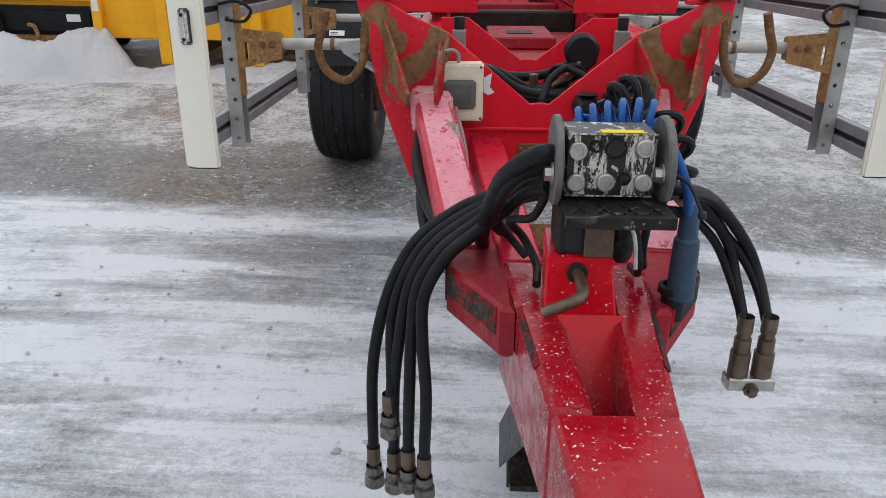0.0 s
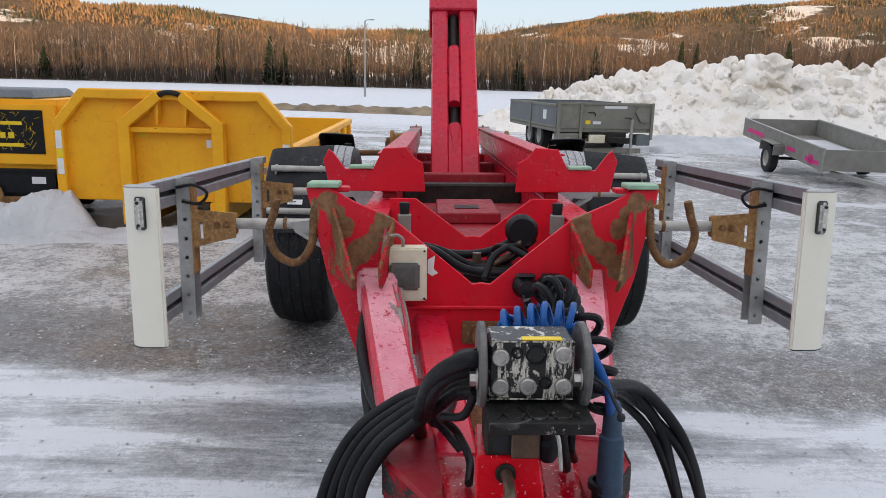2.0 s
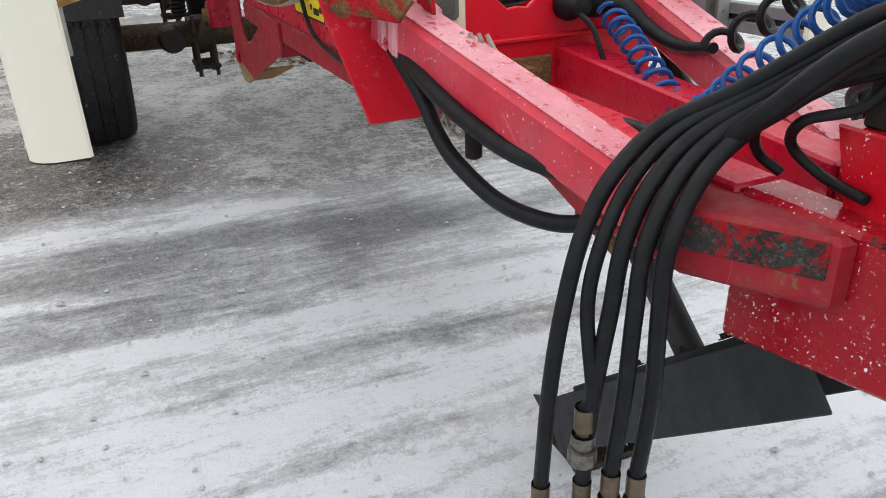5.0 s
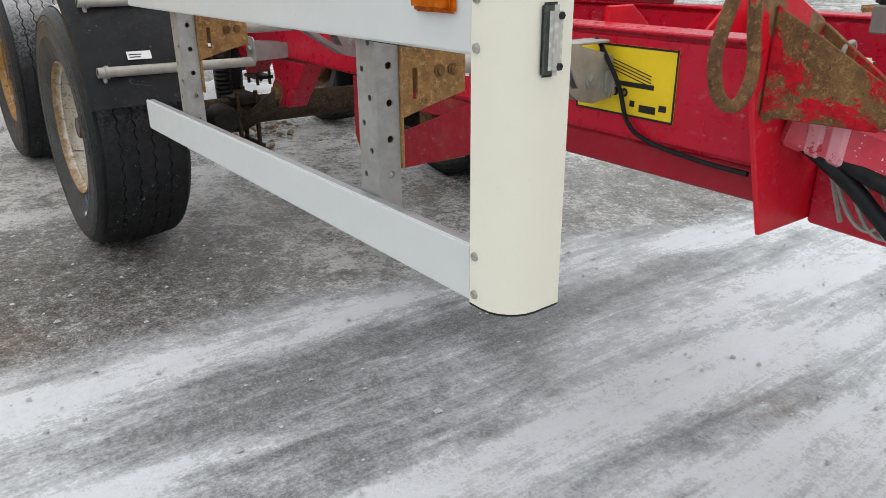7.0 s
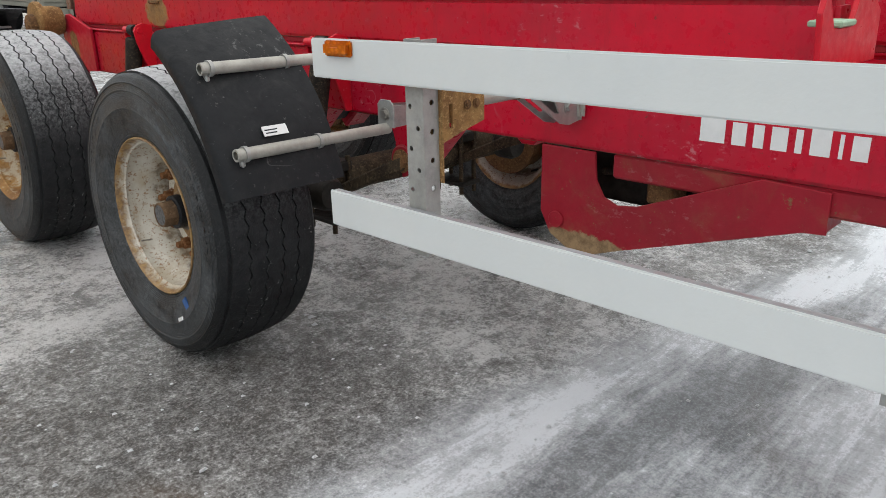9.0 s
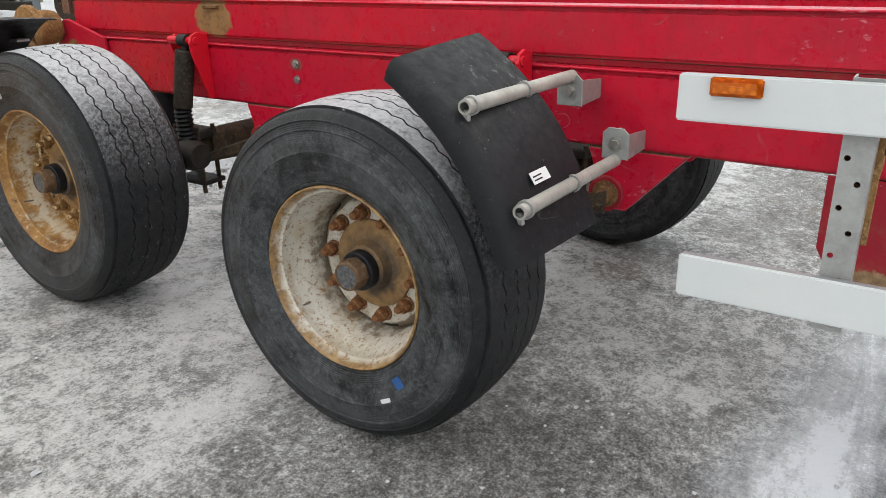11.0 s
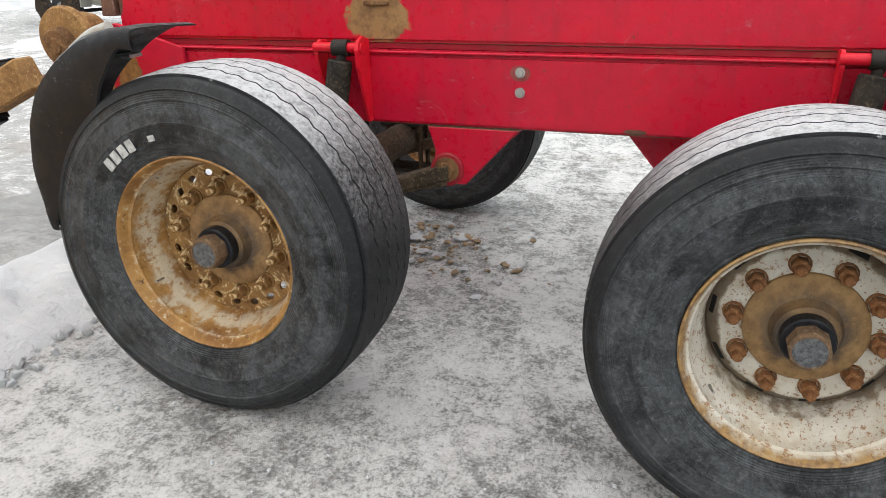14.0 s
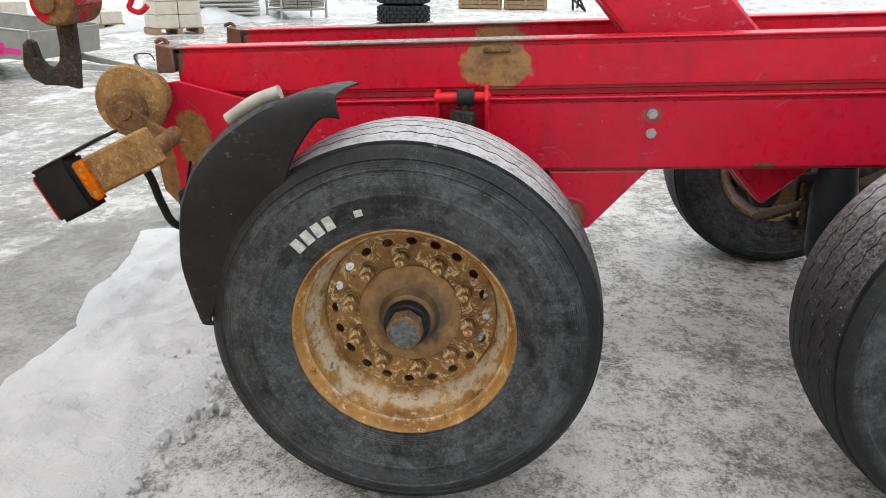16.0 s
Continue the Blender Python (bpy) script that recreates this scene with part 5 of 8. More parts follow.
# hoses hanging over one side, each ending in a screw coupling
rnd = random.Random(11)
for i, (dx, dy, end) in enumerate(((-0.446, 1.520, 0.190), (-0.397, 1.470, 0.375), (-0.390, 1.475, 0.212), (-0.353, 1.445, 0.240), (-0.314, 1.425, 0.236))):
    u = i / 4                        # 0 on the outside of the bundle, 1 on the inside
    zr = 1.085 - 0.016 * i
    pts = [(-0.079, 1.25, zr), (-0.110, 1.32, zr - 0.03), (-0.165 + 0.02 * u, 1.46 - 0.06 * u, 0.945 - 0.015 * u), (-0.235 + 0.03 * u, 1.535 - 0.10 * u, 0.885 - 0.02 * u),
           (-0.320 + 0.055 * u, 1.535 - 0.11 * u, 0.822 - 0.008 * u), (-0.375 + 0.065 * u, 1.528 - 0.115 * u, 0.742 - 0.01 * u), (-0.415 + 0.10 * u, 1.515 - 0.105 * u, 0.63), (dx + 0.006, dy - 0.01, 0.48), (dx, dy, end + 0.07)]
    hose = part("hydraulic_hose", pipe(pts, 0.0140 if i != 1 else 0.012, 8, 10), HOSE, T, "black rubber hydraulic hose")
    z = end + 0.075
    part("ferrule", lathe([(z, 0.017), (z - 0.045, 0.017), (z - 0.047, 0.013), (z - 0.055, 0.013)], 14, "z", Matrix.Translation((dx, dy, 0))), BRONZE, hose)
    part("coupling_nut", lathe([(z - 0.055, 0.020), (z - 0.075, 0.021), (z - 0.077, 0.017), (z - 0.083, 0.017), (z - 0.085, 0.0245), (z - 0.112, 0.0255), (z - 0.118, 0.02), (z - 0.118, 0.0)], 18, "z", Matrix.Translation((dx, dy, 0))), COUPLING, hose)
part("crossing_hose", pipe([(-0.078, 1.215, 1.09), (-0.110, 1.22, 1.085), (-0.16, 1.30, 1.02), (-0.185, 1.42, 0.90), (-0.19, 1.52, 0.82), (-0.18, 1.66, 0.74)], 0.016, 8, 10), HOSE, T, "black rubber hydraulic hose")
part("crossing_hose", pipe([(-0.078, 1.26, 1.06), (-0.14, 1.28, 1.03), (-0.17, 1.40, 0.92), (-0.14, 1.55, 0.83), (-0.10, 1.8, 0.80)], 0.015, 8, 10), HOSE, T, "black rubber hydraulic hose")
# hoses on the other side, into a small steel junction
junction = part("hose_junction", box(0.385, 0.495, 1.505, 1.55, 0.455, 0.488, 0.004), STEEL, T, "bright steel junction block")
part("bolt", bolt((0.44, 1.504, 0.46), (0, -1, -0.3), 0.012, 0.014), BRONZE, junction)
for dx, k in ((0.412, 0), (0.466, 1)):
    for lane in (0, 1):
        hose = part("hydraulic_hose", pipe([(0.12, 1.28 + 0.03 * lane, 1.03 - 0.03 * k), (0.20 + 0.02 * k, 1.42 + 0.03 * lane, 0.965 - 0.02 * lane), (0.30 + 0.03 * k - 0.02 * lane, 1.59 + 0.02 * lane, 0.885 - 0.03 * lane), (0.385 + 0.04 * k - 0.03 * lane, 1.64, 0.775), (dx - 0.002 - 0.012 * lane, 1.625, 0.69), (dx, 1.545, 0.62)], 0.0135 if lane == 0 else 0.0105, 9, 10), HOSE, T, "black rubber hydraulic hose")
    part("ferrule", lathe([(0.64, 0.018), (0.60, 0.018), (0.598, 0.015), (0.585, 0.015), (0.585, 0.019), (0.55, 0.019), (0.55, 0.023), (0.489, 0.023)], 14, "z", Matrix.Translation((dx, 1.528, 0))), BRONZE, junction)

for pts in ([(-0.075, 1.26, 1.03), (-0.10, 1.30, 0.95), (-0.14, 1.36, 0.92), (-0.11, 1.40, 0.87), (-0.085, 1.36, 0.83), (-0.09, 1.28, 0.82)],
            [(-0.075, 1.28, 1.00), (-0.13, 1.38, 0.95), (-0.16, 1.42, 0.90), (-0.13, 1.44, 0.85), (-0.10, 1.42, 0.82)],
            [(0.05, 1.28, 1.00), (0.075, 1.26, 0.95), (0.085, 1.25, 0.90), (0.10, 1.30, 0.84), (0.11, 1.40, 0.81)],
            [(0.09, 1.30, 1.00), (0.12, 1.34, 0.95), (0.11, 1.32, 0.88), (0.13, 1.38, 0.82)]):
    part("station_cable", pipe(pts, 0.0085, 8, 8), HOSE, T, "black cable beside the coupling post")
part("rubber_boot", lathe([(0.985, 0.016), (0.96, 0.020), (0.94, 0.016), (0.93, 0.021), (0.905, 0.018), (0.895, 0.012)], 14, "z", Matrix.Translation((0.050, 1.225, 0)), True), HOSE, T)

# blue coiled air lead and black coiled electric lead
part("coiled_lead", coil([(0.215, 2.30, 0.93), (0.175, 2.16, 0.89), (0.14, 2.02, 0.836), (0.12, 1.90, 0.785), (0.115, 1.81, 0.80), (0.10, 1.72, 0.877), (0.085, 1.58, 0.985), (0.03, 1.45, 1.06), (-0.02, 1.38, 1.095)], 0.028, 0.0062, 26), BLUE, T, "blue coiled air lead")
part("coiled_lead", coil([(-0.022, 1.37, 1.102), (0.03, 1.37, 1.114), (0.08, 1.365, 1.122), (0.125, 1.36, 1.118)], 0.030, 0.0070, 6), BLUE, T, "blue coiled air lead")
part("coiled_lead", coil([(0.20, 1.90, 0.90), (0.18, 1.72, 1.00), (0.135, 1.58, 1.10), (0.10, 1.50, 1.145), (0.055, 1.46, 1.130)], 0.028, 0.0085, 9), HOSE, T, "black coiled electric lead")
part("coiled_lead", coil([(0.135, 1.38, 1.12), (0.158, 1.33, 1.06), (0.160, 1.32, 1.00), (0.155, 1.32, 0.95)], 0.027, 0.0080, 5), HOSE, T, "black coiled electric lead")
lead = part("plug_lead", pipe([(0.105, 1.30, 1.13), (0.128, 1.26, 1.09), (0.160, 1.255, 1.02), (0.176, 1.28, 0.96)], 0.009, 6, 8), BLUE, T, "blue plug lead")
plug = part("hanging_plug", lathe([(0.985, 0.012), (0.97, 0.017), (0.92, 0.019), (0.915, 0.023), (0.90, 0.024), (0.80, 0.026), (0.795, 0.02)], 18, "z", Matrix.Translation((0.180, 1.285, 0)), True), BLUE_GREY, T, "weathered blue and grey hanging plug")
part("plug_cap", lathe([(0.80, 0.022), (0.798, 0.030), (0.785, 0.031), (0.78, 0.023), (0.73, 0.022), (0.725, 0.0)], 18, "z", Matrix.Translation((0.172, 1.295, 0.02))), PLASTIC, plug)

part("socket_cable", pipe([(0.13, 2.30, 0.93), (0.135, 2.25, 0.90), (0.14, 2.2, 0.82), (0.145, 2.15, 0.74)], 0.007, 6, 7), HOSE, T, "black cable")
# sockets on the bolster plate
for x in (0.143, 0.226):
    so = part("trailer_socket", lathe([(2.394, 0.040), (2.375, 0.042), (2.36, 0.040), (2.345, 0.033), (2.335, 0.028), (2.31, 0.026), (2.305, 0.0)], 20, "y", Matrix.Translation((x, 0, 0.947))), PLASTIC, front_plate, "black round lead socket")
    part("socket_lid", box(x - 0.032, x + 0.032, 2.33, 2.372, 0.984, 0.992, 0.004), PLASTIC, so)
part("lead_boot", pipe([(0.226, 2.31, 0.947), (0.236, 2.25, 0.945), (0.246, 2.18, 0.905), (0.235, 2.05, 0.88), (0.20, 1.90, 0.90)], lambda u: 0.024 - 0.012 * u, 7, 12), PLASTIC, T, "ribbed black lead boot")
# control box
ebox = part("control_box", box(-0.318, -0.182, 2.325, 2.394, 0.905, 1.082, 0.006, 2), IVORY, front_plate, "cream control box with grey cover")
part("box_cover", box(-0.302, -0.205, 2.312, 2.3245, 0.945, 1.035, 0.010, 2), GREY_BOX, ebox)
part("cover_window", box(-0.288, -0.219, 2.309, 2.3115, 0.958, 1.02, 0.008, 2), GREY_DARK, ebox)
part("torn_label", plate([(-0.18, 1.03), (-0.155, 1.045), (-0.16, 1.00), (-0.145, 0.985), (-0.165, 0.975), (-0.18, 0.985)], 0.0012, across(2.3935)), LABEL, front_plate, "torn remains of a white label")
for x in (-0.31, -0.19):
    for z in (0.915, 1.072):
        part("screw", bolt((x, 2.3245, z), (0, -1, 0), 0.004, 0.002, False), DARK, ebox)
part("box_cable", pipe([(-0.26, 2.35, 1.083), (-0.262, 2.34, 1.11), (-0.285, 2.335, 1.122), (-0.318, 2.335, 1.10), (-0.325, 2.335, 1.0), (-0.315, 2.31, 0.85), (-0.30, 2.28, 0.74)], 0.006, 6, 7), CABLE, ebox)
for i in range(6):
    r = 0.10 + 0.012 * (i % 3)
    part("cable_loop", pipe([(-0.335 + 0.012 * i, 2.33 - 0.025 * i, 0.96), (-0.33 + 0.012 * i, 2.30 - 0.03 * i, 0.86 - 0.01 * i), (-0.32 + 0.01 * i, 2.25 - 0.03 * i, 0.86 - r), (-0.305 + 0.01 * i, 2.20 - 0.03 * i, 0.85 - r), (-0.30 + 0.012 * i, 2.16 - 0.03 * i, 0.90 - 0.01 * i), (-0.31 + 0.01 * i, 2.17 - 0.02 * i, 0.95)], 0.0055, 6, 6), CABLE, T, "grey looped cable")
part("cable_tie_plug", rod((-0.285, 2.09, 0.80), (-0.285, 2.09, 0.68), 0.02, 14, 0.004), BLACKEN, T)
# strap round the brace
for k in range(2):
    c = Vector((-0.345 + 0.008 * k, 2.325 - 0.045 * k, 0.944 - 0.011 * k))
    part("wrapped_strap", solid([c + Vector(v) for v in ((-0.062, -0.02, -0.052), (-0.062, 0.018, -0.042), (0.062, 0.018, -0.042), (0.062, -0.02, -0.052), (-0.062, -0.028, 0.054), (-0.062, 0.010, 0.064), (0.062, 0.010, 0.064), (0.062, -0.028, 0.054))], 0.008), RED_PINK, T, "faded pink webbing strap")
# two thick hoses drooping from the wing to the drawbar
for pts, r in (([(-0.365, 2.44, 0.95), (-0.37, 2.36, 0.935), (-0.37, 2.29, 0.90), (-0.37, 2.09, 0.835), (-0.33, 1.90, 0.773), (-0.29, 1.775, 0.755), (-0.25, 1.69, 0.757), (-0.18, 1.58, 0.77)], 0.019),
               ([(-0.375, 2.44, 0.94), (-0.38, 2.34, 0.91), (-0.37, 2.24, 0.845), (-0.36, 2.18, 0.79), (-0.36, 2.104, 0.732), (-0.35, 2.026, 0.689), (-0.32, 1.90, 0.644), (-0.27, 1.784, 0.634), (-0.22, 1.704, 0.656), (-0.15, 1.60, 0.70)], 0.018)):
    part("drooping_hose", pipe(pts, r, 10, 10), HOSE, T, "thick black drooping hose")
part("drooping_hose", pipe([(0.365, 2.44, 0.93), (0.375, 2.34, 0.90), (0.35, 2.1, 0.72), (0.27, 1.8, 0.64), (0.15, 1.6, 0.65)], 0.02, 10, 10), HOSE, T, "thick black drooping hose")

# pipes, valves and hoses between the plates
for i, pts in enumerate((((-0.27, 2.5, 1.06), (-0.16, 2.55, 1.03), (-0.05, 2.58, 0.96), (0.10, 2.6, 0.94), (0.25, 2.7, 0.96)),
                         ((-0.28, 2.6, 1.05), (-0.14, 2.64, 1.02), (0.0, 2.66, 0.95), (0.12, 2.7, 0.97), (0.22, 2.75, 1.04)),
                         ((-0.2, 2.7, 1.0), (-0.02, 2.75, 0.98), (0.1, 2.8, 1.0), (0.2, 2.85, 1.06)),
                         ((0.02, 2.55, 0.93), (0.06, 2.62, 1.0), (0.14, 2.66, 1.03), (0.2, 2.7, 0.98)),
                         ((-0.3, 2.5, 0.98), (-0.1, 2.52, 0.93), (0.05, 2.5, 0.90), (0.24, 2.55, 0.92)),
                         ((0.05, 2.8, 0.93), (0.08, 2.7, 1.02), (0.16, 2.6, 1.01), (0.24, 2.52, 0.94)))):
    part("pressure_hose", pipe(pts, 0.013 if i % 2 else 0.017, 7, 9), HOSE, T, "black hydraulic hose")
part("valve_body", box(-0.05, 0.14, 2.62, 2.78, 0.88, 0.955, 0.008), BLACKEN, T, "dirty valve block")
for x in (0.0, 0.07):
    part("valve_fitting", rod((x, 2.68, 0.95), (x, 2.68, 1.0), 0.018, 6), BRONZE, T)
for x in (-0.262, 0.268):
    v = part("valve_stem", box(x - 0.022, x + 0.022, 2.505, 2.55, 1.09, 1.165, 0.004), ZINC, T, "zinc valve with black knob")
    part("valve_knob", lathe([(1.166, 0.017), (1.20, 0.019), (1.205, 0.017), (1.207, 0.0)], 14, "z", Matrix.Translation((x, 2.527, 0))), PLASTIC, v)
part("brake_chamber", lathe([(0.0, 0.0), (0.0, 0.05), (0.02, 0.062), (0.05, 0.062), (0.07, 0.045), (0.07, 0.0)], 20, "y", Matrix.Translation((0.17, 2.70, 1.075))), PLASTIC, T, "black round brake chamber")
part("air_pipe", pipe([(0.17, 2.72, 1.05), (0.13, 2.68, 1.0), (0.06, 2.66, 0.96)], 0.012, 6, 8), BRONZE, T)

# --- stand leg, built level and stood on the ice
a, b = Vector((0.015, 1.30, 0.74)), Vector((0.015, 1.98, 0.10))
d = (b - a).normalized()
u = Vector((1, 0, 0)).cross(d).normalized()
if u.z < 0:
    u = -u
leg_parts = []
for s in (-1, 1):
    q = Vector((0.015 + s * 0.115, 0, 0)) - Vector((0.015, 0, 0))
    leg_parts.append(solid([LEVEL @ p for p in (a + q - u * 0.07, b + q - u * 0.07, b + q * 0.93 - u * 0.07, a + q * 0.93 - u * 0.07, a + q + u * 0.07, b + q + u * 0.07, b + q * 0.93 + u * 0.07, a + q * 0.93 + u * 0.07)], 0.003))
leg_parts.append(solid([LEVEL @ p for p in (a + Vector((-0.107, 0, 0)) + u * 0.055, b + Vector((-0.107, 0, 0)) + u * 0.055, b + Vector((0.107, 0, 0)) + u * 0.055, a + Vector((0.107, 0, 0)) + u * 0.055, a + Vector((-0.107, 0, 0)) + u * 0.063, b + Vector((-0.107, 0, 0)) + u * 0.063, b + Vector((0.107, 0, 0)) + u * 0.063, a + Vector((0.107, 0, 0)) + u * 0.063)], 0.002))
leg = part("stand_leg", leg_parts.pop(), DARK, T, "dark grey folding stand leg")
for side_plate in leg_parts:
    part("leg_channel", side_plate, DARK, leg)
part("stand_leg_cover", solid([LEVEL @ (a + d * k + Vector((x, 0, 0)) + u * h) for h in (0.066, 0.084) for k, x in ((0.10, -0.10), (0.78, -0.10), (0.78, 0.10), (0.10, 0.10))], 0.004), PLASTIC, leg)
for s in (-1, 1):
    x = 0.024 + s * 0.094
    part("foot_cheek", solid([LEVEL @ Vector((x + e, y, z)) for e in (-0.004, 0.004) for y, z in ((2.12, 0.10), (1.96, 0.20), (1.885, 0.03), (1.895, 0.0))], 0.002), DARK, leg)
    part("foot_pin", bolt(LEVEL @ Vector((x + s * 0.005, 1.97, 0.12)), (s, 0, 0), 0.02, 0.016), STEEL, leg)
part("foot_plate", solid([LEVEL @ Vector((x, y, z)) for z in (-0.006, 0.006) for x, y in ((-0.063, 1.885), (-0.063, 2.06), (0.118, 2.06), (0.118, 1.885))], 0.002), CAST, leg)
part("foot_back", solid([LEVEL @ Vector(v) for v in ((-0.063, 2.045, 0.006), (-0.063, 2.06, 0.006), (0.118, 2.06, 0.006), (0.118, 2.045, 0.006), (-0.063, 2.05, 0.12), (-0.063, 2.065, 0.12), (0.118, 2.065, 0.12), (0.118, 2.05, 0.12))], 0.002), CAST, leg)
part("foot_lip", solid([LEVEL @ Vector((x, y, z)) for z in (0.006, 0.020) for x, y in ((-0.063, 1.880), (-0.063, 1.888), (0.118, 1.888), (0.118, 1.880))], 0.002), CAST, leg)
part("leg_ram", rod(LEVEL @ Vector((-0.02, 1.95, 0.80)), LEVEL @ Vector((-0.02, 1.62, 0.54)), 0.032, 14, 0.004), DARK, T, "dark grey stand ram")
part("ram_rod", rod(LEVEL @ Vector((-0.02, 1.63, 0.55)), LEVEL @ Vector((-0.02, 1.53, 0.47)), 0.014, 12), STEEL, T)
part("ram_lug", solid([LEVEL @ Vector((x, y, z)) for x in (-0.06, 0.02) for y, z in ((2.02, 0.70), (1.86, 0.66), (1.86, 0.86), (2.02, 0.86))], 0.006), RUSTY, T)
for k, s in ((0.2, -1), (0.34, -1), (0.5, -1), (0.2, 1), (0.34, 1)):
    part("leg_bolt", bolt(LEVEL @ (a + d * k + Vector((s * 0.08, 0, 0)) + u * 0.085), LEVEL.to_3x3() @ u, 0.010, 0.012), BLACKEN, leg)

# black box and clutter added to darken the gap between the beams
part("dark_filler_box", box(-0.30, 0.30, 3.48, 4.12, 0.655, 0.853, 0.02, 2), BLACKEN, T, "black filler box added for the dark between the beams")
part("tank_pipe", pipe([(-0.31, 3.5, 0.80), (-0.36, 3.62, 0.77), (-0.36, 3.85, 0.79), (-0.31, 4.0, 0.76)], 0.014, 7, 8), CAST, T, "dirty pipe added beside the filler box")
part("clutter_valve", box(-0.385, -0.301, 3.70, 3.80, 0.70, 0.80, 0.008), RUSTY, T)
# --- belly bracket under the main beams, lettering and sticker
for s in (-1, 1):
    bell = [(3.24, 0.845), (3.24, 0.73), (3.30, 0.725), (3.84, 0.545), (3.95, 0.505), (4.05, 0.50), (4.13, 0.545), (4.17, 0.62), (4.17, 0.853), (3.96, 0.853), (3.95, 0.76), (3.92, 0.71), (3.87, 0.69), (3.80, 0.70), (3.42, 0.853)]
    bb = part("belly_bracket", plate(bell, 0.012, along(s * 0.436 - 0.006), w=0.002), RED_DIRTY, T, "mud-stained red bracket under the beam")
    part("bracket_boss", rod((s * 0.443, 4.10, 0.60), (s * 0.452, 4.10, 0.60), 0.03, 16, 0.003), RED_DIRTY, bb)
    part("bracket_web", box(*sorted((s * 0.30, s * 0.429)), 3.245, 3.257, 0.73, 0.854, 0.002), RED_DIRTY, bb)
    part("bracket_bottom", solid([(s * 0.32, 3.60, 0.622), (s * 0.32, 4.02, 0.50), (s * 0.43, 4.02, 0.50), (s * 0.43, 3.60, 0.622), (s * 0.32, 3.60, 0.632), (s * 0.32, 4.02, 0.51), (s * 0.43, 4.02, 0.51), (s * 0.43, 3.60, 0.632)], 0.001), OCHRE, bb)
    # maker's lettering, as plain white bars
    y = 3.625 if s < 0 else 3.05
    for i, (wd, tall) in enumerate(((0.085, 1), (0.052, 0), (0.04, 0), (0.055, 0), (0.03, 0), (0.062, 1), (0.022, 0), (0.052, 0))):
        y0 = y - wd if s < 0 else y
        part("white_mark", box(*sorted((s * 0.4402, s * 0.4412)), y0, y0 + wd - 0.012, 0.937, 1.022 if tall else 1.0, 0.0), LABEL, T, "white painted lettering bar")
        y += -wd - 0.008 if s < 0 else wd + 0.008
st = part("warning_sticker", box(-0.4425, -0.4405, 2.646, 2.962, 0.914, 1.088, 0.0), STICKER, T, "yellow pictogram sticker with black border")
for y0, y1, z0, z1 in ((2.646, 2.962, 1.083, 1.088), (2.646, 2.962, 0.914, 0.919), (2.646, 2.651, 0.914, 1.088), (2.957, 2.962, 0.914, 1.088),
                       (2.71, 2.84, 0.988, 1.0), (2.70, 2.75, 0.93, 0.948), (2.765, 2.78, 0.94, 0.955), (2.668, 2.69, 0.94, 0.955), (2.885, 2.89, 1.03, 1.075), (2.875, 2.905, 1.045, 1.049)):
    part("sticker_mark", box(-0.4435, -0.4425, y0, y1, z0, z1, 0.0), INK, st)
for i in range(4):
    part("sticker_line", beam((-0.443, 2.86, 1.055 - 0.008 * i), (-0.443, 2.72, 1.02 - 0.008 * i), 0.0012, 0.0022, 0.0), INK, st)
for y in (2.80, 2.83):
    part("sticker_wheel", lathe([(-0.4425, 0.0), (-0.4425, 0.011), (-0.4435, 0.011), (-0.4435, 0.005), (-0.4425, 0.005)], 14, "x", Matrix.Translation((0, y, 0.972))), INK, st)
part("side_cable", pipe([(-0.47, 2.88, 1.10), (-0.475, 2.85, 1.075), (-0.465, 2.80, 0.99), (-0.455, 2.77, 0.90), (-0.448, 2.70, 0.862), (-0.448, 2.55, 0.845), (-0.448, 2.43, 0.842)], 0.006, 6, 7), HOSE, T, "black cable")

# --- side guards
G = 0.019
def rising(bm):
    """The rails climb a little towards the front."""
    bm.transform(Matrix(((1, 0, 0, 0), (0, 1, 0, 0), (0, -0.0085, 1, 4.4 * 0.0085 - 0.004), (0, 0, 0, 1))))
    return bm


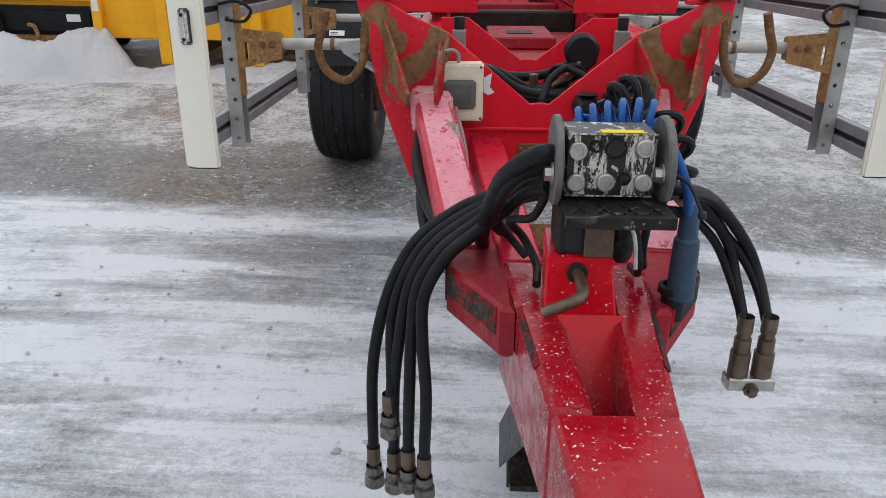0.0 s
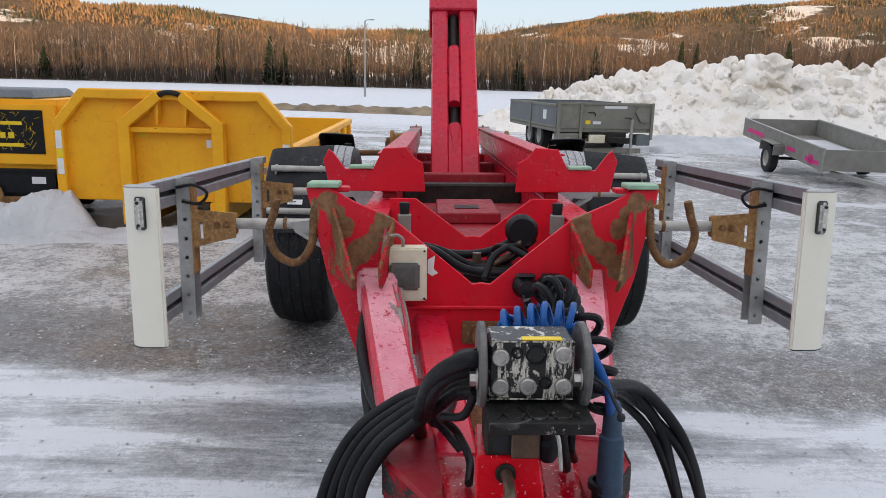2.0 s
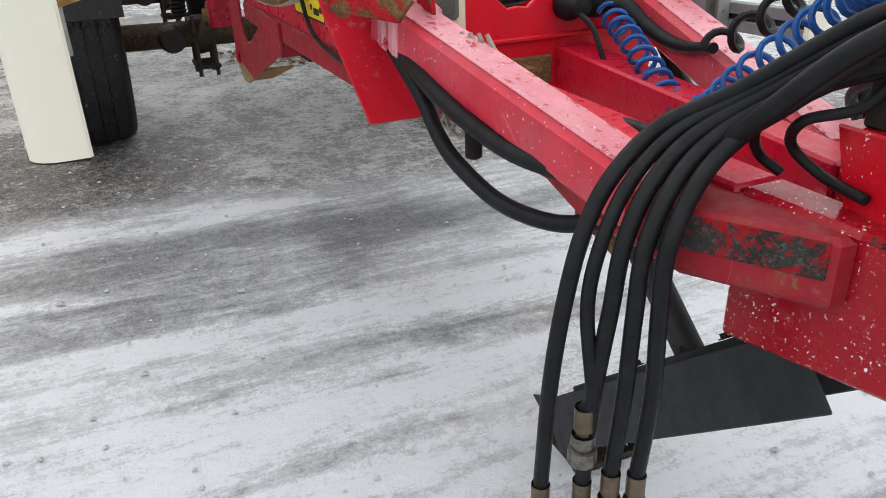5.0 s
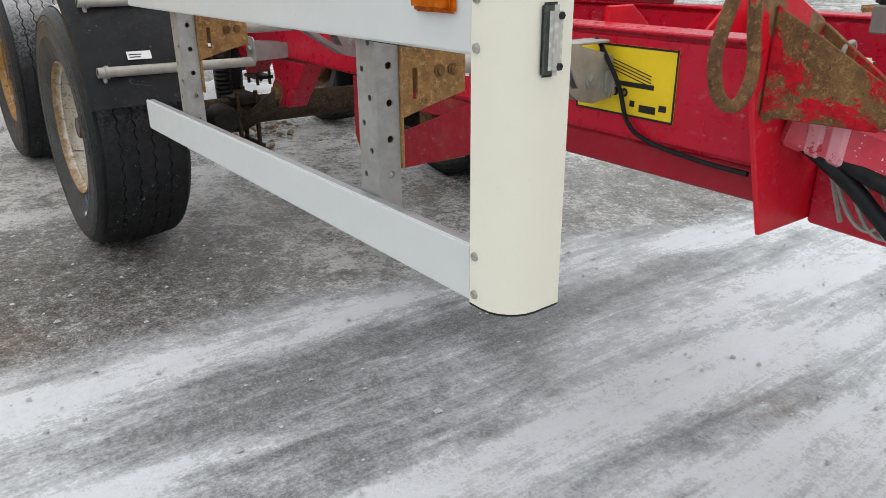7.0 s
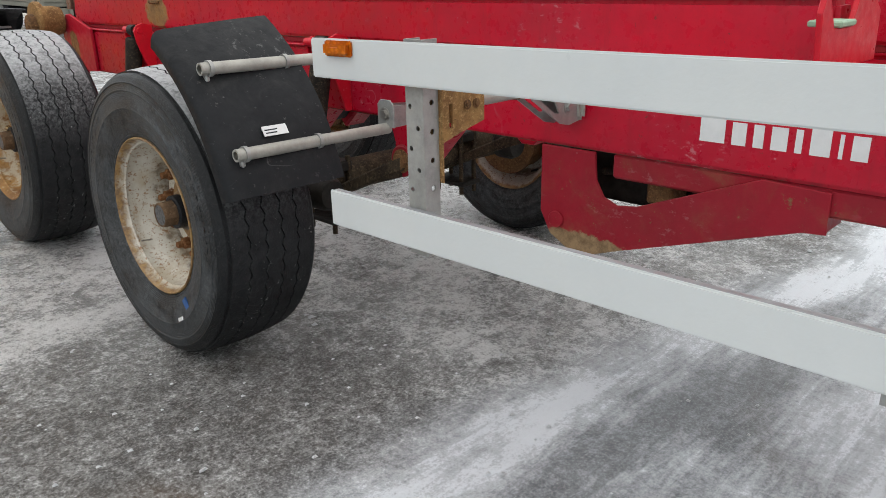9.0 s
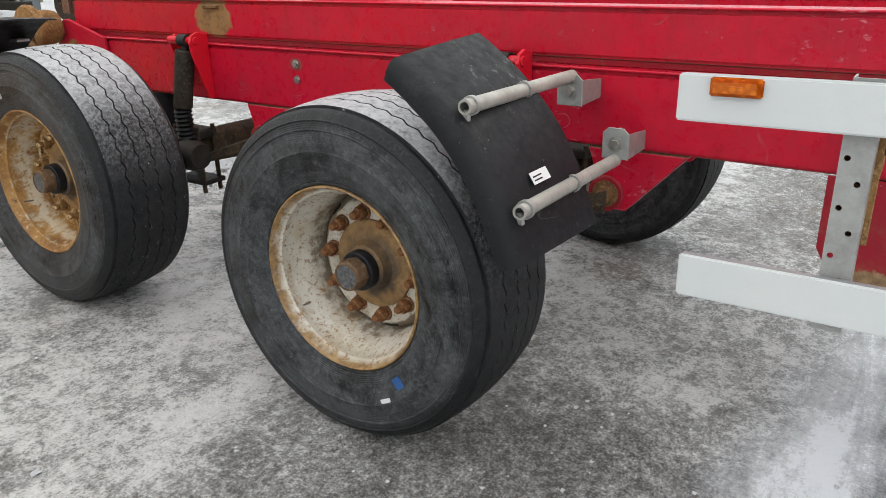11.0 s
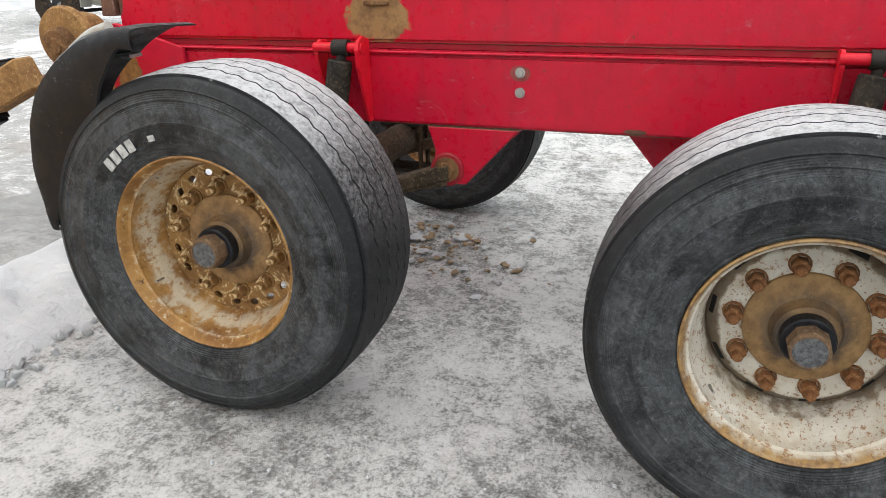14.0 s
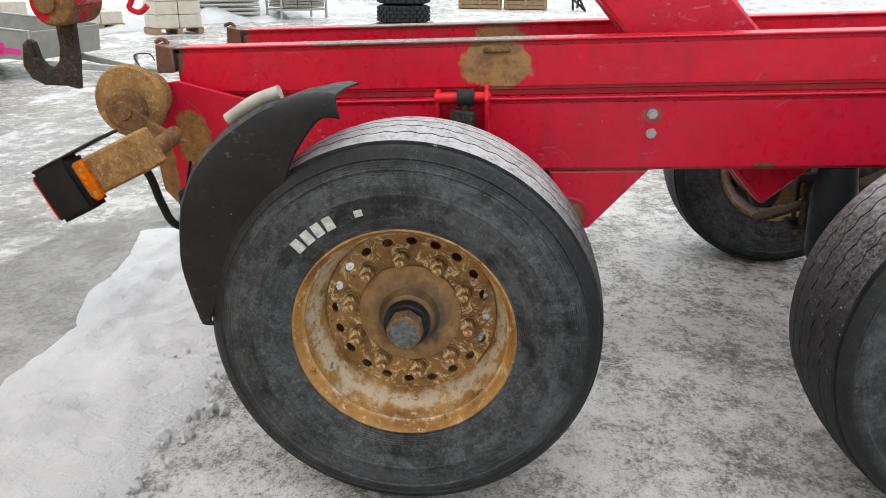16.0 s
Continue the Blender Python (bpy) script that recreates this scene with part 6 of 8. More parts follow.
def guard_side(s):
    def X(a, b):
        return sorted((s * a, s * b))
    # rounded corner post, a bent sheet with a rear return
    prof = [(1.066, 2.405), (1.066, 2.392)]
    prof += [(1.125 + 0.065 * math.sin(radians(a)), 2.455 - 0.065 * math.cos(radians(a))) for a in range(0, 91, 15)] + [(1.19, 2.488)]
    inner = [(x - 0.004 if i > 4 else x, y + 0.004 if i <= 6 else y) for i, (x, y) in enumerate(prof)]
    bm = bmesh.new()
    lo, hi = 0.705 + G, 1.262
    vs = [[bm.verts.new((s * x, y, z)) for x, y in prof + list(reversed([(x - 0.006, y + 0.006) for x, y in prof]))] for z in (lo, hi)]
    m = len(vs[0])
    for i in range(m):
        bm.faces.new((vs[0][i], vs[0][(i + 1) % m], vs[1][(i + 1) % m], vs[1][i]))
    bm.faces.new(vs[0])
    bm.faces.new(vs[1])
    cp = part("corner_post", finish(bm, 40), CREAM, T, "cream-white rounded corner post")
    for z in (lo, hi):
        part("end_cap", plate([(s * x, y) for x, y in prof + [(1.12, 2.483)]], 0.004, Matrix.Translation((0, 0, z if z > 1 else z - 0.004))), GALV if z > 1 else PLASTIC, cp)
    for z in (1.240, 1.166, 0.816, 0.744):
        part("screw", lathe([(0, 0.0085), (0.004, 0.0075), (0.005, 0.003), (0.003, 0.002), (0.003, 0.0)], 12, "x", Matrix.Translation((s * 1.19, 2.474, z)) @ Matrix.Scale(s, 4, (1, 0, 0))), STEEL, cp)
    frame_ = part("reflector_frame", box(*X(1.100, 1.136), 2.384, 2.3925, 1.125, 1.235, 0.006, 2), GREY_DARK, cp, "front reflector")
    part("reflector_lens", box(*X(1.104, 1.132), 2.366, 2.3838, 1.128, 1.232, 0.009, 2), LENS, frame_)
    for z in (1.143, 1.217):
        part("reflector_bolt", bolt((s * 1.118, 2.3655, z), (0, -1, 0), 0.006, 0.003, False), DARK, frame_)
    # the two rails: smooth outside, channelled inside
    for z0, z1, y1 in ((1.122 + G, 1.229 + G, 4.42), (0.693 + G, 0.800 + G, 4.382)):
        r = part("guard_rail", rising(box(*X(1.178, 1.187), 2.489, y1, z0, z1, 0.004, 2)), WHITE, T, "white enamelled guard rail")
        h = (z1 - z0)
        for k0, k1 in ((0.0, 0.42), (0.58, 1.0)):
            part("inner_channel", rising(box(*X(1.156, 1.1775), 2.485, y1 - 0.004, z0 + h * k0 + 0.002, z0 + h * k1 - 0.002, 0.003)), ALU, r, "grey channelled back of the rail")
        part("channel_floor", rising(box(*X(1.170, 1.1776), 2.485, y1 - 0.004, z0 + h * 0.42, z0 + h * 0.58, 0.0)), DARK, r)
        if z0 > 1:
            for y in ((4.237, 2.527) if s < 0 else (4.237,)):
                lm = part("marker_lamp", rising(box(*X(1.1872, 1.194), y, y + 0.112, 1.202, 1.244, 0.012, 2)), AMBER, r, "amber side marker lamp")
                part("lamp_lens", rising(box(*X(1.194, 1.207), y + 0.004, y + 0.108, 1.205, 1.241, 0.010, 2)), AMBER, lm)
                part("lamp_slot", rising(box(*X(1.207, 1.2085), y + 0.040, y + 0.072, 1.218, 1.228, 0.003)), AMBER, lm)
    part("rail_scratch", box(*X(1.1872, 1.1878), 2.66, 2.80, 1.150, 1.1516, 0.0), DARK, T)
    # drilled struts with rusty hinge brackets
    for y, yw in ((2.872, 0.074), (4.045, 0.064)):
        holes = [ring(0.0 + (0.017 if i % 2 else -0.010), 0.70 + 0.055 * i, 0.007, 8) for i in range(10)]
        web = plate([(-yw / 2, 0.665 + G), (yw / 2, 0.665 + G), (yw / 2, 1.232 + G), (-yw / 2, 1.232 + G)], 0.004, Matrix.Translation((0, y, 0)) @ along(s * 1.152 - 0.002), holes=holes)
        fl = plate([(1.10, 0.665 + G), (1.15, 0.665 + G), (1.15, 1.232 + G), (1.10, 1.232 + G)], 0.004, across(y - yw / 2), holes=[ring(1.124, 0.72 + 0.075 * i, 0.008, 8) for i in range(7)])
        if s < 0:
            fl.transform(Matrix.Scale(-1, 4, (1, 0, 0)))
        fb = box(*X(1.10, 1.15), y + yw / 2 - 0.004, y + yw / 2, 0.665 + G, 1.232 + G, 0.0)
        sp = part("guard_strut", finish(joined(web, fl, fb)), GALV, T, "galvanised strut drilled with holes")
        br = plate([(0.93, 1.025), (1.02, 1.005), (1.095, 0.985), (1.095, 1.135), (0.93, 1.12)], 0.008, across(y - 0.040), holes=[[(1.055, 1.02), (1.068, 1.02), (1.068, 1.085), (1.055, 1.085)]])
        if s < 0:
            br.transform(Matrix.Scale(-1, 4, (1, 0, 0)))
        bk = part("hinge_bracket", finish(br), OCHRE, sp, "rusty hinge bracket")
        part("bracket_spine", box(*X(1.0935, 1.0995), y - 0.045, y + 0.03, 0.88, 1.225, 0.002), OCHRE, sp)
        part("bracket_box", box(*X(0.935, 1.05), y - 0.030, y + 0.03, 1.03, 1.115, 0.006), OCHRE, sp)
        for x in (0.965, 1.0):
            part("bolt", bolt((s * x, y - 0.041, 1.075), (0, -1, 0), 0.009, 0.008), RUSTY, sp)
        tb = part("cross_tube", rod((s * 0.95, y, 1.075), (s * 0.56, y, 1.075), 0.021, 16), GALV_WARM, T, "galvanised cross tube")
        part("tube_clip", lathe([(s * 0.735, 0.024), (s * 0.75, 0.024)], 16, "x", Matrix.Translation((0, y, 1.075))), RUSTY, tb)
        yoke = [(0.445, 1.06), (0.445, 0.955), (0.51, 0.945), (0.555, 0.955), (0.70, 1.045), (0.72, 1.085), (0.60, 1.10)]
        yk = plate(yoke, 0.006, across(y - 0.03), holes=[[(0.565, 0.99), (0.585, 0.99), (0.67, 1.045), (0.60, 1.05)]])
        yk2 = plate(yoke, 0.006, across(y + 0.03), holes=[[(0.565, 0.99), (0.585, 0.99), (0.67, 1.045), (0.60, 1.05)]])
        if s < 0:
            yk.transform(Matrix.Scale(-1, 4, (1, 0, 0)))
            yk2.transform(Matrix.Scale(-1, 4, (1, 0, 0)))
        ys = part("tube_yoke", finish(joined(yk, yk2, box(*X(0.46, 0.60), y - 0.029, y + 0.034, 1.092, 1.099, 0.002))), GALV, T, "galvanised folded yoke")
        part("bolt", bolt((s * 0.52, y - 0.031, 1.005), (0, -1, 0), 0.015, 0.012), GALV, ys)
        part("rubber_block", box(*X(0.441, 0.47), y - 0.05, y + 0.06, 0.955, 1.035, 0.012, 2), GALV_WARM, ys)
    part("strap_loop", pipe([(s * 1.15, 2.83, 1.22), (s * 1.08, 2.82, 1.23), (s * 1.03, 2.82, 1.20), (s * 1.06, 2.82, 1.16), (s * 1.13, 2.83, 1.165)], 0.006, 6, 7), HOSE, T, "black rubber tie")


guard_side(-1)
guard_side(1)


# --- wheels
def tread_ribs():
    """Five zigzag ribs standing proud of the casing."""
    bm = bmesh.new()
    seg = 232
    edges = [-0.172, -0.102, -0.034, 0.034, 0.102, 0.172]
    for k in range(5):
        rows = []
        for i in range(seg):
            a = 2 * math.pi * i / seg
            z = 0.0060 * (abs(i % 4 - 2) - 1) * (1 if k % 2 else -1)
            lo = edges[k] + 0.0024 + (z if k else 0)
            hi = edges[k + 1] - 0.0024 + (-z if k < 4 else 0)
            row = []
            for x, r in ((lo, 0.5630), (lo + 0.001, 0.5710), (hi - 0.001, 0.5710), (hi, 0.5630)):
                crown = 0.014 * (x / 0.172) ** 2
                row.append(bm.verts.new((x, (r - crown) * math.cos(a), (r - crown) * math.sin(a))))
            rows.append(row)
        for i in range(seg):
            p, q = rows[i], rows[(i + 1) % seg]
            for j in range(3):
                bm.faces.new((p[j], p[j + 1], q[j + 1], q[j]))
    return finish(bm, 30)


def casing():
    pr = [(-0.150, 0.305), (-0.168, 0.310), (-0.179, 0.3135), (-0.184, 0.3185), (-0.1855, 0.322), (-0.1845, 0.326), (-0.198, 0.350), (-0.208, 0.385), (-0.2130, 0.420), (-0.2150, 0.424), (-0.2135, 0.428),
          (-0.2120, 0.462), (-0.2095, 0.486), (-0.2120, 0.490), (-0.2095, 0.495), (-0.2045, 0.515), (-0.2065, 0.519), (-0.2025, 0.524), (-0.1945, 0.540), (-0.183, 0.5495), (-0.170, 0.5495)]
    mid = [(x, 0.5630 - 0.014 * (x / 0.172) ** 2) for x in (-0.1, -0.05, 0, 0.05, 0.1)]
    return lathe(pr + mid + [(-x, r) for x, r in reversed(pr)], 96)


def sidewall_marks(words):
    """Raised, unreadable sidewall lettering as small blocks round the tyre."""
    bm = bmesh.new()
    rnd = random.Random(21)
    for start, count, r, tall in words:
        for i in range(count):
            a = radians(start + i * 4.6)
            w = 0.021
            strokes = [(-w / 2, -w / 2 + 0.0045, -tall / 2, tall / 2)] + ([(w / 2 - 0.0045, w / 2, -tall / 2, tall / 2)] if rnd.random() < 0.7 else [])
            strokes += [(-w / 2, w / 2, h * tall - 0.002, h * tall + 0.002) for h in rnd.sample((-0.45, 0.0, 0.45), 2)]
            for y0, y1, z0, z1 in strokes:
                b = box(-0.2133, -0.2095, y0, y1, r + z0, r + z1, 0.0)
                b.transform(Matrix.Rotation(a, 4, "X"))
                me = bpy.data.meshes.new("tmp")
                b.to_mesh(me)
                bm.from_mesh(me)
                b.free()
                bpy.data.meshes.remove(me)
    return bm


def rim_disc(vents, oval, rv=0.200, ro=0.222):
    """Pierced wheel disc."""
    holes = []
    for i in range(vents):
        a = 2 * math.pi * (i + 0.5) / vents
        c, s = math.cos(a), math.sin(a)
        holes.append([(rv * c + u * oval * -s + v * 0.0122 * c, rv * s + u * oval * c + v * 0.0122 * s) for u, v in ring(0, 0, 1, 10)])
    return plate(ring(0, 0, ro, 60), 0.010, Matrix(((0, 0, 1, -0.034), (1, 0, 0, 0), (0, 1, 0, 0), (0, 0, 0, 1))), holes=holes)


def dished_disc():
    """Flat bolting face on a sloping skirt."""
    return lathe([(-0.034, 0.12), (-0.034, 0.213), (-0.0325, 0.218), (-0.0285, 0.2225), (-0.0060, 0.2440), (0.010, 0.2500)], 72)


def vent_slot():
    """A long slot in the sloping skirt."""
    b = box(-0.0085, 0.0085, -0.027, 0.027, -0.002, 0.002, 0.0018)
    b.transform(Matrix.Rotation(radians(-43.7), 4, "Y"))
    b.transform(Matrix.Translation((-0.0168, 0, 0.2336)))
    return b


MESHES = dict(
    casing=mesh_of("casing", casing(), SIDEWALL),
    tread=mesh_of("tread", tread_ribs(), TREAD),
    marks=mesh_of("marks", sidewall_marks(((40, 11, 0.450, 0.042), (205, 9, 0.450, 0.042), (285, 7, 0.450, 0.042))), SIDEWALL),
    drum=mesh_of("drum", lathe([(-0.018, 0.0), (-0.018, 0.17), (0.02, 0.195), (0.13, 0.20), (0.14, 0.215), (0.17, 0.215), (0.17, 0.06), (0.26, 0.055), (0.26, 0.0)], 36), RUSTY),
)


def barrel(mat, name, wide=1.0):
    neck = [(-0.085, 0.274), (-0.060, 0.264), (-0.030, 0.255), (0.030, 0.249), (0.060, 0.247), (0.085, 0.248)]
    return mesh_of(name, lathe([(h, r * wide) for h, r in ((-0.150, 0.286), (-0.166, 0.303), (-0.178, 0.313), (-0.185, 0.3125), (-0.188, 0.308), (-0.184, 0.304), (-0.172, 0.301), (-0.160, 0.294), (-0.145, 0.290), (-0.125, 0.2885), (-0.108, 0.286), *neck, (0.10, 0.256), (0.14, 0.280), (0.165, 0.290), (0.184, 0.312))], 72), mat)


RIMS = dict(white=(barrel(RIM_WHITE, "rim_a"), mesh_of("disc_a", dished_disc(), RIM_WHITE)), rust=(barrel(RIM_RUST, "rim_b", 1.025), mesh_of("disc_b", rim_disc(20, 0.0172, 0.229, 0.2585), DISC_RUST)))
HUB = mesh_of("hub", lathe([(-0.0345, 0.156), (-0.0440, 0.155), (-0.0490, 0.148), (-0.0520, 0.110), (-0.0580, 0.092), (-0.0700, 0.084), (-0.0900, 0.080), (-0.0960, 0.074), (-0.0960, 0.060)], 48), HUB_RUST)
COLLAR = mesh_of("collar", lathe([(-0.095, 0.068), (-0.128, 0.067), (-0.132, 0.062), (-0.132, 0.046)], 36), HUB_GREASE)
CAP = mesh_of("cap", joined(lathe([(-0.131, 0.0535), (-0.176, 0.0535), (-0.182, 0.049)], 8), lathe([(-0.182, 0.049), (-0.186, 0.047), (-0.186, 0.042), (-0.183, 0.041)], 24)), HUB_RING)
CAP_FACE = mesh_of("cap_face", lathe([(-0.1835, 0.0412), (-0.1845, 0.030), (-0.1845, 0.0)], 24), HUB_CAP)
STUD = mesh_of("stud", joined(lathe([(-0.0345, 0.029), (-0.0400, 0.029), (-0.0420, 0.0245)], 14), lathe([(-0.0410, 0.0240), (-0.0690, 0.0240), (-0.0740, 0.0195), (-0.0740, 0.012)], 6), lathe([(-0.0740, 0.0145), (-0.0950, 0.0135), (-0.0980, 0.010), (-0.0980, 0.0)], 12)), NUT_RUST)


SLOT = mesh_of("slot", vent_slot(), INK)
STUD_OCHRE = STUD.copy()
STUD_OCHRE.materials[0] = DISC_RUST


def wheel(x, y, style, turn, label):
    out = Matrix.Identity(4) if x < 0 else Matrix.Rotation(math.pi, 4, "Z")
    at = LEVEL @ Matrix.Translation((x, y, 0.5535)) @ out @ Matrix.Rotation(radians(turn), 4, "X")
    tyre = part("tyre", MESHES["casing"], None, T, label)
    tyre.matrix_basis = at
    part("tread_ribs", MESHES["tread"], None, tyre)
    tagged(part("sidewall_lettering", MESHES["marks"], None, tyre), kind="stuff")
    part("rim", RIMS[style][0], None, tyre, "white rim bleeding rust" if style == "white" else "rust-brown steel rim")
    out_by = Matrix.Translation((0.035 if style == "white" else 0.012, 0, 0))
    part("rim_disc", RIMS[style][1], None, tyre).matrix_basis = out_by
    for i in range(10 if style == "white" else 0):
        part("vent_slot", SLOT, None, tyre).matrix_basis = out_by @ Matrix.Rotation(2 * math.pi * (i + 0.5) / 10, 4, "X")
    part("brake_drum", MESHES["drum"], None, tyre).matrix_basis = out_by
    part("hub", HUB, None, tyre).matrix_basis = out_by
    part("hub_collar", COLLAR, None, tyre).matrix_basis = out_by
    part("hub_cap", CAP, None, tyre).matrix_basis = out_by
    part("cap_face", CAP_FACE, None, tyre).matrix_basis = out_by
    for i in range(10):
        st = part("wheel_nut", STUD if style == "white" else STUD_OCHRE, None, tyre)
        a = 2 * math.pi * i / 10
        st.matrix_basis = out_by @ Matrix.Translation((0, 0.180 * math.cos(a), 0.180 * math.sin(a)))
    part("valve", pipe([(-0.10, 0.20, -0.185), (-0.13, 0.195, -0.18), (-0.15, 0.19, -0.175)], 0.004, 4, 6), STEEL, tyre)
    return tyre


w1 = wheel(-1.092, 5.42, "white", 4, "worn wide black tyre with greyed sidewall")
w2 = wheel(-1.104, 7.16, "rust", 10, "worn wide black tyre with greyed sidewall")
w3 = wheel(1.092, 5.42, "white", 40, "worn wide black tyre with greyed sidewall")
w4 = wheel(1.104, 7.16, "rust", 70, "worn wide black tyre with greyed sidewall")


def on_tyre(owner, deg, r, w, h, name, mat, label, turn, x=-0.2135):
    """A small flat mark on a sidewall, placed by clock angle (0 top, positive to the front)."""
    a = radians(deg)
    b = box(x - 0.001, x + 0.003, -w / 2, w / 2, -h / 2, h / 2, 0.0)
    b.transform(Matrix.Rotation(radians(-turn), 4, "X") @ Matrix.Rotation(a, 4, "X") @ Matrix.Translation((0, 0, r)))
    return part(name, b, mat, owner, label)


on_tyre(w1, 137.4, 0.378, 0.034, 0.045, "blue_tag", BLUE_TAG, "small blue tyre tag", 4, -0.2085)
on_tyre(w1, 149.6, 0.413, 0.040, 0.014, "white_scrap", LABEL, "scrap of white label", 4, -0.2145)
for i in range(4):
    on_tyre(w2, -(46 - 5.4 * i), 0.388, 0.026, 0.038, "sidewall_print", CHALK, "worn white sidewall print", 10, -0.2105)
on_tyre(w2, -17, 0.385, 0.022, 0.018, "sidewall_print", CHALK, "worn white sidewall print", 10, -0.2105)


# --- axles, trailing arms, shock absorbers
for y, pv in ((5.40, 4.85), (7.16, 6.62)):
    c = inside(0, y, 0.5535)
    part("axle", rod(inside(-0.92, y, 0.5535), inside(0.92, y, 0.5535), 0.075, 16), AXLE_RUST, T, "dirty rust-brown axle")
    for s in (-1, 1):
        x = s * 0.43
        hang = part("hanger_bracket", plate([(pv - 0.26, 0.854), (pv - 0.05, 0.63), (pv + 0.02, 0.63), (pv + 0.08, 0.68), (pv + 0.07, 0.76), (pv + 0.10, 0.854)], 0.104, along(s * 0.386 - 0.052), w=0.006), RED, T, "red trailing-arm hanger")
        part("pivot_boss", lathe([(0.051, 0.0), (0.051, 0.066), (0.060, 0.066), (0.064, 0.060), (0.064, 0.0)], 26, "x", Matrix.Translation((s * 0.386, pv + 0.02, 0.69)) @ Matrix.Scale(s, 4, (1, 0, 0))), RED_DIRTY, hang)
        part("pivot_pin", bolt((s * 0.4505, pv + 0.02, 0.69), (s, 0, 0), 0.034, 0.022), RUSTY, hang)
        arm = part("trailing_arm", solid([(x - 0.045, pv, 0.655), (x - 0.045, y + 0.06, c.z - 0.12), (x + 0.045, y + 0.06, c.z - 0.12), (x + 0.045, pv, 0.655), (x - 0.045, pv, 0.72), (x - 0.045, y + 0.06, c.z - 0.078), (x + 0.045, y + 0.06, c.z - 0.078), (x + 0.045, pv, 0.72)], 0.008), AXLE_RUST, T, "rusty trailing arm")
        part("spring_leaf", beam((x, pv + 0.02, 0.64), (x, y + 0.28, c.z - 0.15), 0.08, 0.022, 0.004), AXLE_RUST, arm)
        part("axle_seat", box(x - 0.07, x + 0.07, y - 0.10, y + 0.12, c.z + 0.05, c.z + 0.10, 0.008), BLACKEN, arm)
        part("clamp_plate", box(x - 0.07, x + 0.07, y - 0.12, y + 0.12, c.z - 0.185, c.z - 0.16, 0.005), BLACKEN, arm)
        for k in (-0.09, 0.08):
            part("u_bolt", rod((x - 0.05, y + k, c.z - 0.23), (x - 0.05, y + k, c.z + 0.12), 0.012, 10), AXLE_RUST, arm)
            part("u_bolt", rod((x + 0.05, y + k, c.z - 0.23), (x + 0.05, y + k, c.z + 0.12), 0.012, 10), AXLE_RUST, arm)
        part("air_bag", lathe([(c.z - 0.06, 0.05), (c.z, 0.075), (0.74, 0.08), (0.80, 0.07), (0.853, 0.065)], 22, "z", Matrix.Translation((s * 0.38, y + 0.27, 0)), True), PLASTIC, T, "black air spring")
        part("brake_pot", lathe([(0.0, 0.0), (0.0, 0.06), (0.03, 0.075), (0.11, 0.075), (0.14, 0.05), (0.14, 0.0)], 18, "y", Matrix.Translation((s * 0.62, y - 0.28, c.z + 0.02))), BLACKEN, T, "dirty brake pot")
        # shock absorber in its two-cheek bracket
        sy = y - 0.145
        sx = s * 0.515
        for e in (-0.072, 0.072):
            part("shock_cheek", plate([(0.0, 1.165), (0.05, 1.17), (0.085, 1.15), (0.085, 1.12), (0.012, 0.90), (0.0, 0.90)] if e > 0 else [(0.0, 1.17), (0.055, 1.185), (0.092, 1.172), (0.108, 1.14), (0.10, 1.08), (0.03, 0.865), (0.0, 0.865)], 0.014, Matrix(((s, 0, 0, s * 0.441), (0, 0, 1, sy + e - 0.006 + (0.03 if e > 0 else 0)), (0, 1, 0, 0), (0, 0, 0, 1))), w=0.002), RED_NEW, T, "bright red shock bracket cheek")
        part("shock_pin", rod((sx, sy - 0.084, 1.145), (sx, sy + 0.114, 1.145), 0.019, 14, 0.003), RED_NEW, T)
        sh = part("shock_absorber", rod((sx, sy + 0.01, 1.10), (sx + s * 0.03, sy + 0.05, 0.82), 0.046, 18, 0.006), CAST, T, "black telescopic shock absorber flecked with rust")
        part("shock_eye", lathe([(sy - 0.028, 0.014), (sy - 0.028, 0.03), (sy + 0.032, 0.03), (sy + 0.032, 0.014)], 18, "y", Matrix.Translation((sx, 0, 1.145))), BLACKEN, sh)
        part("shock_neck", rod((sx, sy, 1.135), (sx, sy + 0.01, 1.09), 0.018, 12), BLACKEN, sh)
        ribs = []
        for k in range(9):
            z = 0.825 - 0.022 * k
            ribs += [(z, 0.046), (z - 0.011, 0.038)]
        part("dust_boot", lathe(ribs, 18, "z", Matrix.Translation((sx + s * 0.03, sy + 0.055, 0))), HOSE, sh)


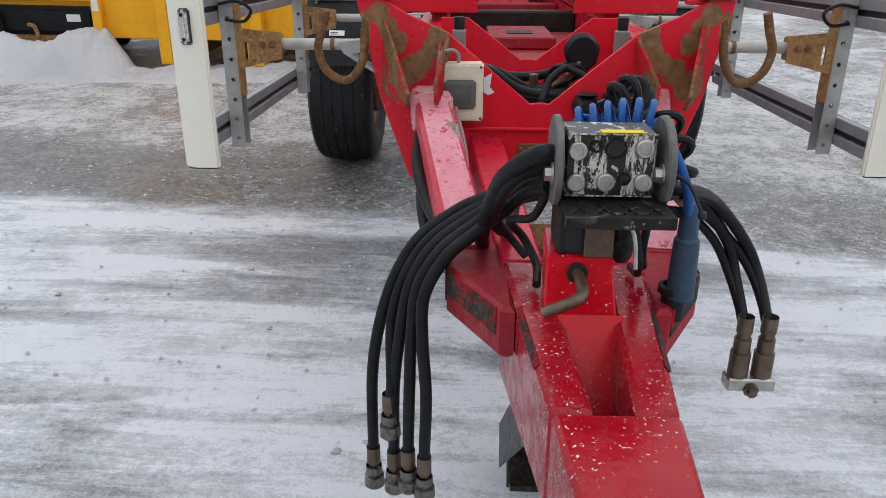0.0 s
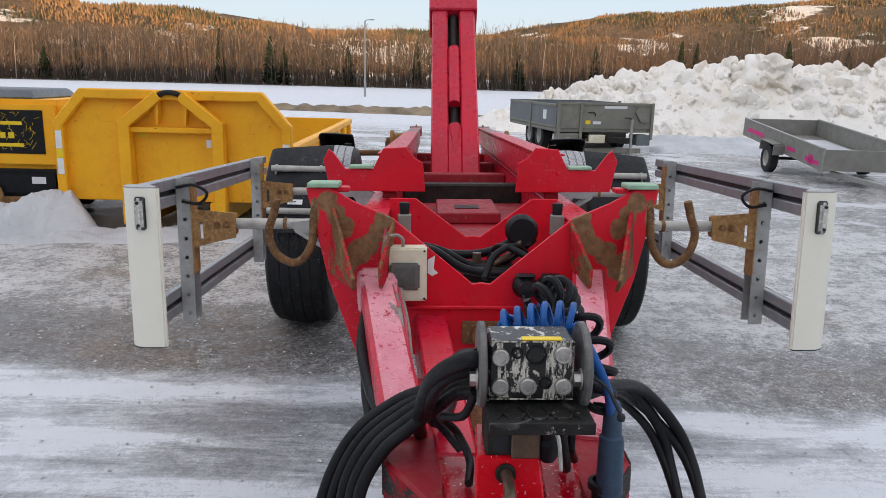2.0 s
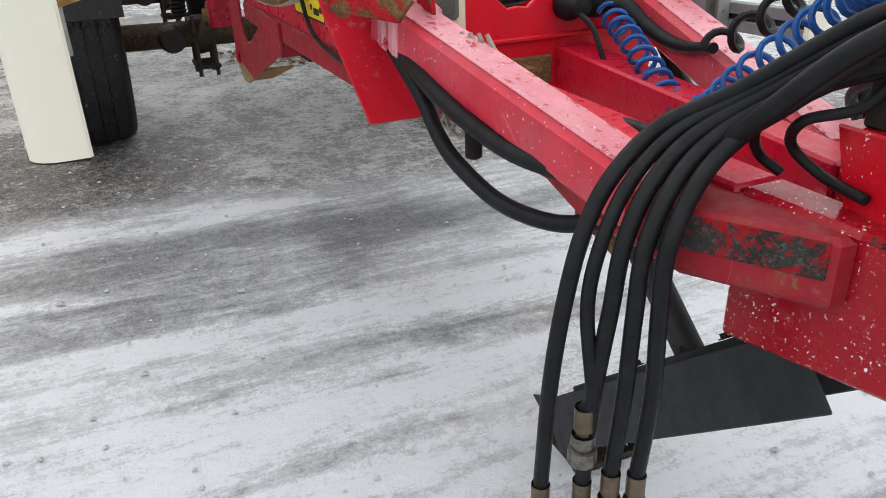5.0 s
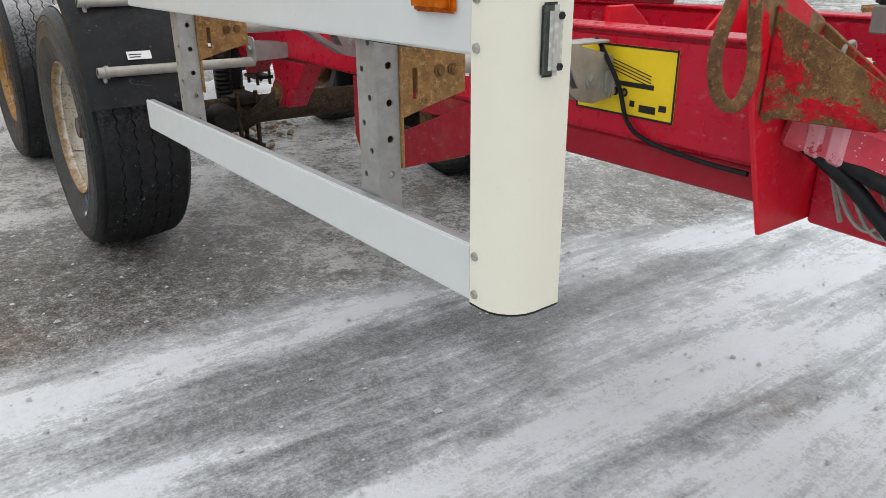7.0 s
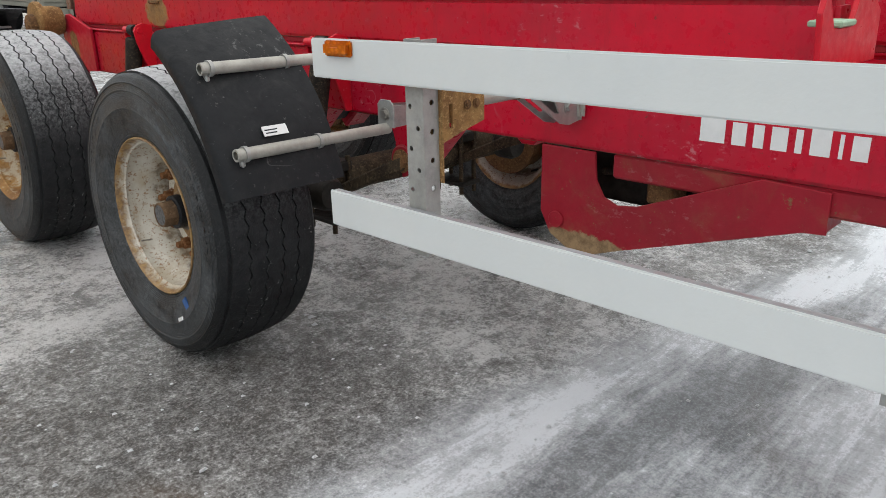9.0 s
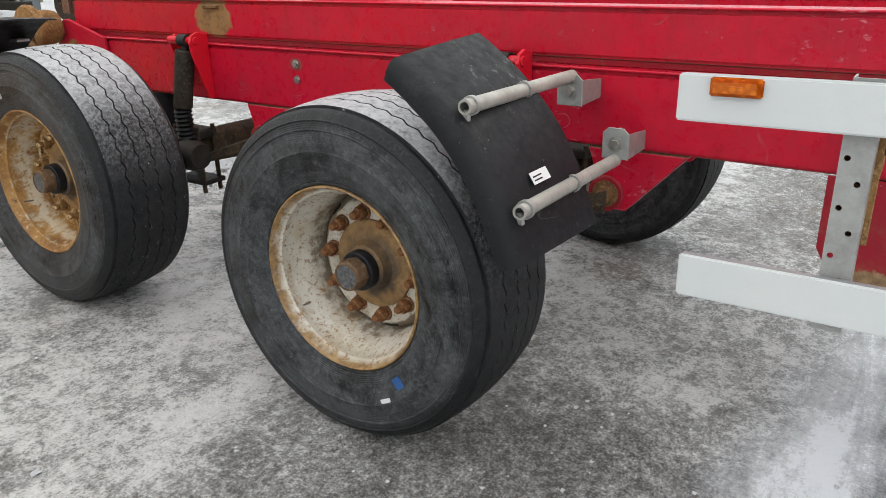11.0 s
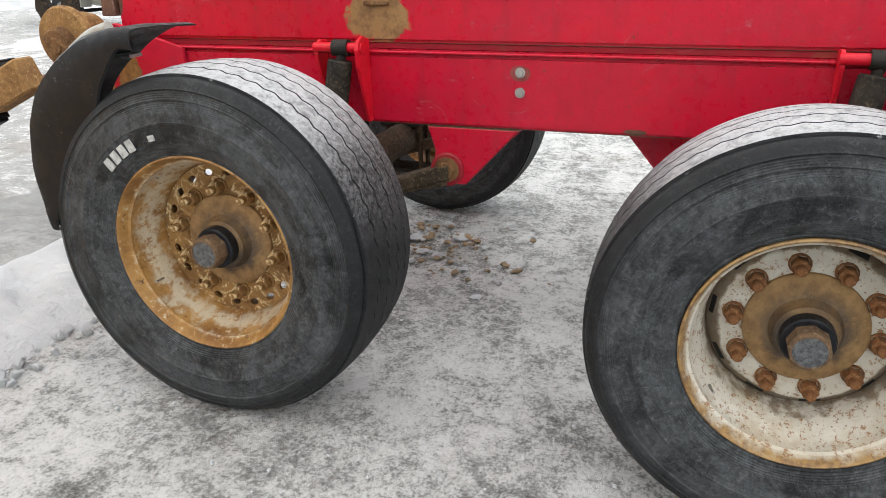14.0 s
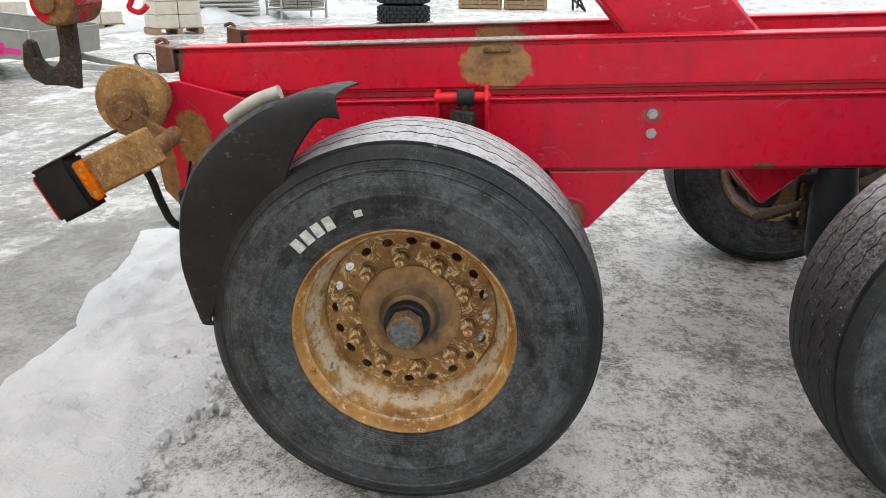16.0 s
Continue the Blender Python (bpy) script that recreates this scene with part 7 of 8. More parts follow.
# --- mudguards
def arc_guard(s, y, prof, name, label, crumple=0.0, tilt=0.09, lip=0.085, mat=MUDGUARD):
    bm = bmesh.new()
    c = Vector((0, y, 0.5535))
    rows = []
    fine = []
    for (a0, r0), (a1, r1) in zip(prof, prof[1:]):
        fine += [(a0 + (a1 - a0) * k / 5, r0 + (r1 - r0) * k / 5) for k in range(5)]
    fine.append(prof[-1])
    cross = [(1.299, -lip), (1.299, -0.6 * lip), (1.293, -0.28 * lip), (1.279, -0.08 * lip), (1.25, 0.0), (1.15, 0.10 * tilt), (1.0, 0.25 * tilt), (0.86 if tilt > 0 else 0.98, (0.36 if tilt > 0 else 0.27) * tilt)]
    for a, r in fine:
        t = radians(a)
        row = []
        deep = min(1.0, max(0.2, (92 - abs(a)) / 26), max(0.27, (abs(a) - 12) / 25)) if crumple else 1.0
        for layer in (0, 1):
            for x, dr in (cross if layer == 0 else reversed(cross)):
                rr = r + (dr * deep if dr < 0 else dr) - 0.006 * layer
                rr += crumple * noise.noise((x * 4, a * 0.05, 3)) + 0.3 * crumple * noise.noise((x * 9, a * 0.08, 8))
                p = Vector((s * (x - (0.006 * layer if dr < -0.01 else 0)), c.y + rr * math.sin(t), c.z + rr * math.cos(t)))
                row.append(bm.verts.new(LEVEL @ p))
        rows.append(row)
    m = len(rows[0])
    for p, q in zip(rows, rows[1:]):
        for i in range(m):
            bm.faces.new((p[i], p[(i + 1) % m], q[(i + 1) % m], q[i]))
    bm.faces.new(rows[0])
    bm.faces.new(rows[-1])
    return part(name, finish(bm, 40), mat, T, label)


for s in (-1, 1):
    mg = arc_guard(s, 5.40, [(-16, 0.752), (-25, 0.727), (-38, 0.702), (-52, 0.680), (-62, 0.666), (-71, 0.668)], "front_mudguard", "black moulded quarter mudguard", lip=0.062)
    for ty, tz, inner in ((4.98, 1.164, 0.60), (4.80, 0.91, 0.58)):
        tb = part("mudguard_tube", lathe([(0, 0.014), (0, 0.021), (inner * 0 + 0.66, 0.021)], 16, "x", LEVEL @ Matrix.Translation((s * 1.252, ty, tz)) @ Matrix.Scale(-s, 4, (1, 0, 0))), GALV_WARM, T, "galvanised mudguard tube")
        for x in (1.225, 0.93):
            part("tube_clip", lathe([(s * x, 0.022), (s * x, 0.027), (s * (x - 0.014), 0.027), (s * (x - 0.014), 0.022)], 16, "x", LEVEL @ Matrix.Translation((0, ty, tz))), GALV, tb)
            q = LEVEL @ Vector((s * x, ty + 0.02, tz - 0.028))
            part("clip_ear", box(q.x - 0.008, q.x + 0.008, q.y - 0.022, q.y + 0.018, q.z - 0.016, q.z + 0.018, 0.004), GALV, tb)
        q = LEVEL @ Vector((s * 0.595, ty, tz))
        zb = q.z + (-0.045 if tz > 1 else 0.055)
        face = [(-0.045, -0.050), (0.045, -0.050), (0.045, 0.035), (0.026, 0.053), (-0.026, 0.053), (-0.045, 0.035)]
        shell = [plate([(q.y + u, zb + v) for u, v in face], 0.006, along(s * 0.596 - 0.003), w=0.0015)]
        for u in (-0.045, 0.039):
            shell.append(solid([(s * 0.593, q.y + u, zb - 0.048), (s * 0.593, q.y + u + 0.006, zb - 0.048), (s * 0.4405, q.y + u + 0.006, zb - 0.045), (s * 0.4405, q.y + u, zb - 0.045), (s * 0.593, q.y + u, zb + 0.035), (s * 0.593, q.y + u + 0.006, zb + 0.035), (s * 0.4405, q.y + u + 0.006, zb + 0.02), (s * 0.4405, q.y + u, zb + 0.02)], 0.001))
        part("tube_bracket", joined(*shell), GALV, tb, "folded galvanised bracket")
        part("bolt", bolt((s * 0.6, q.y, zb), (s, 0, 0), 0.017, 0.014), STEEL, tb)
    if s < 0:
        q = LEVEL @ Vector((-1.07, 4.82, 0.97))
        a = radians(-54)
        lb = box(-0.048, 0.048, -0.018, 0.018, -0.001, 0.0015, 0.0)
        lb.transform(LEVEL @ Matrix.Translation((-1.075, 5.40 + 0.6985 * math.sin(a), 0.5535 + 0.6985 * math.cos(a))) @ Matrix.Rotation(-a, 4, "X"))
        part("mudguard_label", lb, LABEL, mg, "small white printed label")
        for k, (wd, dx) in enumerate(((0.045, -0.018), (0.05, -0.016))):
            lb = box(dx - wd / 2, dx + wd / 2, -0.008 + 0.011 * k - 0.002, -0.008 + 0.011 * k + 0.0025, 0.0015, 0.0022, 0.0)
            lb.transform(LEVEL @ Matrix.Translation((-1.075, 5.40 + 0.6985 * math.sin(a), 0.5535 + 0.6985 * math.cos(a))) @ Matrix.Rotation(-a, 4, "X"))
            part("label_print", lb, DARK, mg)
    rg = arc_guard(s, 7.16, [(14.2, 0.694), (16, 0.703), (22, 0.718), (30, 0.733), (40, 0.742), (51, 0.738), (60, 0.720), (71, 0.672), (80, 0.630), (89, 0.598)], "rear_mudguard", "bent black rubber rear mudguard", 0.014, -0.16, 0.215, GUARD_OLD)
    tube = [inside(s * 1.16, 7.16 + r * math.sin(radians(a)), 0.5535 + r * math.cos(radians(a))) for a, r in ((28, 0.742), (34, 0.756), (41, 0.762))]
    part("guard_stay", pipe(tube, 0.020, 6, 12), GALV_WARM, T, "galvanised mudguard stay")
    part("stay_plate", box(*sorted((s * 1.0, s * 1.06)), 7.50, 7.57, 1.172, 1.184, 0.002), GALV, T)

# --- rear end: cheek plates, rollers, folded bumper with lamps
for s in (-1, 1):
    ck = part("rear_cheek", plate([(7.76, 1.125), (8.08, 1.215), (8.13, 1.21), (8.22, 1.10), (8.20, 0.80), (8.12, 0.705), (8.02, 0.80), (7.9, 0.855), (7.76, 0.86)], 0.02, along(s * 0.455 - 0.01), w=0.003), RED_CHEEK, T, "red rear cheek plate with rust")
    ro = part("roller", lathe([(0.48, 0.0), (0.48, 0.085), (0.52, 0.095), (0.60, 0.095), (0.605, 0.125), (0.63, 0.128), (0.645, 0.12), (0.65, 0.05), (0.65, 0.0)], 36, "x", Matrix.Translation((0, 8.185, 1.172)) @ Matrix.Scale(s, 4, (1, 0, 0))), OCHRE, T, "rust-brown guide roller")
    part("roller_cap", lathe([(0.651, 0.07), (0.685, 0.068), (0.69, 0.06), (0.69, 0.033), (0.70, 0.03), (0.70, 0.0)], 24, "x", Matrix.Translation((0, 8.185, 1.150)) @ Matrix.Scale(s, 4, (1, 0, 0))), RUSTY, ro)
    part("bumper_link", plate([(8.16, 1.17), (8.25, 1.17), (8.16, 1.06), (8.10, 1.0), (7.98, 1.04), (8.08, 1.10)], 0.025, along(s * 0.68 - 0.0125), w=0.004), RUSTY, T, "rusty bumper link")
    part("rail_mouth", solid([(s * 0.30, 8.10, 1.24), (s * 0.30, 8.17, 1.24), (s * 0.43, 8.17, 1.24), (s * 0.43, 8.10, 1.24), (s * 0.30, 8.10, 1.33), (s * 0.30, 8.16, 1.345), (s * 0.43, 8.16, 1.345), (s * 0.43, 8.10, 1.33)], 0.004), RED_RAIL, T, "worn red rail end")
    part("bent_lug", pipe([(s * 0.36, 8.14, 1.34), (s * 0.36, 8.16, 1.355), (s * 0.36, 8.19, 1.345)], 0.008, 4, 6), RUSTY, T)
ang = Matrix.Translation((0, 8.015, 1.068)) @ Matrix.Rotation(radians(-24), 4, "X")
for s in (-1, 1):
    bar = box(*sorted((s * 1.13, s * 1.045)), -0.125, 0.115, -0.058, 0.058, 0.008)
    bar.transform(ang)
    bumper = part("lamp_arm", bar, OCHRE, T, "rusty folded lamp arm")
    part("arm_spigot", rod((s * 1.046, 7.97, 1.06), (s * 0.66, 8.03, 1.06), 0.03, 12), RUSTY, T)
    lamp = box(*sorted((s * 1.04, s * 1.135)), 0.116, 0.245, -0.085, 0.085, 0.012, 2)
    lamp.transform(ang)
    la = part("rear_lamp", lamp, PLASTIC, bumper, "black rear lamp housing")
    g = box(*sorted((s * 1.05, s * 1.125)), 0.2452, 0.252, -0.07, 0.07, 0.006)
    g.transform(ang)
    part("lamp_glass", g, RED_NEW, la)
    mk = box(*sorted((s * 1.1305, s * 1.143)), 0.058, 0.100, -0.068, 0.055, 0.010, 2)
    mk.transform(ang)
    m = part("side_marker", mk, AMBER, bumper, "amber reflector strip")
    for z in (-0.045, 0.032):
        sc = rod((s * 1.143, 0.079, z), (s * 1.146, 0.079, z), 0.006, 10)
        sc.transform(ang)
        part("screw", sc, STEEL, m)
    sk = box(*sorted((s * 1.02, s * 1.125)), -0.02, 0.24, 0.0865, 0.096, 0.004)
    sk.transform(ang @ Matrix.Translation((0, 0, -0.005)))
    part("rubber_strip", sk, PLASTIC, bumper)
part("lamp_cable", pipe([inside(-1.04, 8.02, 1.0), inside(-1.01, 7.985, 0.92), inside(-1.0, 7.963, 0.83), inside(-0.99, 7.925, 0.755), inside(-0.92, 7.84, 0.735), inside(-0.7, 7.78, 0.80)], 0.013, 8, 8), HOSE, T, "black lamp cable")
part("cable_joint", box(-0.62, -0.52, 8.02, 8.08, 0.76, 0.84, 0.01), PLASTIC, T)
for y in (8.03, 8.06):
    part("cable_gland", rod((-0.57, y, 0.84), (-0.57, y - 0.03, 0.94), 0.006, 8), HOSE, T)

# --- the hook arm: leaning main arm, box elbow, jib and hook
base, tip = Vector((0, 6.02, 1.12)), Vector((0, 7.12, 2.38))
d = (tip - base).normalized()
nrm = Vector((1, 0, 0)).cross(d).normalized()
side = -1 if nrm.y > 0 else 1
front = nrm * side


def arm_at(u, x, k):
    """A point of the arm: along it, across it, and out of its front face."""
    return base.lerp(tip, u) + Vector((x, 0, 0)) + front * k * (1 - 0.2 * u)


def arm_block(u0, u1, x0, x1, k0, k1, w):
    return solid([arm_at(u, x, k) for k in (k0, k1) for u, x in ((u0, x0), (u1, x0), (u1, x1), (u0, x1))], w)


for s in (-1, 1):
    part("arm_cheek", arm_block(-0.28, 1.0, *sorted((s * 0.050, s * 0.19)), -0.19, 0.19, 0.012), RED, T, "red side of the hook arm")
# web coloured dark to stand for the shade between the cheeks
part("arm_web", arm_block(-0.26, 0.98, -0.049, 0.049, -0.15, 0.06, 0.0), DARK, T, "arm web coloured dark for the shaded recess")
part("arm_ram", rod(arm_at(0.0, 0, 0.10), arm_at(0.97, 0, 0.10), 0.036, 16), BLACKEN, T, "dark hydraulic ram inside the arm")
part("arm_foot_cover", arm_block(-0.27, 0.115, -0.0495, 0.0495, 0.07, 0.187, 0.003), RED, T)
part("arm_cover", pipe([arm_at(0.275, 0, 0.168), arm_at(0.30, 0, 0.168), arm_at(0.62, 0, 0.168), arm_at(0.645, 0, 0.168)], lambda u: 0.049 if 0.06 < u < 0.94 else 0.040, 6, 18), RED, T, "rounded red cover over the ram")
part("arm_keel", pipe([arm_at(0.125, 0, 0.175), arm_at(0.06, 0, 0.176), arm_at(0.0, 0, 0.178), arm_at(-0.06, 0, 0.180)], lambda u: 0.046 * (1 - u) + 0.004, 6, 14), RED, T)
part("elbow_box", solid([tip + Vector((x, 0, 0)) + nrm * k + d * L for L in (-0.12, 0.16) for x, k in ((-0.215, -0.18), (0.215, -0.18), (0.215, 0.18), (-0.215, 0.18))], 0.012), RED, T, "red box elbow of the arm")
jib_end = Vector((0, 8.70, 1.56))
part("jib", beam(tip + Vector((0, 0.12, 0.02)), jib_end, 0.20, 0.22, 0.012), RED, T, "red jib running back to the hook")
head = part("jib_head", lathe([(-0.12, 0.0), (-0.12, 0.085), (-0.11, 0.095), (0.11, 0.095), (0.12, 0.085), (0.12, 0.0)], 28, "x", Matrix.Translation((0, 8.72, 1.49))), RUSTY_RED, T, "rust-brown jib head")
part("head_pin", rod((-0.135, 8.74, 1.49), (-0.12, 8.74, 1.49), 0.045, 18, 0.004), RUSTY, head)
hook = [(8.70, 1.45), (8.78, 1.45), (8.785, 1.30), (8.80, 1.245), (8.83, 1.217), (8.865, 1.225), (8.89, 1.26), (8.90, 1.325), (8.925, 1.338), (8.95, 1.32), (8.968, 1.23), (8.94, 1.175), (8.885, 1.145), (8.785, 1.14), (8.735, 1.125), (8.72, 1.25)]
part("hook", plate(hook, 0.05, along(-0.025), w=0.010), CAST, T, "dark steel container hook")
part("hook_tag", pipe([(0, 8.42, 1.62), (0, 8.43, 1.50), (0, 8.45, 1.455), (0, 8.41, 1.435), (0, 8.37, 1.46)], 0.012, 6, 8), RED_NEW, T)


# ---------------------------------------------------------------- yellow container
def yellow_container():
    t = thing("hook_container", "yellow steel hook-lift container standing on skids", "container", Matrix.Translation((-3.11, 8.5, 0)))
    w, z0, z1, L = 1.32, 0.31, 0.97, 5.9
    front = [(-w, z0), (w, z0), (w, 1.18), (w - 0.30, 1.515), (-w + 0.30, 1.515), (-w, 1.18)]
    wall = part("front_wall", plate(front, 0.03, across(0.06), w=0.006), YELLOW, t)
    rim = [((-w, z0), (-w, 1.18)), ((-w, 1.18), (-w + 0.3, 1.515)), ((-w + 0.3, 1.515), (w - 0.3, 1.515)), ((w - 0.3, 1.515), (w, 1.18)), ((w, 1.18), (w, z0))]
    for i, ((x0, a), (x1, b)) in enumerate(rim):
        e = (Vector((x1, 0, b)) - Vector((x0, 0, a))).normalized() * 0.028
        part("rim_profile", beam(Vector((x0 * 0.965, 0.02 - 0.003 * (i % 2), a)) - e, Vector((x1 * 0.965, 0.02 - 0.003 * (i % 2), b)) + e, 0.11, 0.11, 0.012, (0, 1, 0)), YELLOW, wall)
    # hook bail frame
    for s in (-1, 1):
        part("bail_post", beam((s * 0.52, -0.03, -0.0 + 0.06), (s * 0.52, -0.03, 1.22), 0.13, 0.14, 0.008, (0, 1, 0)), YELLOW, wall)
        part("bail_strut", beam((s * 0.555, -0.0315, 1.165), (s * 0.12, -0.0315, 1.515), 0.12, 0.14, 0.008, (0, 1, 0)), YELLOW, wall)
        part("bail_cheek", plate([(s * 0.15, 1.19), (s * 0.165, 1.19), (s * 0.185, 1.43), (s * 0.12, 1.50)], 0.09, across(-0.05)), YELLOW, wall)
        part("skid", box(s * 0.45 - 0.07, s * 0.45 + 0.07, -0.02, L - 0.1, 0.02, 0.309, 0.01), YELLOW, t)
        part("side_wall", box(*sorted((s * w, s * (w - 0.035))), 0.09, L, z0, z1 - 0.09, 0.005), YELLOW, t)
        rail = part("side_rail", box(*sorted((s * (w + 0.04), s * (w - 0.07))), 0.09, L, z1 - 0.09, z1, 0.012), YELLOW, t)
        for i in range(7):
            part("side_rib", box(*sorted((s * (w + 0.001), s * (w + 0.06))), 0.35 + i * 0.85, 0.47 + i * 0.85, z0, z1 - 0.091, 0.008), YELLOW, t)
    part("bail_bar", pipe([(-0.14, -0.06, 1.47), (-0.10, -0.06, 1.525), (0, -0.06, 1.545), (0.10, -0.06, 1.525), (0.14, -0.06, 1.47)], 0.03, 6, 10), BLACKEN, wall, "worn dark hook bar")
    part("bail_shelf", box(-0.46, 0.46, -0.05, 0.055, 1.10, 1.16, 0.006), YELLOW, wall)
    part("rear_door", box(-w, w, L, L + 0.05, z0, z1, 0.006), YELLOW, t)
    part("floor_plate", box(-w + 0.036, w - 0.036, 0.092, L - 0.002, z0, z0 + 0.03, 0.0), RUSTY, t)
    for x, z, sx, sz, m in ((-1.27, 1.0, 0.035, 0.10, LABEL), (-1.27, 0.84, 0.035, 0.05, STICKER), (-1.27, 0.70, 0.035, 0.09, LABEL), (-0.36, 1.06, 0.06, 0.022, STICKER), (0.40, 0.98, 0.05, 0.045, LABEL), (1.27, 0.95, 0.04, 0.05, LABEL)):
        y = 0.0575 if abs(x) < 1 else -0.036
        part("sticker", box(x - sx, x + sx, y - 0.002, y, z - sz, z + sz, 0.0), m, wall)
    for s in (-1, 1):
        ro = part("roller", lathe([(-0.09, 0.0), (-0.09, 0.09), (0.09, 0.09), (0.09, 0.0)], 18, "x", Matrix.Translation((s * 0.75, L - 0.2, 0.09))), RUSTY, t)


yellow_container()


def yellow_machine():
    """The parked yellow compressor beside the container."""
    t = thing("compressor", "yellow mobile compressor with black front panel", "compressor", Matrix.Translation((-5.7, 8.75, 0)))
    body = part("canopy", box(-1.25, 1.22, 0.0, 2.2, 0.62, 1.42, 0.06, 2), YELLOW, t)
    part("exhaust_hood", solid([(-0.6, 0.1, 1.421), (0.9, 0.1, 1.421), (0.9, 1.2, 1.421), (-0.6, 1.2, 1.421), (-0.5, 0.15, 1.53), (0.82, 0.15, 1.53), (0.82, 1.1, 1.53), (-0.5, 1.1, 1.53)], 0.02), BODY_DARK, t, "dark grey top hood")
    panel = part("front_panel", box(-1.0, 1.02, -0.012, -0.001, 0.80, 1.30, 0.01), PLASTIC, body, "black panel with yellow crackle print")
    rnd = random.Random(3)
    for i in range(170):
        x, z, a = rnd.uniform(-0.95, 0.98), rnd.uniform(0.83, 1.27), rnd.uniform(0, 3.14)
        L = rnd.uniform(0.03, 0.09)
        part("crackle_line", beam((x, -0.0135, z), (x + L * math.cos(a), -0.0135, min(1.28, max(0.82, z + L * math.sin(a)))), 0.002, 0.009, 0.0, (0, 1, 0)), STICKER, panel)
    for x0, x1, z0, z1 in ((-0.3, 0.78, 1.13, 1.17), (-0.3, 0.78, 0.88, 0.92)):
        part("panel_bar", box(x0, x1, -0.016, -0.0125, z0, z1, 0.002), STICKER, panel)
    for i, wd in enumerate((0.10, 0.05, 0.07, 0.06, 0.06, 0.10, 0.07, 0.07, 0.06, 0.07)):
        part("name_bar", box(-0.2 + 0.09 * i, -0.2 + 0.09 * i + wd, -0.016, -0.0125, 0.975, 1.075 if i in (0, 5) else 1.045, 0.003), STICKER, panel)
    part("lower_bumper", box(-1.22, 1.18, -0.06, 2.1, 0.30, 0.619, 0.05, 2), PLASTIC, t)
    part("belly_strip", box(-1.2, 1.2, -0.03, 0.02, 0.20, 0.299, 0.01), OCHRE, t)
    part("white_tag", box(0.86, 1.02, -0.064, -0.0605, 0.46, 0.54, 0.0), LABEL, t)
    for x in (-0.45, -0.30, 0.05):
        part("tow_post", box(x, x + 0.06, -0.16, -0.061, 0.0 if x < 0 else 0.25, 0.60, 0.01), BLACKEN, t)
    part("tow_coil", pipe([(0.42, -0.10, 0.42), (0.50, -0.12, 0.40), (0.52, -0.12, 0.28), (0.46, -0.12, 0.20)], 0.025, 6, 8), OCHRE, t)
    part("control_lever", pipe([(-0.38, -0.18, 0.55), (-0.42, -0.2, 0.3), (-0.36, -0.22, 0.12)], 0.012, 5, 6), BLACKEN, t)
    for x in (-0.95, 0.8):
        part("wheel", lathe([(-0.1, 0.12), (-0.1, 0.27), (-0.08, 0.3), (0.08, 0.3), (0.1, 0.27), (0.1, 0.12)], 28, "x", Matrix.Translation((x, 1.3, 0.29))), RUBBER, t)
        part("rim", lathe([(-0.06, 0.0), (-0.06, 0.12), (0.06, 0.12), (0.06, 0.0)], 20, "x", Matrix.Translation((x, 1.3, 0.29))), RUSTY, t)
    part("drawbar", beam((-0.3, -0.061, 0.24), (-0.7, -1.0, 0.2), 0.08, 0.08, 0.008), BLACKEN, t)
    part("jockey_stand", rod((-0.68, -0.95, 0.0), (-0.68, -0.95, 0.35), 0.03, 10), BLACKEN, t)


yellow_machine()


def road_wheel(t, x, y, r, w, s, rim=GALV):
    at = Matrix.Translation((x, y, r)) @ Matrix.Scale(s, 4, (1, 0, 0))
    ty = part("tyre", lathe([(-w / 2, r * 0.58), (-w / 2 * 1.05, r * 0.75), (-w / 2, r * 0.93), (-w * 0.4, r), (w * 0.4, r), (w / 2, r * 0.93), (w / 2, r * 0.58)], 36, "x", at), RUBBER, t)
    part("rim", lathe([(-w * 0.46, r * 0.60), (-w * 0.40, r * 0.56), (-w * 0.2, r * 0.50), (-w * 0.16, r * 0.2), (-w * 0.28, r * 0.18), (-w * 0.28, 0.0)], 28, "x", at), rim, ty)


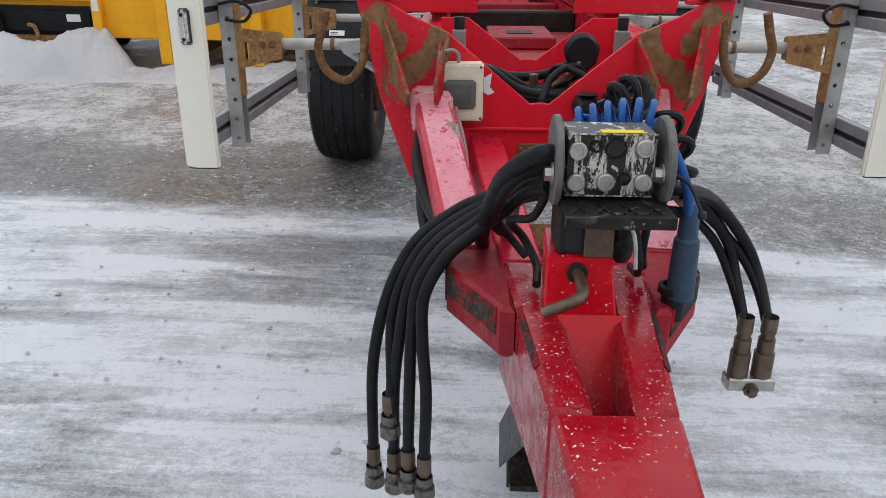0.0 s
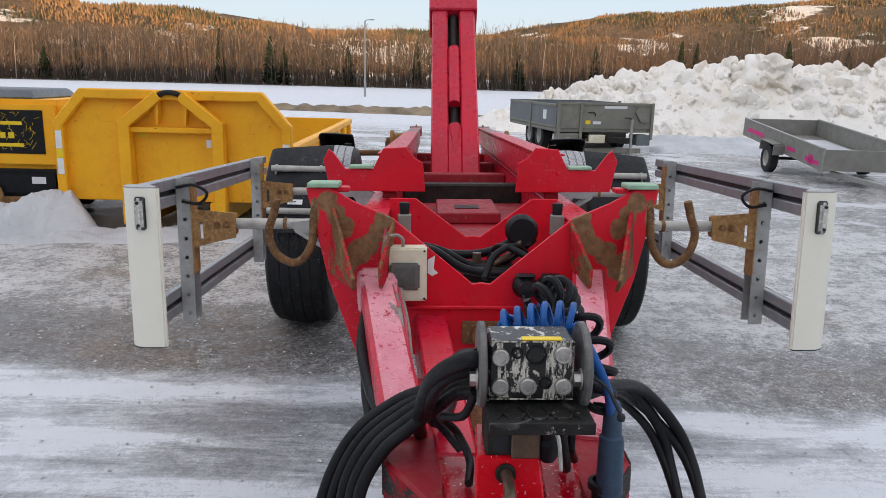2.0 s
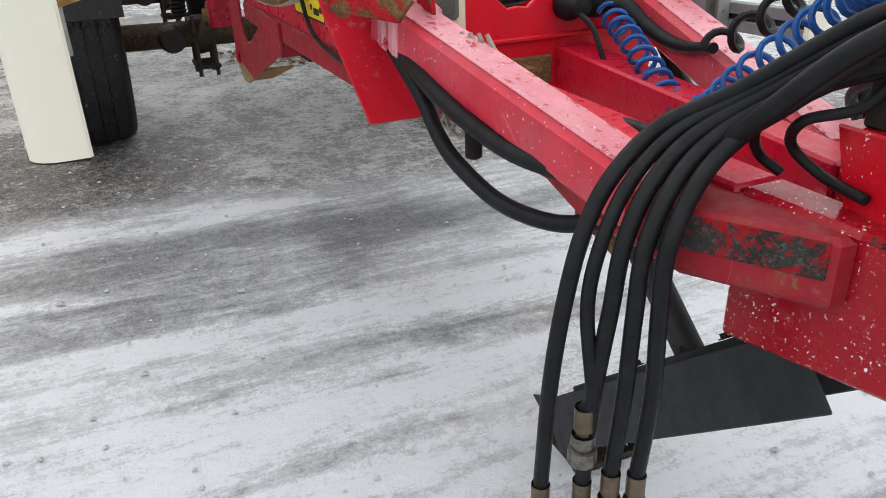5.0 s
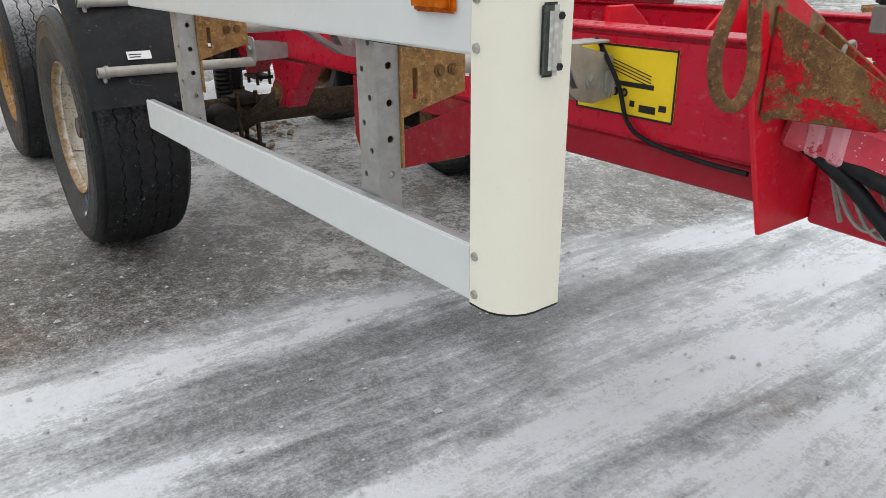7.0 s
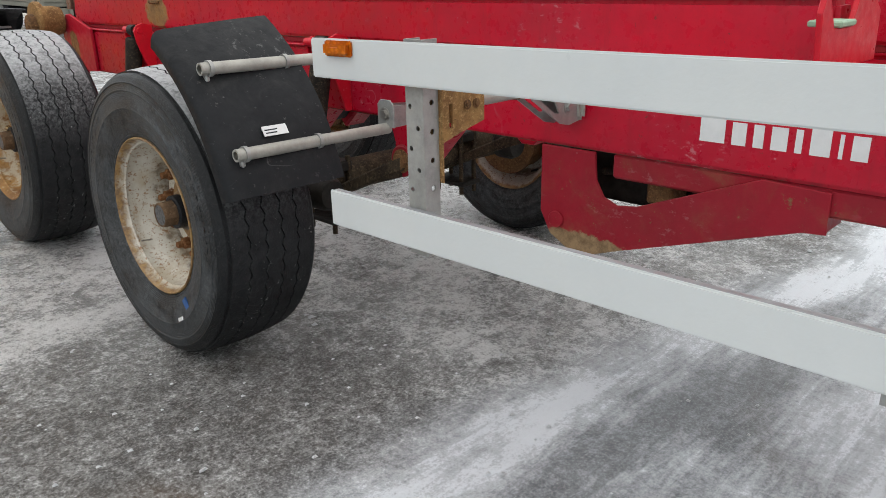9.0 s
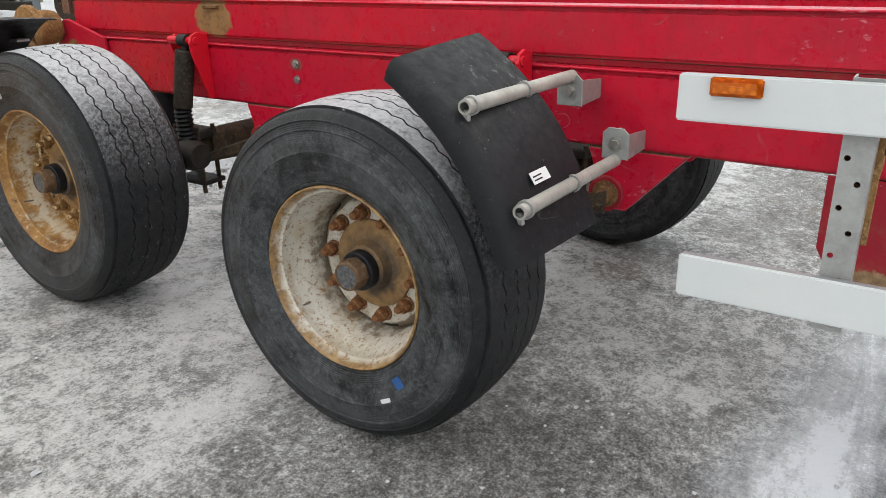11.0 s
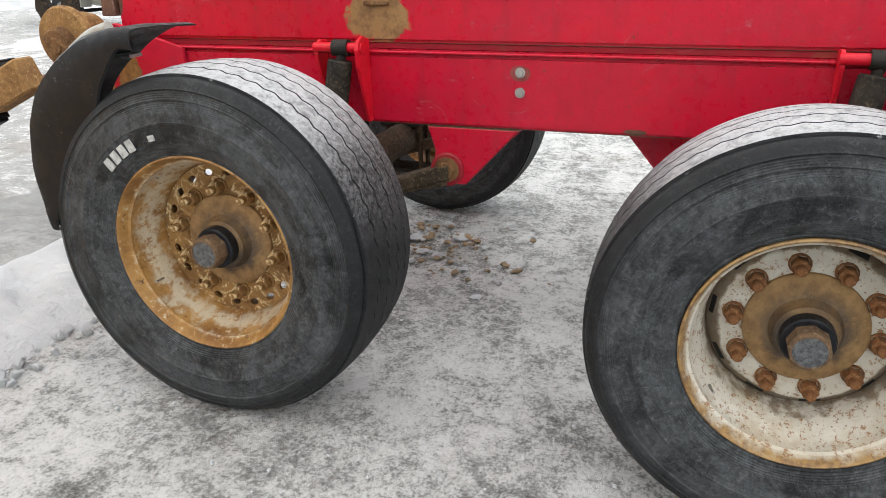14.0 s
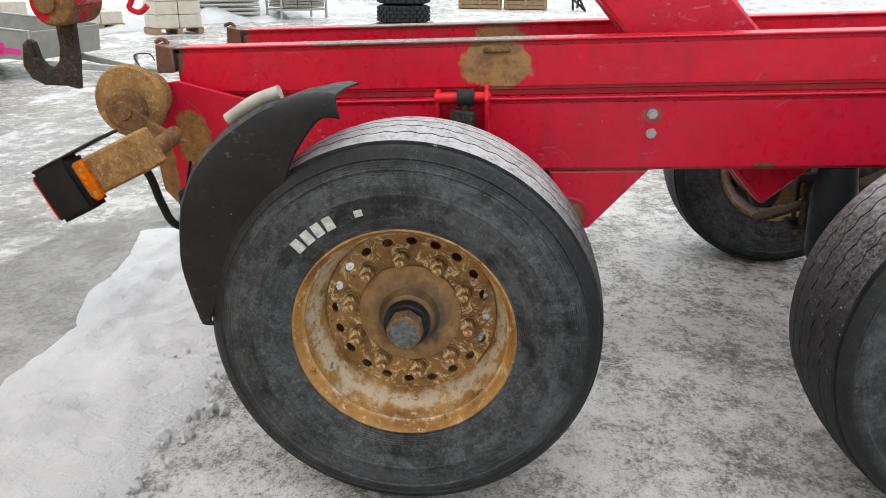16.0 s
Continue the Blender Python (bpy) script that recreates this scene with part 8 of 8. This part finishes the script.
def grey_tipper():
    t = thing("tipping_trailer", "weathered grey tipping trailer with twin axles", "trailer", Matrix.Translation((3.98, 18.4, 0)) @ Matrix.Rotation(radians(11), 4, "Z") @ Matrix.Diagonal((1.04, 1.0, 1.11, 1)))
    w, L = 1.2, 3.9
    part("floor", box(-w, w, 0, L, 0.50, 0.58, 0.01), BODY_GREY, t)
    gate = part("front_gate", box(-w, w, -0.03, 0.0, 0.581, 1.14, 0.006), BODY_GREY, t)
    for x in (-w + 0.04, -0.62, w - 0.04):
        part("gate_post", box(x - 0.035, x + 0.035, -0.075, -0.031, 0.35, 1.15, 0.008), BODY_GREY, gate)
    part("gate_rail", box(-w, w, -0.055, -0.031, 1.09, 1.145, 0.006), BODY_GREY, gate)
    for s in (-1, 1):
        for k in range(2):
            d = part("drop_side", box(*sorted((s * w, s * (w - 0.03))), 0.05 + k * 1.95, 1.93 + k * 1.95, 0.585, 1.10, 0.008), BODY_DARK, t, "dark grey drop side")
            part("side_lip", box(*sorted((s * (w + 0.02), s * w)), 0.05 + k * 1.95, 1.93 + k * 1.95, 1.04, 1.10, 0.006), BODY_GREY, d)
            part("side_lip", box(*sorted((s * (w + 0.02), s * w)), 0.05 + k * 1.95, 1.93 + k * 1.95, 0.585, 0.63, 0.006), BODY_GREY, d)
        part("side_post", box(*sorted((s * (w + 0.03), s * (w - 0.04))), 1.93, 2.0, 0.4, 1.14, 0.006), BODY_GREY, t)
        for y in (1.55, 2.35):
            road_wheel(t, s * 0.98, y, 0.34, 0.26, -s if s > 0 else 1, GALV)
        part("mudguard", arc_plate(s * 0.98, 1.55, 0.34, 0.40, 0.30), PLASTIC, t)
    part("tailgate", box(-w, w, L, L + 0.03, 0.581, 1.10, 0.006), BODY_DARK, t)
    part("subframe", box(-0.45, 0.45, -0.15, L, 0.30, 0.499, 0.01), BLACKEN, t)
    part("tool_box", box(-1.12, -0.60, -0.02, 0.4, 0.20, 0.48, 0.015), BODY_GREY, t, "faded tool box")
    part("battery_box", box(-0.45, -0.05, -0.20, 0.1, 0.28, 0.46, 0.015), IVORY, t)
    part("lamp_board", box(-0.5, 0.9, -0.10, -0.055, 0.05, 0.16, 0.008), BODY_GREY, t)
    part("drawbar", beam((0.0, -0.14, 0.36), (0.1, -1.1, 0.40), 0.12, 0.12, 0.01), BLACKEN, t)
    part("jack", rod((0.62, -0.13, 0.02), (0.62, -0.13, 0.80), 0.035, 10), GALV, t)
    part("jack_lever", pipe([(0.62, -0.13, 0.80), (0.5, -0.15, 0.83), (0.42, -0.15, 0.82)], 0.012, 4, 6), BLACKEN, t)
    part("winch_cheek", plate([(0.72, 0.95), (0.78, 1.05), (1.02, 0.90), (1.06, 0.72), (0.85, 0.74)], 0.03, across(-0.09)), BODY_GREY, t)
    part("mud_cover", box(0.80, 1.15, -0.05, 0.4, 0.22, 0.45, 0.012), BODY_DARK, t)
    part("gate_sign", box(-0.05, 0.52, -0.034, -0.0305, 1.02, 1.075, 0.0), LABEL, gate)
    part("gate_sticker", box(-0.5, -0.38, -0.034, -0.0305, 0.68, 0.76, 0.0), STICKER, gate)
    part("gate_sticker", box(-0.32, -0.12, -0.034, -0.0305, 0.68, 0.74, 0.0), LABEL, gate)
    part("side_sticker", box(-w - 0.004, -w - 0.0005, 0.75, 1.0, 0.74, 0.95, 0.0), LABEL, t)
    part("latch", pipe([(-0.45, -0.04, 0.93), (-0.30, -0.06, 0.92), (-0.28, -0.06, 0.85)], 0.012, 4, 6), BLACKEN, gate)


def arc_plate(x, y, z, r, w):
    bm = bmesh.new()
    rows = []
    for k in range(13):
        a = radians(-80 + 160 * k / 12)
        rows.append([bm.verts.new((x + e * w / 2, y + rr * math.sin(a), z + rr * math.cos(a))) for e, rr in ((-1, r), (1, r), (1, r - 0.02), (-1, r - 0.02))])
    for p, q in zip(rows, rows[1:]):
        for i in range(4):
            bm.faces.new((p[i], p[(i + 1) % 4], q[(i + 1) % 4], q[i]))
    bm.faces.new(rows[0])
    bm.faces.new(rows[-1])
    return finish(bm, 40)


grey_tipper()


def small_trailer():
    t = thing("car_trailer", "small grey car trailer with magenta side stripes", "trailer", Matrix.Translation((7.72, 13.5, 0)) @ Matrix.Rotation(radians(-3.3), 4, "Z") @ Matrix.Translation((0, 2.1, 0.29)) @ Matrix.Rotation(radians(4.6), 4, "X") @ Matrix.Translation((0, -2.1, -0.29)))
    w, L, z0, z1 = 0.85, 4.2, 0.45, 0.84
    part("floor", box(-w, w, 0.0, L, z0, z0 + 0.03, 0.004), ZINC, t)
    for x0, x1, y0, y1 in ((-0.75, 0.2, 0.4, 2.2), (0.05, 0.7, 1.4, 3.4), (-0.5, 0.1, 2.6, 3.9)):
        part("load_snow", box(x0, x1, y0, y1, z0 + 0.031, z0 + 0.05, 0.015), SNOW, t)
    for s in (-1, 1):
        sd = part("side_board", box(*sorted((s * w, s * (w - 0.025))), 0.0, L, z0 + 0.031, z1, 0.006), ZINC, t)
        part("side_rim", box(*sorted((s * (w + 0.012), s * (w - 0.032))), 0.0, L, z1, z1 + 0.025, 0.006), GALV, sd)
        for y0, y1, za, zb in ((0.1, 0.7, 0.52, 0.60), (0.35, 0.55, 0.49, 0.66), (1.2, 1.6, 0.56, 0.64), (2.9, 3.9, 0.58, 0.68)):
            part("stripe", box(*sorted((s * (w + 0.001), s * (w + 0.004))), y0, y1, za, zb, 0.0), PINK, sd)
        part("side_mudguard", joined(box(*sorted((s * (w + 0.004), s * (w + 0.22))), 1.75, 2.45, 0.62, 0.64, 0.004), box(*sorted((s * (w + 0.004), s * (w + 0.22))), 1.70, 1.73, 0.42, 0.62, 0.004), box(*sorted((s * (w + 0.004), s * (w + 0.22))), 2.46, 2.49, 0.42, 0.62, 0.004)), ZINC, t)
        road_wheel(t, s * (w + 0.12), 2.10, 0.29, 0.17, -s if s > 0 else 1, GALV_WARM)
    part("front_board", box(-w, w, -0.025, 0.0, z0, z1, 0.006), ZINC, t)
    part("front_post", box(-w - 0.01, -w + 0.03, -0.04, -0.026, 0.36, z1 + 0.03, 0.006), GALV, t)
    part("tail_board", box(-w, w, L, L + 0.025, z0, z1, 0.006), ZINC, t)
    part("axle", rod((-w - 0.1, 2.10, 0.29), (w + 0.1, 2.10, 0.29), 0.03, 10), BLACKEN, t)
    for s in (-1, 1):
        part("a_frame", beam((s * 0.55, 0.2, 0.37), (0.0, -1.25, 0.36), 0.06, 0.09, 0.006), GALV, t)
    part("coupling_head", pipe([(0, -1.2, 0.36), (0, -1.35, 0.40), (0, -1.5, 0.38)], 0.05, 5, 8), GALV, t)
    part("brake_handle", pipe([(0.02, -1.15, 0.40), (0.05, -1.05, 0.55), (0.02, -1.3, 0.60), (0, -1.4, 0.52)], 0.01, 6, 6), BLACKEN, t)
    part("jockey_wheel", rod((0.1, -1.05, 0.27), (0.1, -1.05, 0.55), 0.025, 10), GALV, t)


small_trailer()


# ---------------------------------------------------------------- stores across the yard
def pallet(t, w=1.2, d=0.8, z=0.0):
    for i in range(5):
        part("deck_board", box(-w / 2, w / 2, -d / 2 + i * (d - 0.1) / 4, -d / 2 + i * (d - 0.1) / 4 + 0.1, z + 0.12, z + 0.142, 0.002), WOOD, t)
    for x in (-w / 2, -0.07, w / 2 - 0.14):
        part("bearer", box(x, x + 0.14, -d / 2, d / 2, z + 0.0, z + 0.119, 0.003), WOOD, t)


def facing(x, y, turn):
    return Matrix.Translation((x, y, 0)) @ Matrix.Rotation(radians(turn), 4, "Z")


def block_stack(x, y, turn, rows, label):
    t = thing("block_pallet", label, "pallet", facing(x, y, turn), "loaded pallets")
    pallet(t)
    for r in range(rows):
        for k in range(2):
            part("block", box(-0.56 + k * 0.57, -0.01 + k * 0.57, -0.39, 0.39, 0.143 + r * 0.31, 0.443 + r * 0.31, 0.012), BLOCK, t)


block_stack(15.3, 15.2, -45, 3, "pale concrete blocks stacked on a wooden pallet")
block_stack(16.0, 17.6, -40, 1, "single layer of pale blocks on a pallet")
block_stack(13.6, 18.6, -40, 2, "pale concrete blocks stacked on a wooden pallet")

t = thing("board_stack", "stack of grey scaffold boards in a steel frame", "stack", facing(21.4, 13.8, -45))
for r in range(7):
    for k in range(3):
        part("board", box(-0.72 + k * 0.49, -0.26 + k * 0.49, -0.5, 0.5, 0.38 + r * 0.085, 0.45 + r * 0.085, 0.006), ZINC, t)
for x in (-0.80, 0.80):
    for y in (-0.5, 0.45):
        part("frame_post", box(x - 0.03, x + 0.03, y, y + 0.06, 0.02, 1.15, 0.004), GALV_WARM, t)
    part("frame_rail", box(x - 0.03, x + 0.03, -0.44, 0.45, 0.27, 0.33, 0.004), GALV_WARM, t)
for y in (-0.5, 0.45):
    part("frame_rail", box(-0.77, 0.77, y, y + 0.06, 0.27, 0.33, 0.004), GALV_WARM, t)

t = thing("tube_stack", "bundle of grey steel lattice tubes under red tarpaulin", "stack", facing(20.0, 16.2, -55))
for r in range(5):
    for k in range(4):
        part("tube", rod((-1.5, -0.4 + k * 0.25, 0.2 + r * 0.13), (1.5, -0.4 + k * 0.25, 0.2 + r * 0.13), 0.05, 8), GALV, t)
part("tarpaulin", solid([(-0.6, -0.55, 0.83), (1.2, -0.55, 0.83), (1.2, 0.5, 0.83), (-0.6, 0.5, 0.83), (-0.5, -0.5, 1.0), (1.1, -0.45, 1.02), (1.1, 0.4, 1.0), (-0.5, 0.4, 0.98)], 0.05), RED_NEW, t)
for x in (-1.0, 0.9):
    part("bearer", box(x - 0.06, x + 0.06, -0.55, 0.55, 0.0, 0.149, 0.004), WOOD, t)


def loader_tyre(z):
    bm = lathe([(z + 0.02, 0.42), (z, 0.55), (z + 0.03, 0.68), (z + 0.08, 0.70), (z + 0.40, 0.70), (z + 0.45, 0.68), (z + 0.48, 0.55), (z + 0.46, 0.42)], 44, "z")
    lugs = []
    for i in range(22):
        for k in range(4):
            b = box(-0.075, 0.06, 0.695, 0.735, z + 0.05 + k * 0.1, z + 0.125 + k * 0.1, 0.004)
            b.transform(Matrix.Rotation(2 * math.pi * (i + 0.5 * (k % 2)) / 22, 4, "Z"))
            lugs.append(b)
    return joined(bm, *lugs)


for z in (0.15, 0.64, 1.13):
    one("loader_tyre", loader_tyre(0), RUBBER, "heavy lugged black tyre in a stack on a pallet", "tyre", facing(18.2, 9.9, 20 * z) @ Matrix.Translation((0, 0, z)), "stacked tyres")
t = thing("wooden_pallet", "bare wooden pallet under stacked tyres", "pallet", facing(18.2, 9.9, 0))
pallet(t, 1.6, 1.5)

for x, y in ((30.2, 8.3), (30.2, 6.4)):
    t = thing("timber_crate", "low brown timber crate on the snow", "crate", facing(x, y, 90))
    for k in range(4):
        part("crate_board", box(-0.9, 0.9, -0.5, 0.5, 0.02 + k * 0.17, 0.17 + k * 0.17, 0.006), WOOD, t)
    for u in (-0.8, 0.0, 0.8):
        part("crate_post", box(u - 0.05, u + 0.05, 0.5, 0.55, 0.0, 0.72, 0.004), WOOD, t)
        part("crate_post", box(u - 0.05, u + 0.05, -0.55, -0.5, 0.0, 0.72, 0.004), WOOD, t)
t = thing("scrap_frame", "tangled dark steel frame lying on the snow", "scrap", facing(29.5, 4.2, 20))
for a, b in (((-0.6, 0, 0.02), (0.6, 0.1, 0.5)), ((-0.5, 0.3, 0.4), (0.6, -0.2, 0.1)), ((0.6, 0, 0.0), (0.5, 0.1, 0.6)), ((-0.6, 0, 0.0), (-0.4, 0.2, 0.5))):
    part("bar", rod(a, b, 0.05, 8), BLACKEN, t)

# crumbs of ice and grit on the yard
rnd = random.Random(31)
verts, faces = [], []
for i in range(900):
    x, y = rnd.uniform(-3.2, 2.6), rnd.uniform(1.2, 8.3)
    r = rnd.uniform(0.003, 0.011) * (1.6 if rnd.random() < 0.06 else 1)
    z = 0.012 * noise.noise((x * 0.9, y * 0.9, 0)) - 0.006
    k = len(verts)
    for dx, dy, dz in ((-1, -0.6, 0), (0.9, -0.7, 0), (0.7, 0.9, 0), (-0.8, 0.7, 0), (rnd.uniform(-0.4, 0.4), 0.1, rnd.uniform(0.5, 1.0))):
        verts.append((x + r * dx * rnd.uniform(0.7, 1.3), y + r * dy, z + r * dz))
    faces += [(k, k + 1, k + 4), (k + 1, k + 2, k + 4), (k + 2, k + 3, k + 4), (k + 3, k, k + 4)]
me = bpy.data.meshes.new("ice_crumbs")
me.from_pydata(verts, [], faces)
me.materials.append(SNOW)
tagged(new("ice_crumbs", me), "scattered white crumbs of ice on the yard", "ice crumbs", kind="stuff")
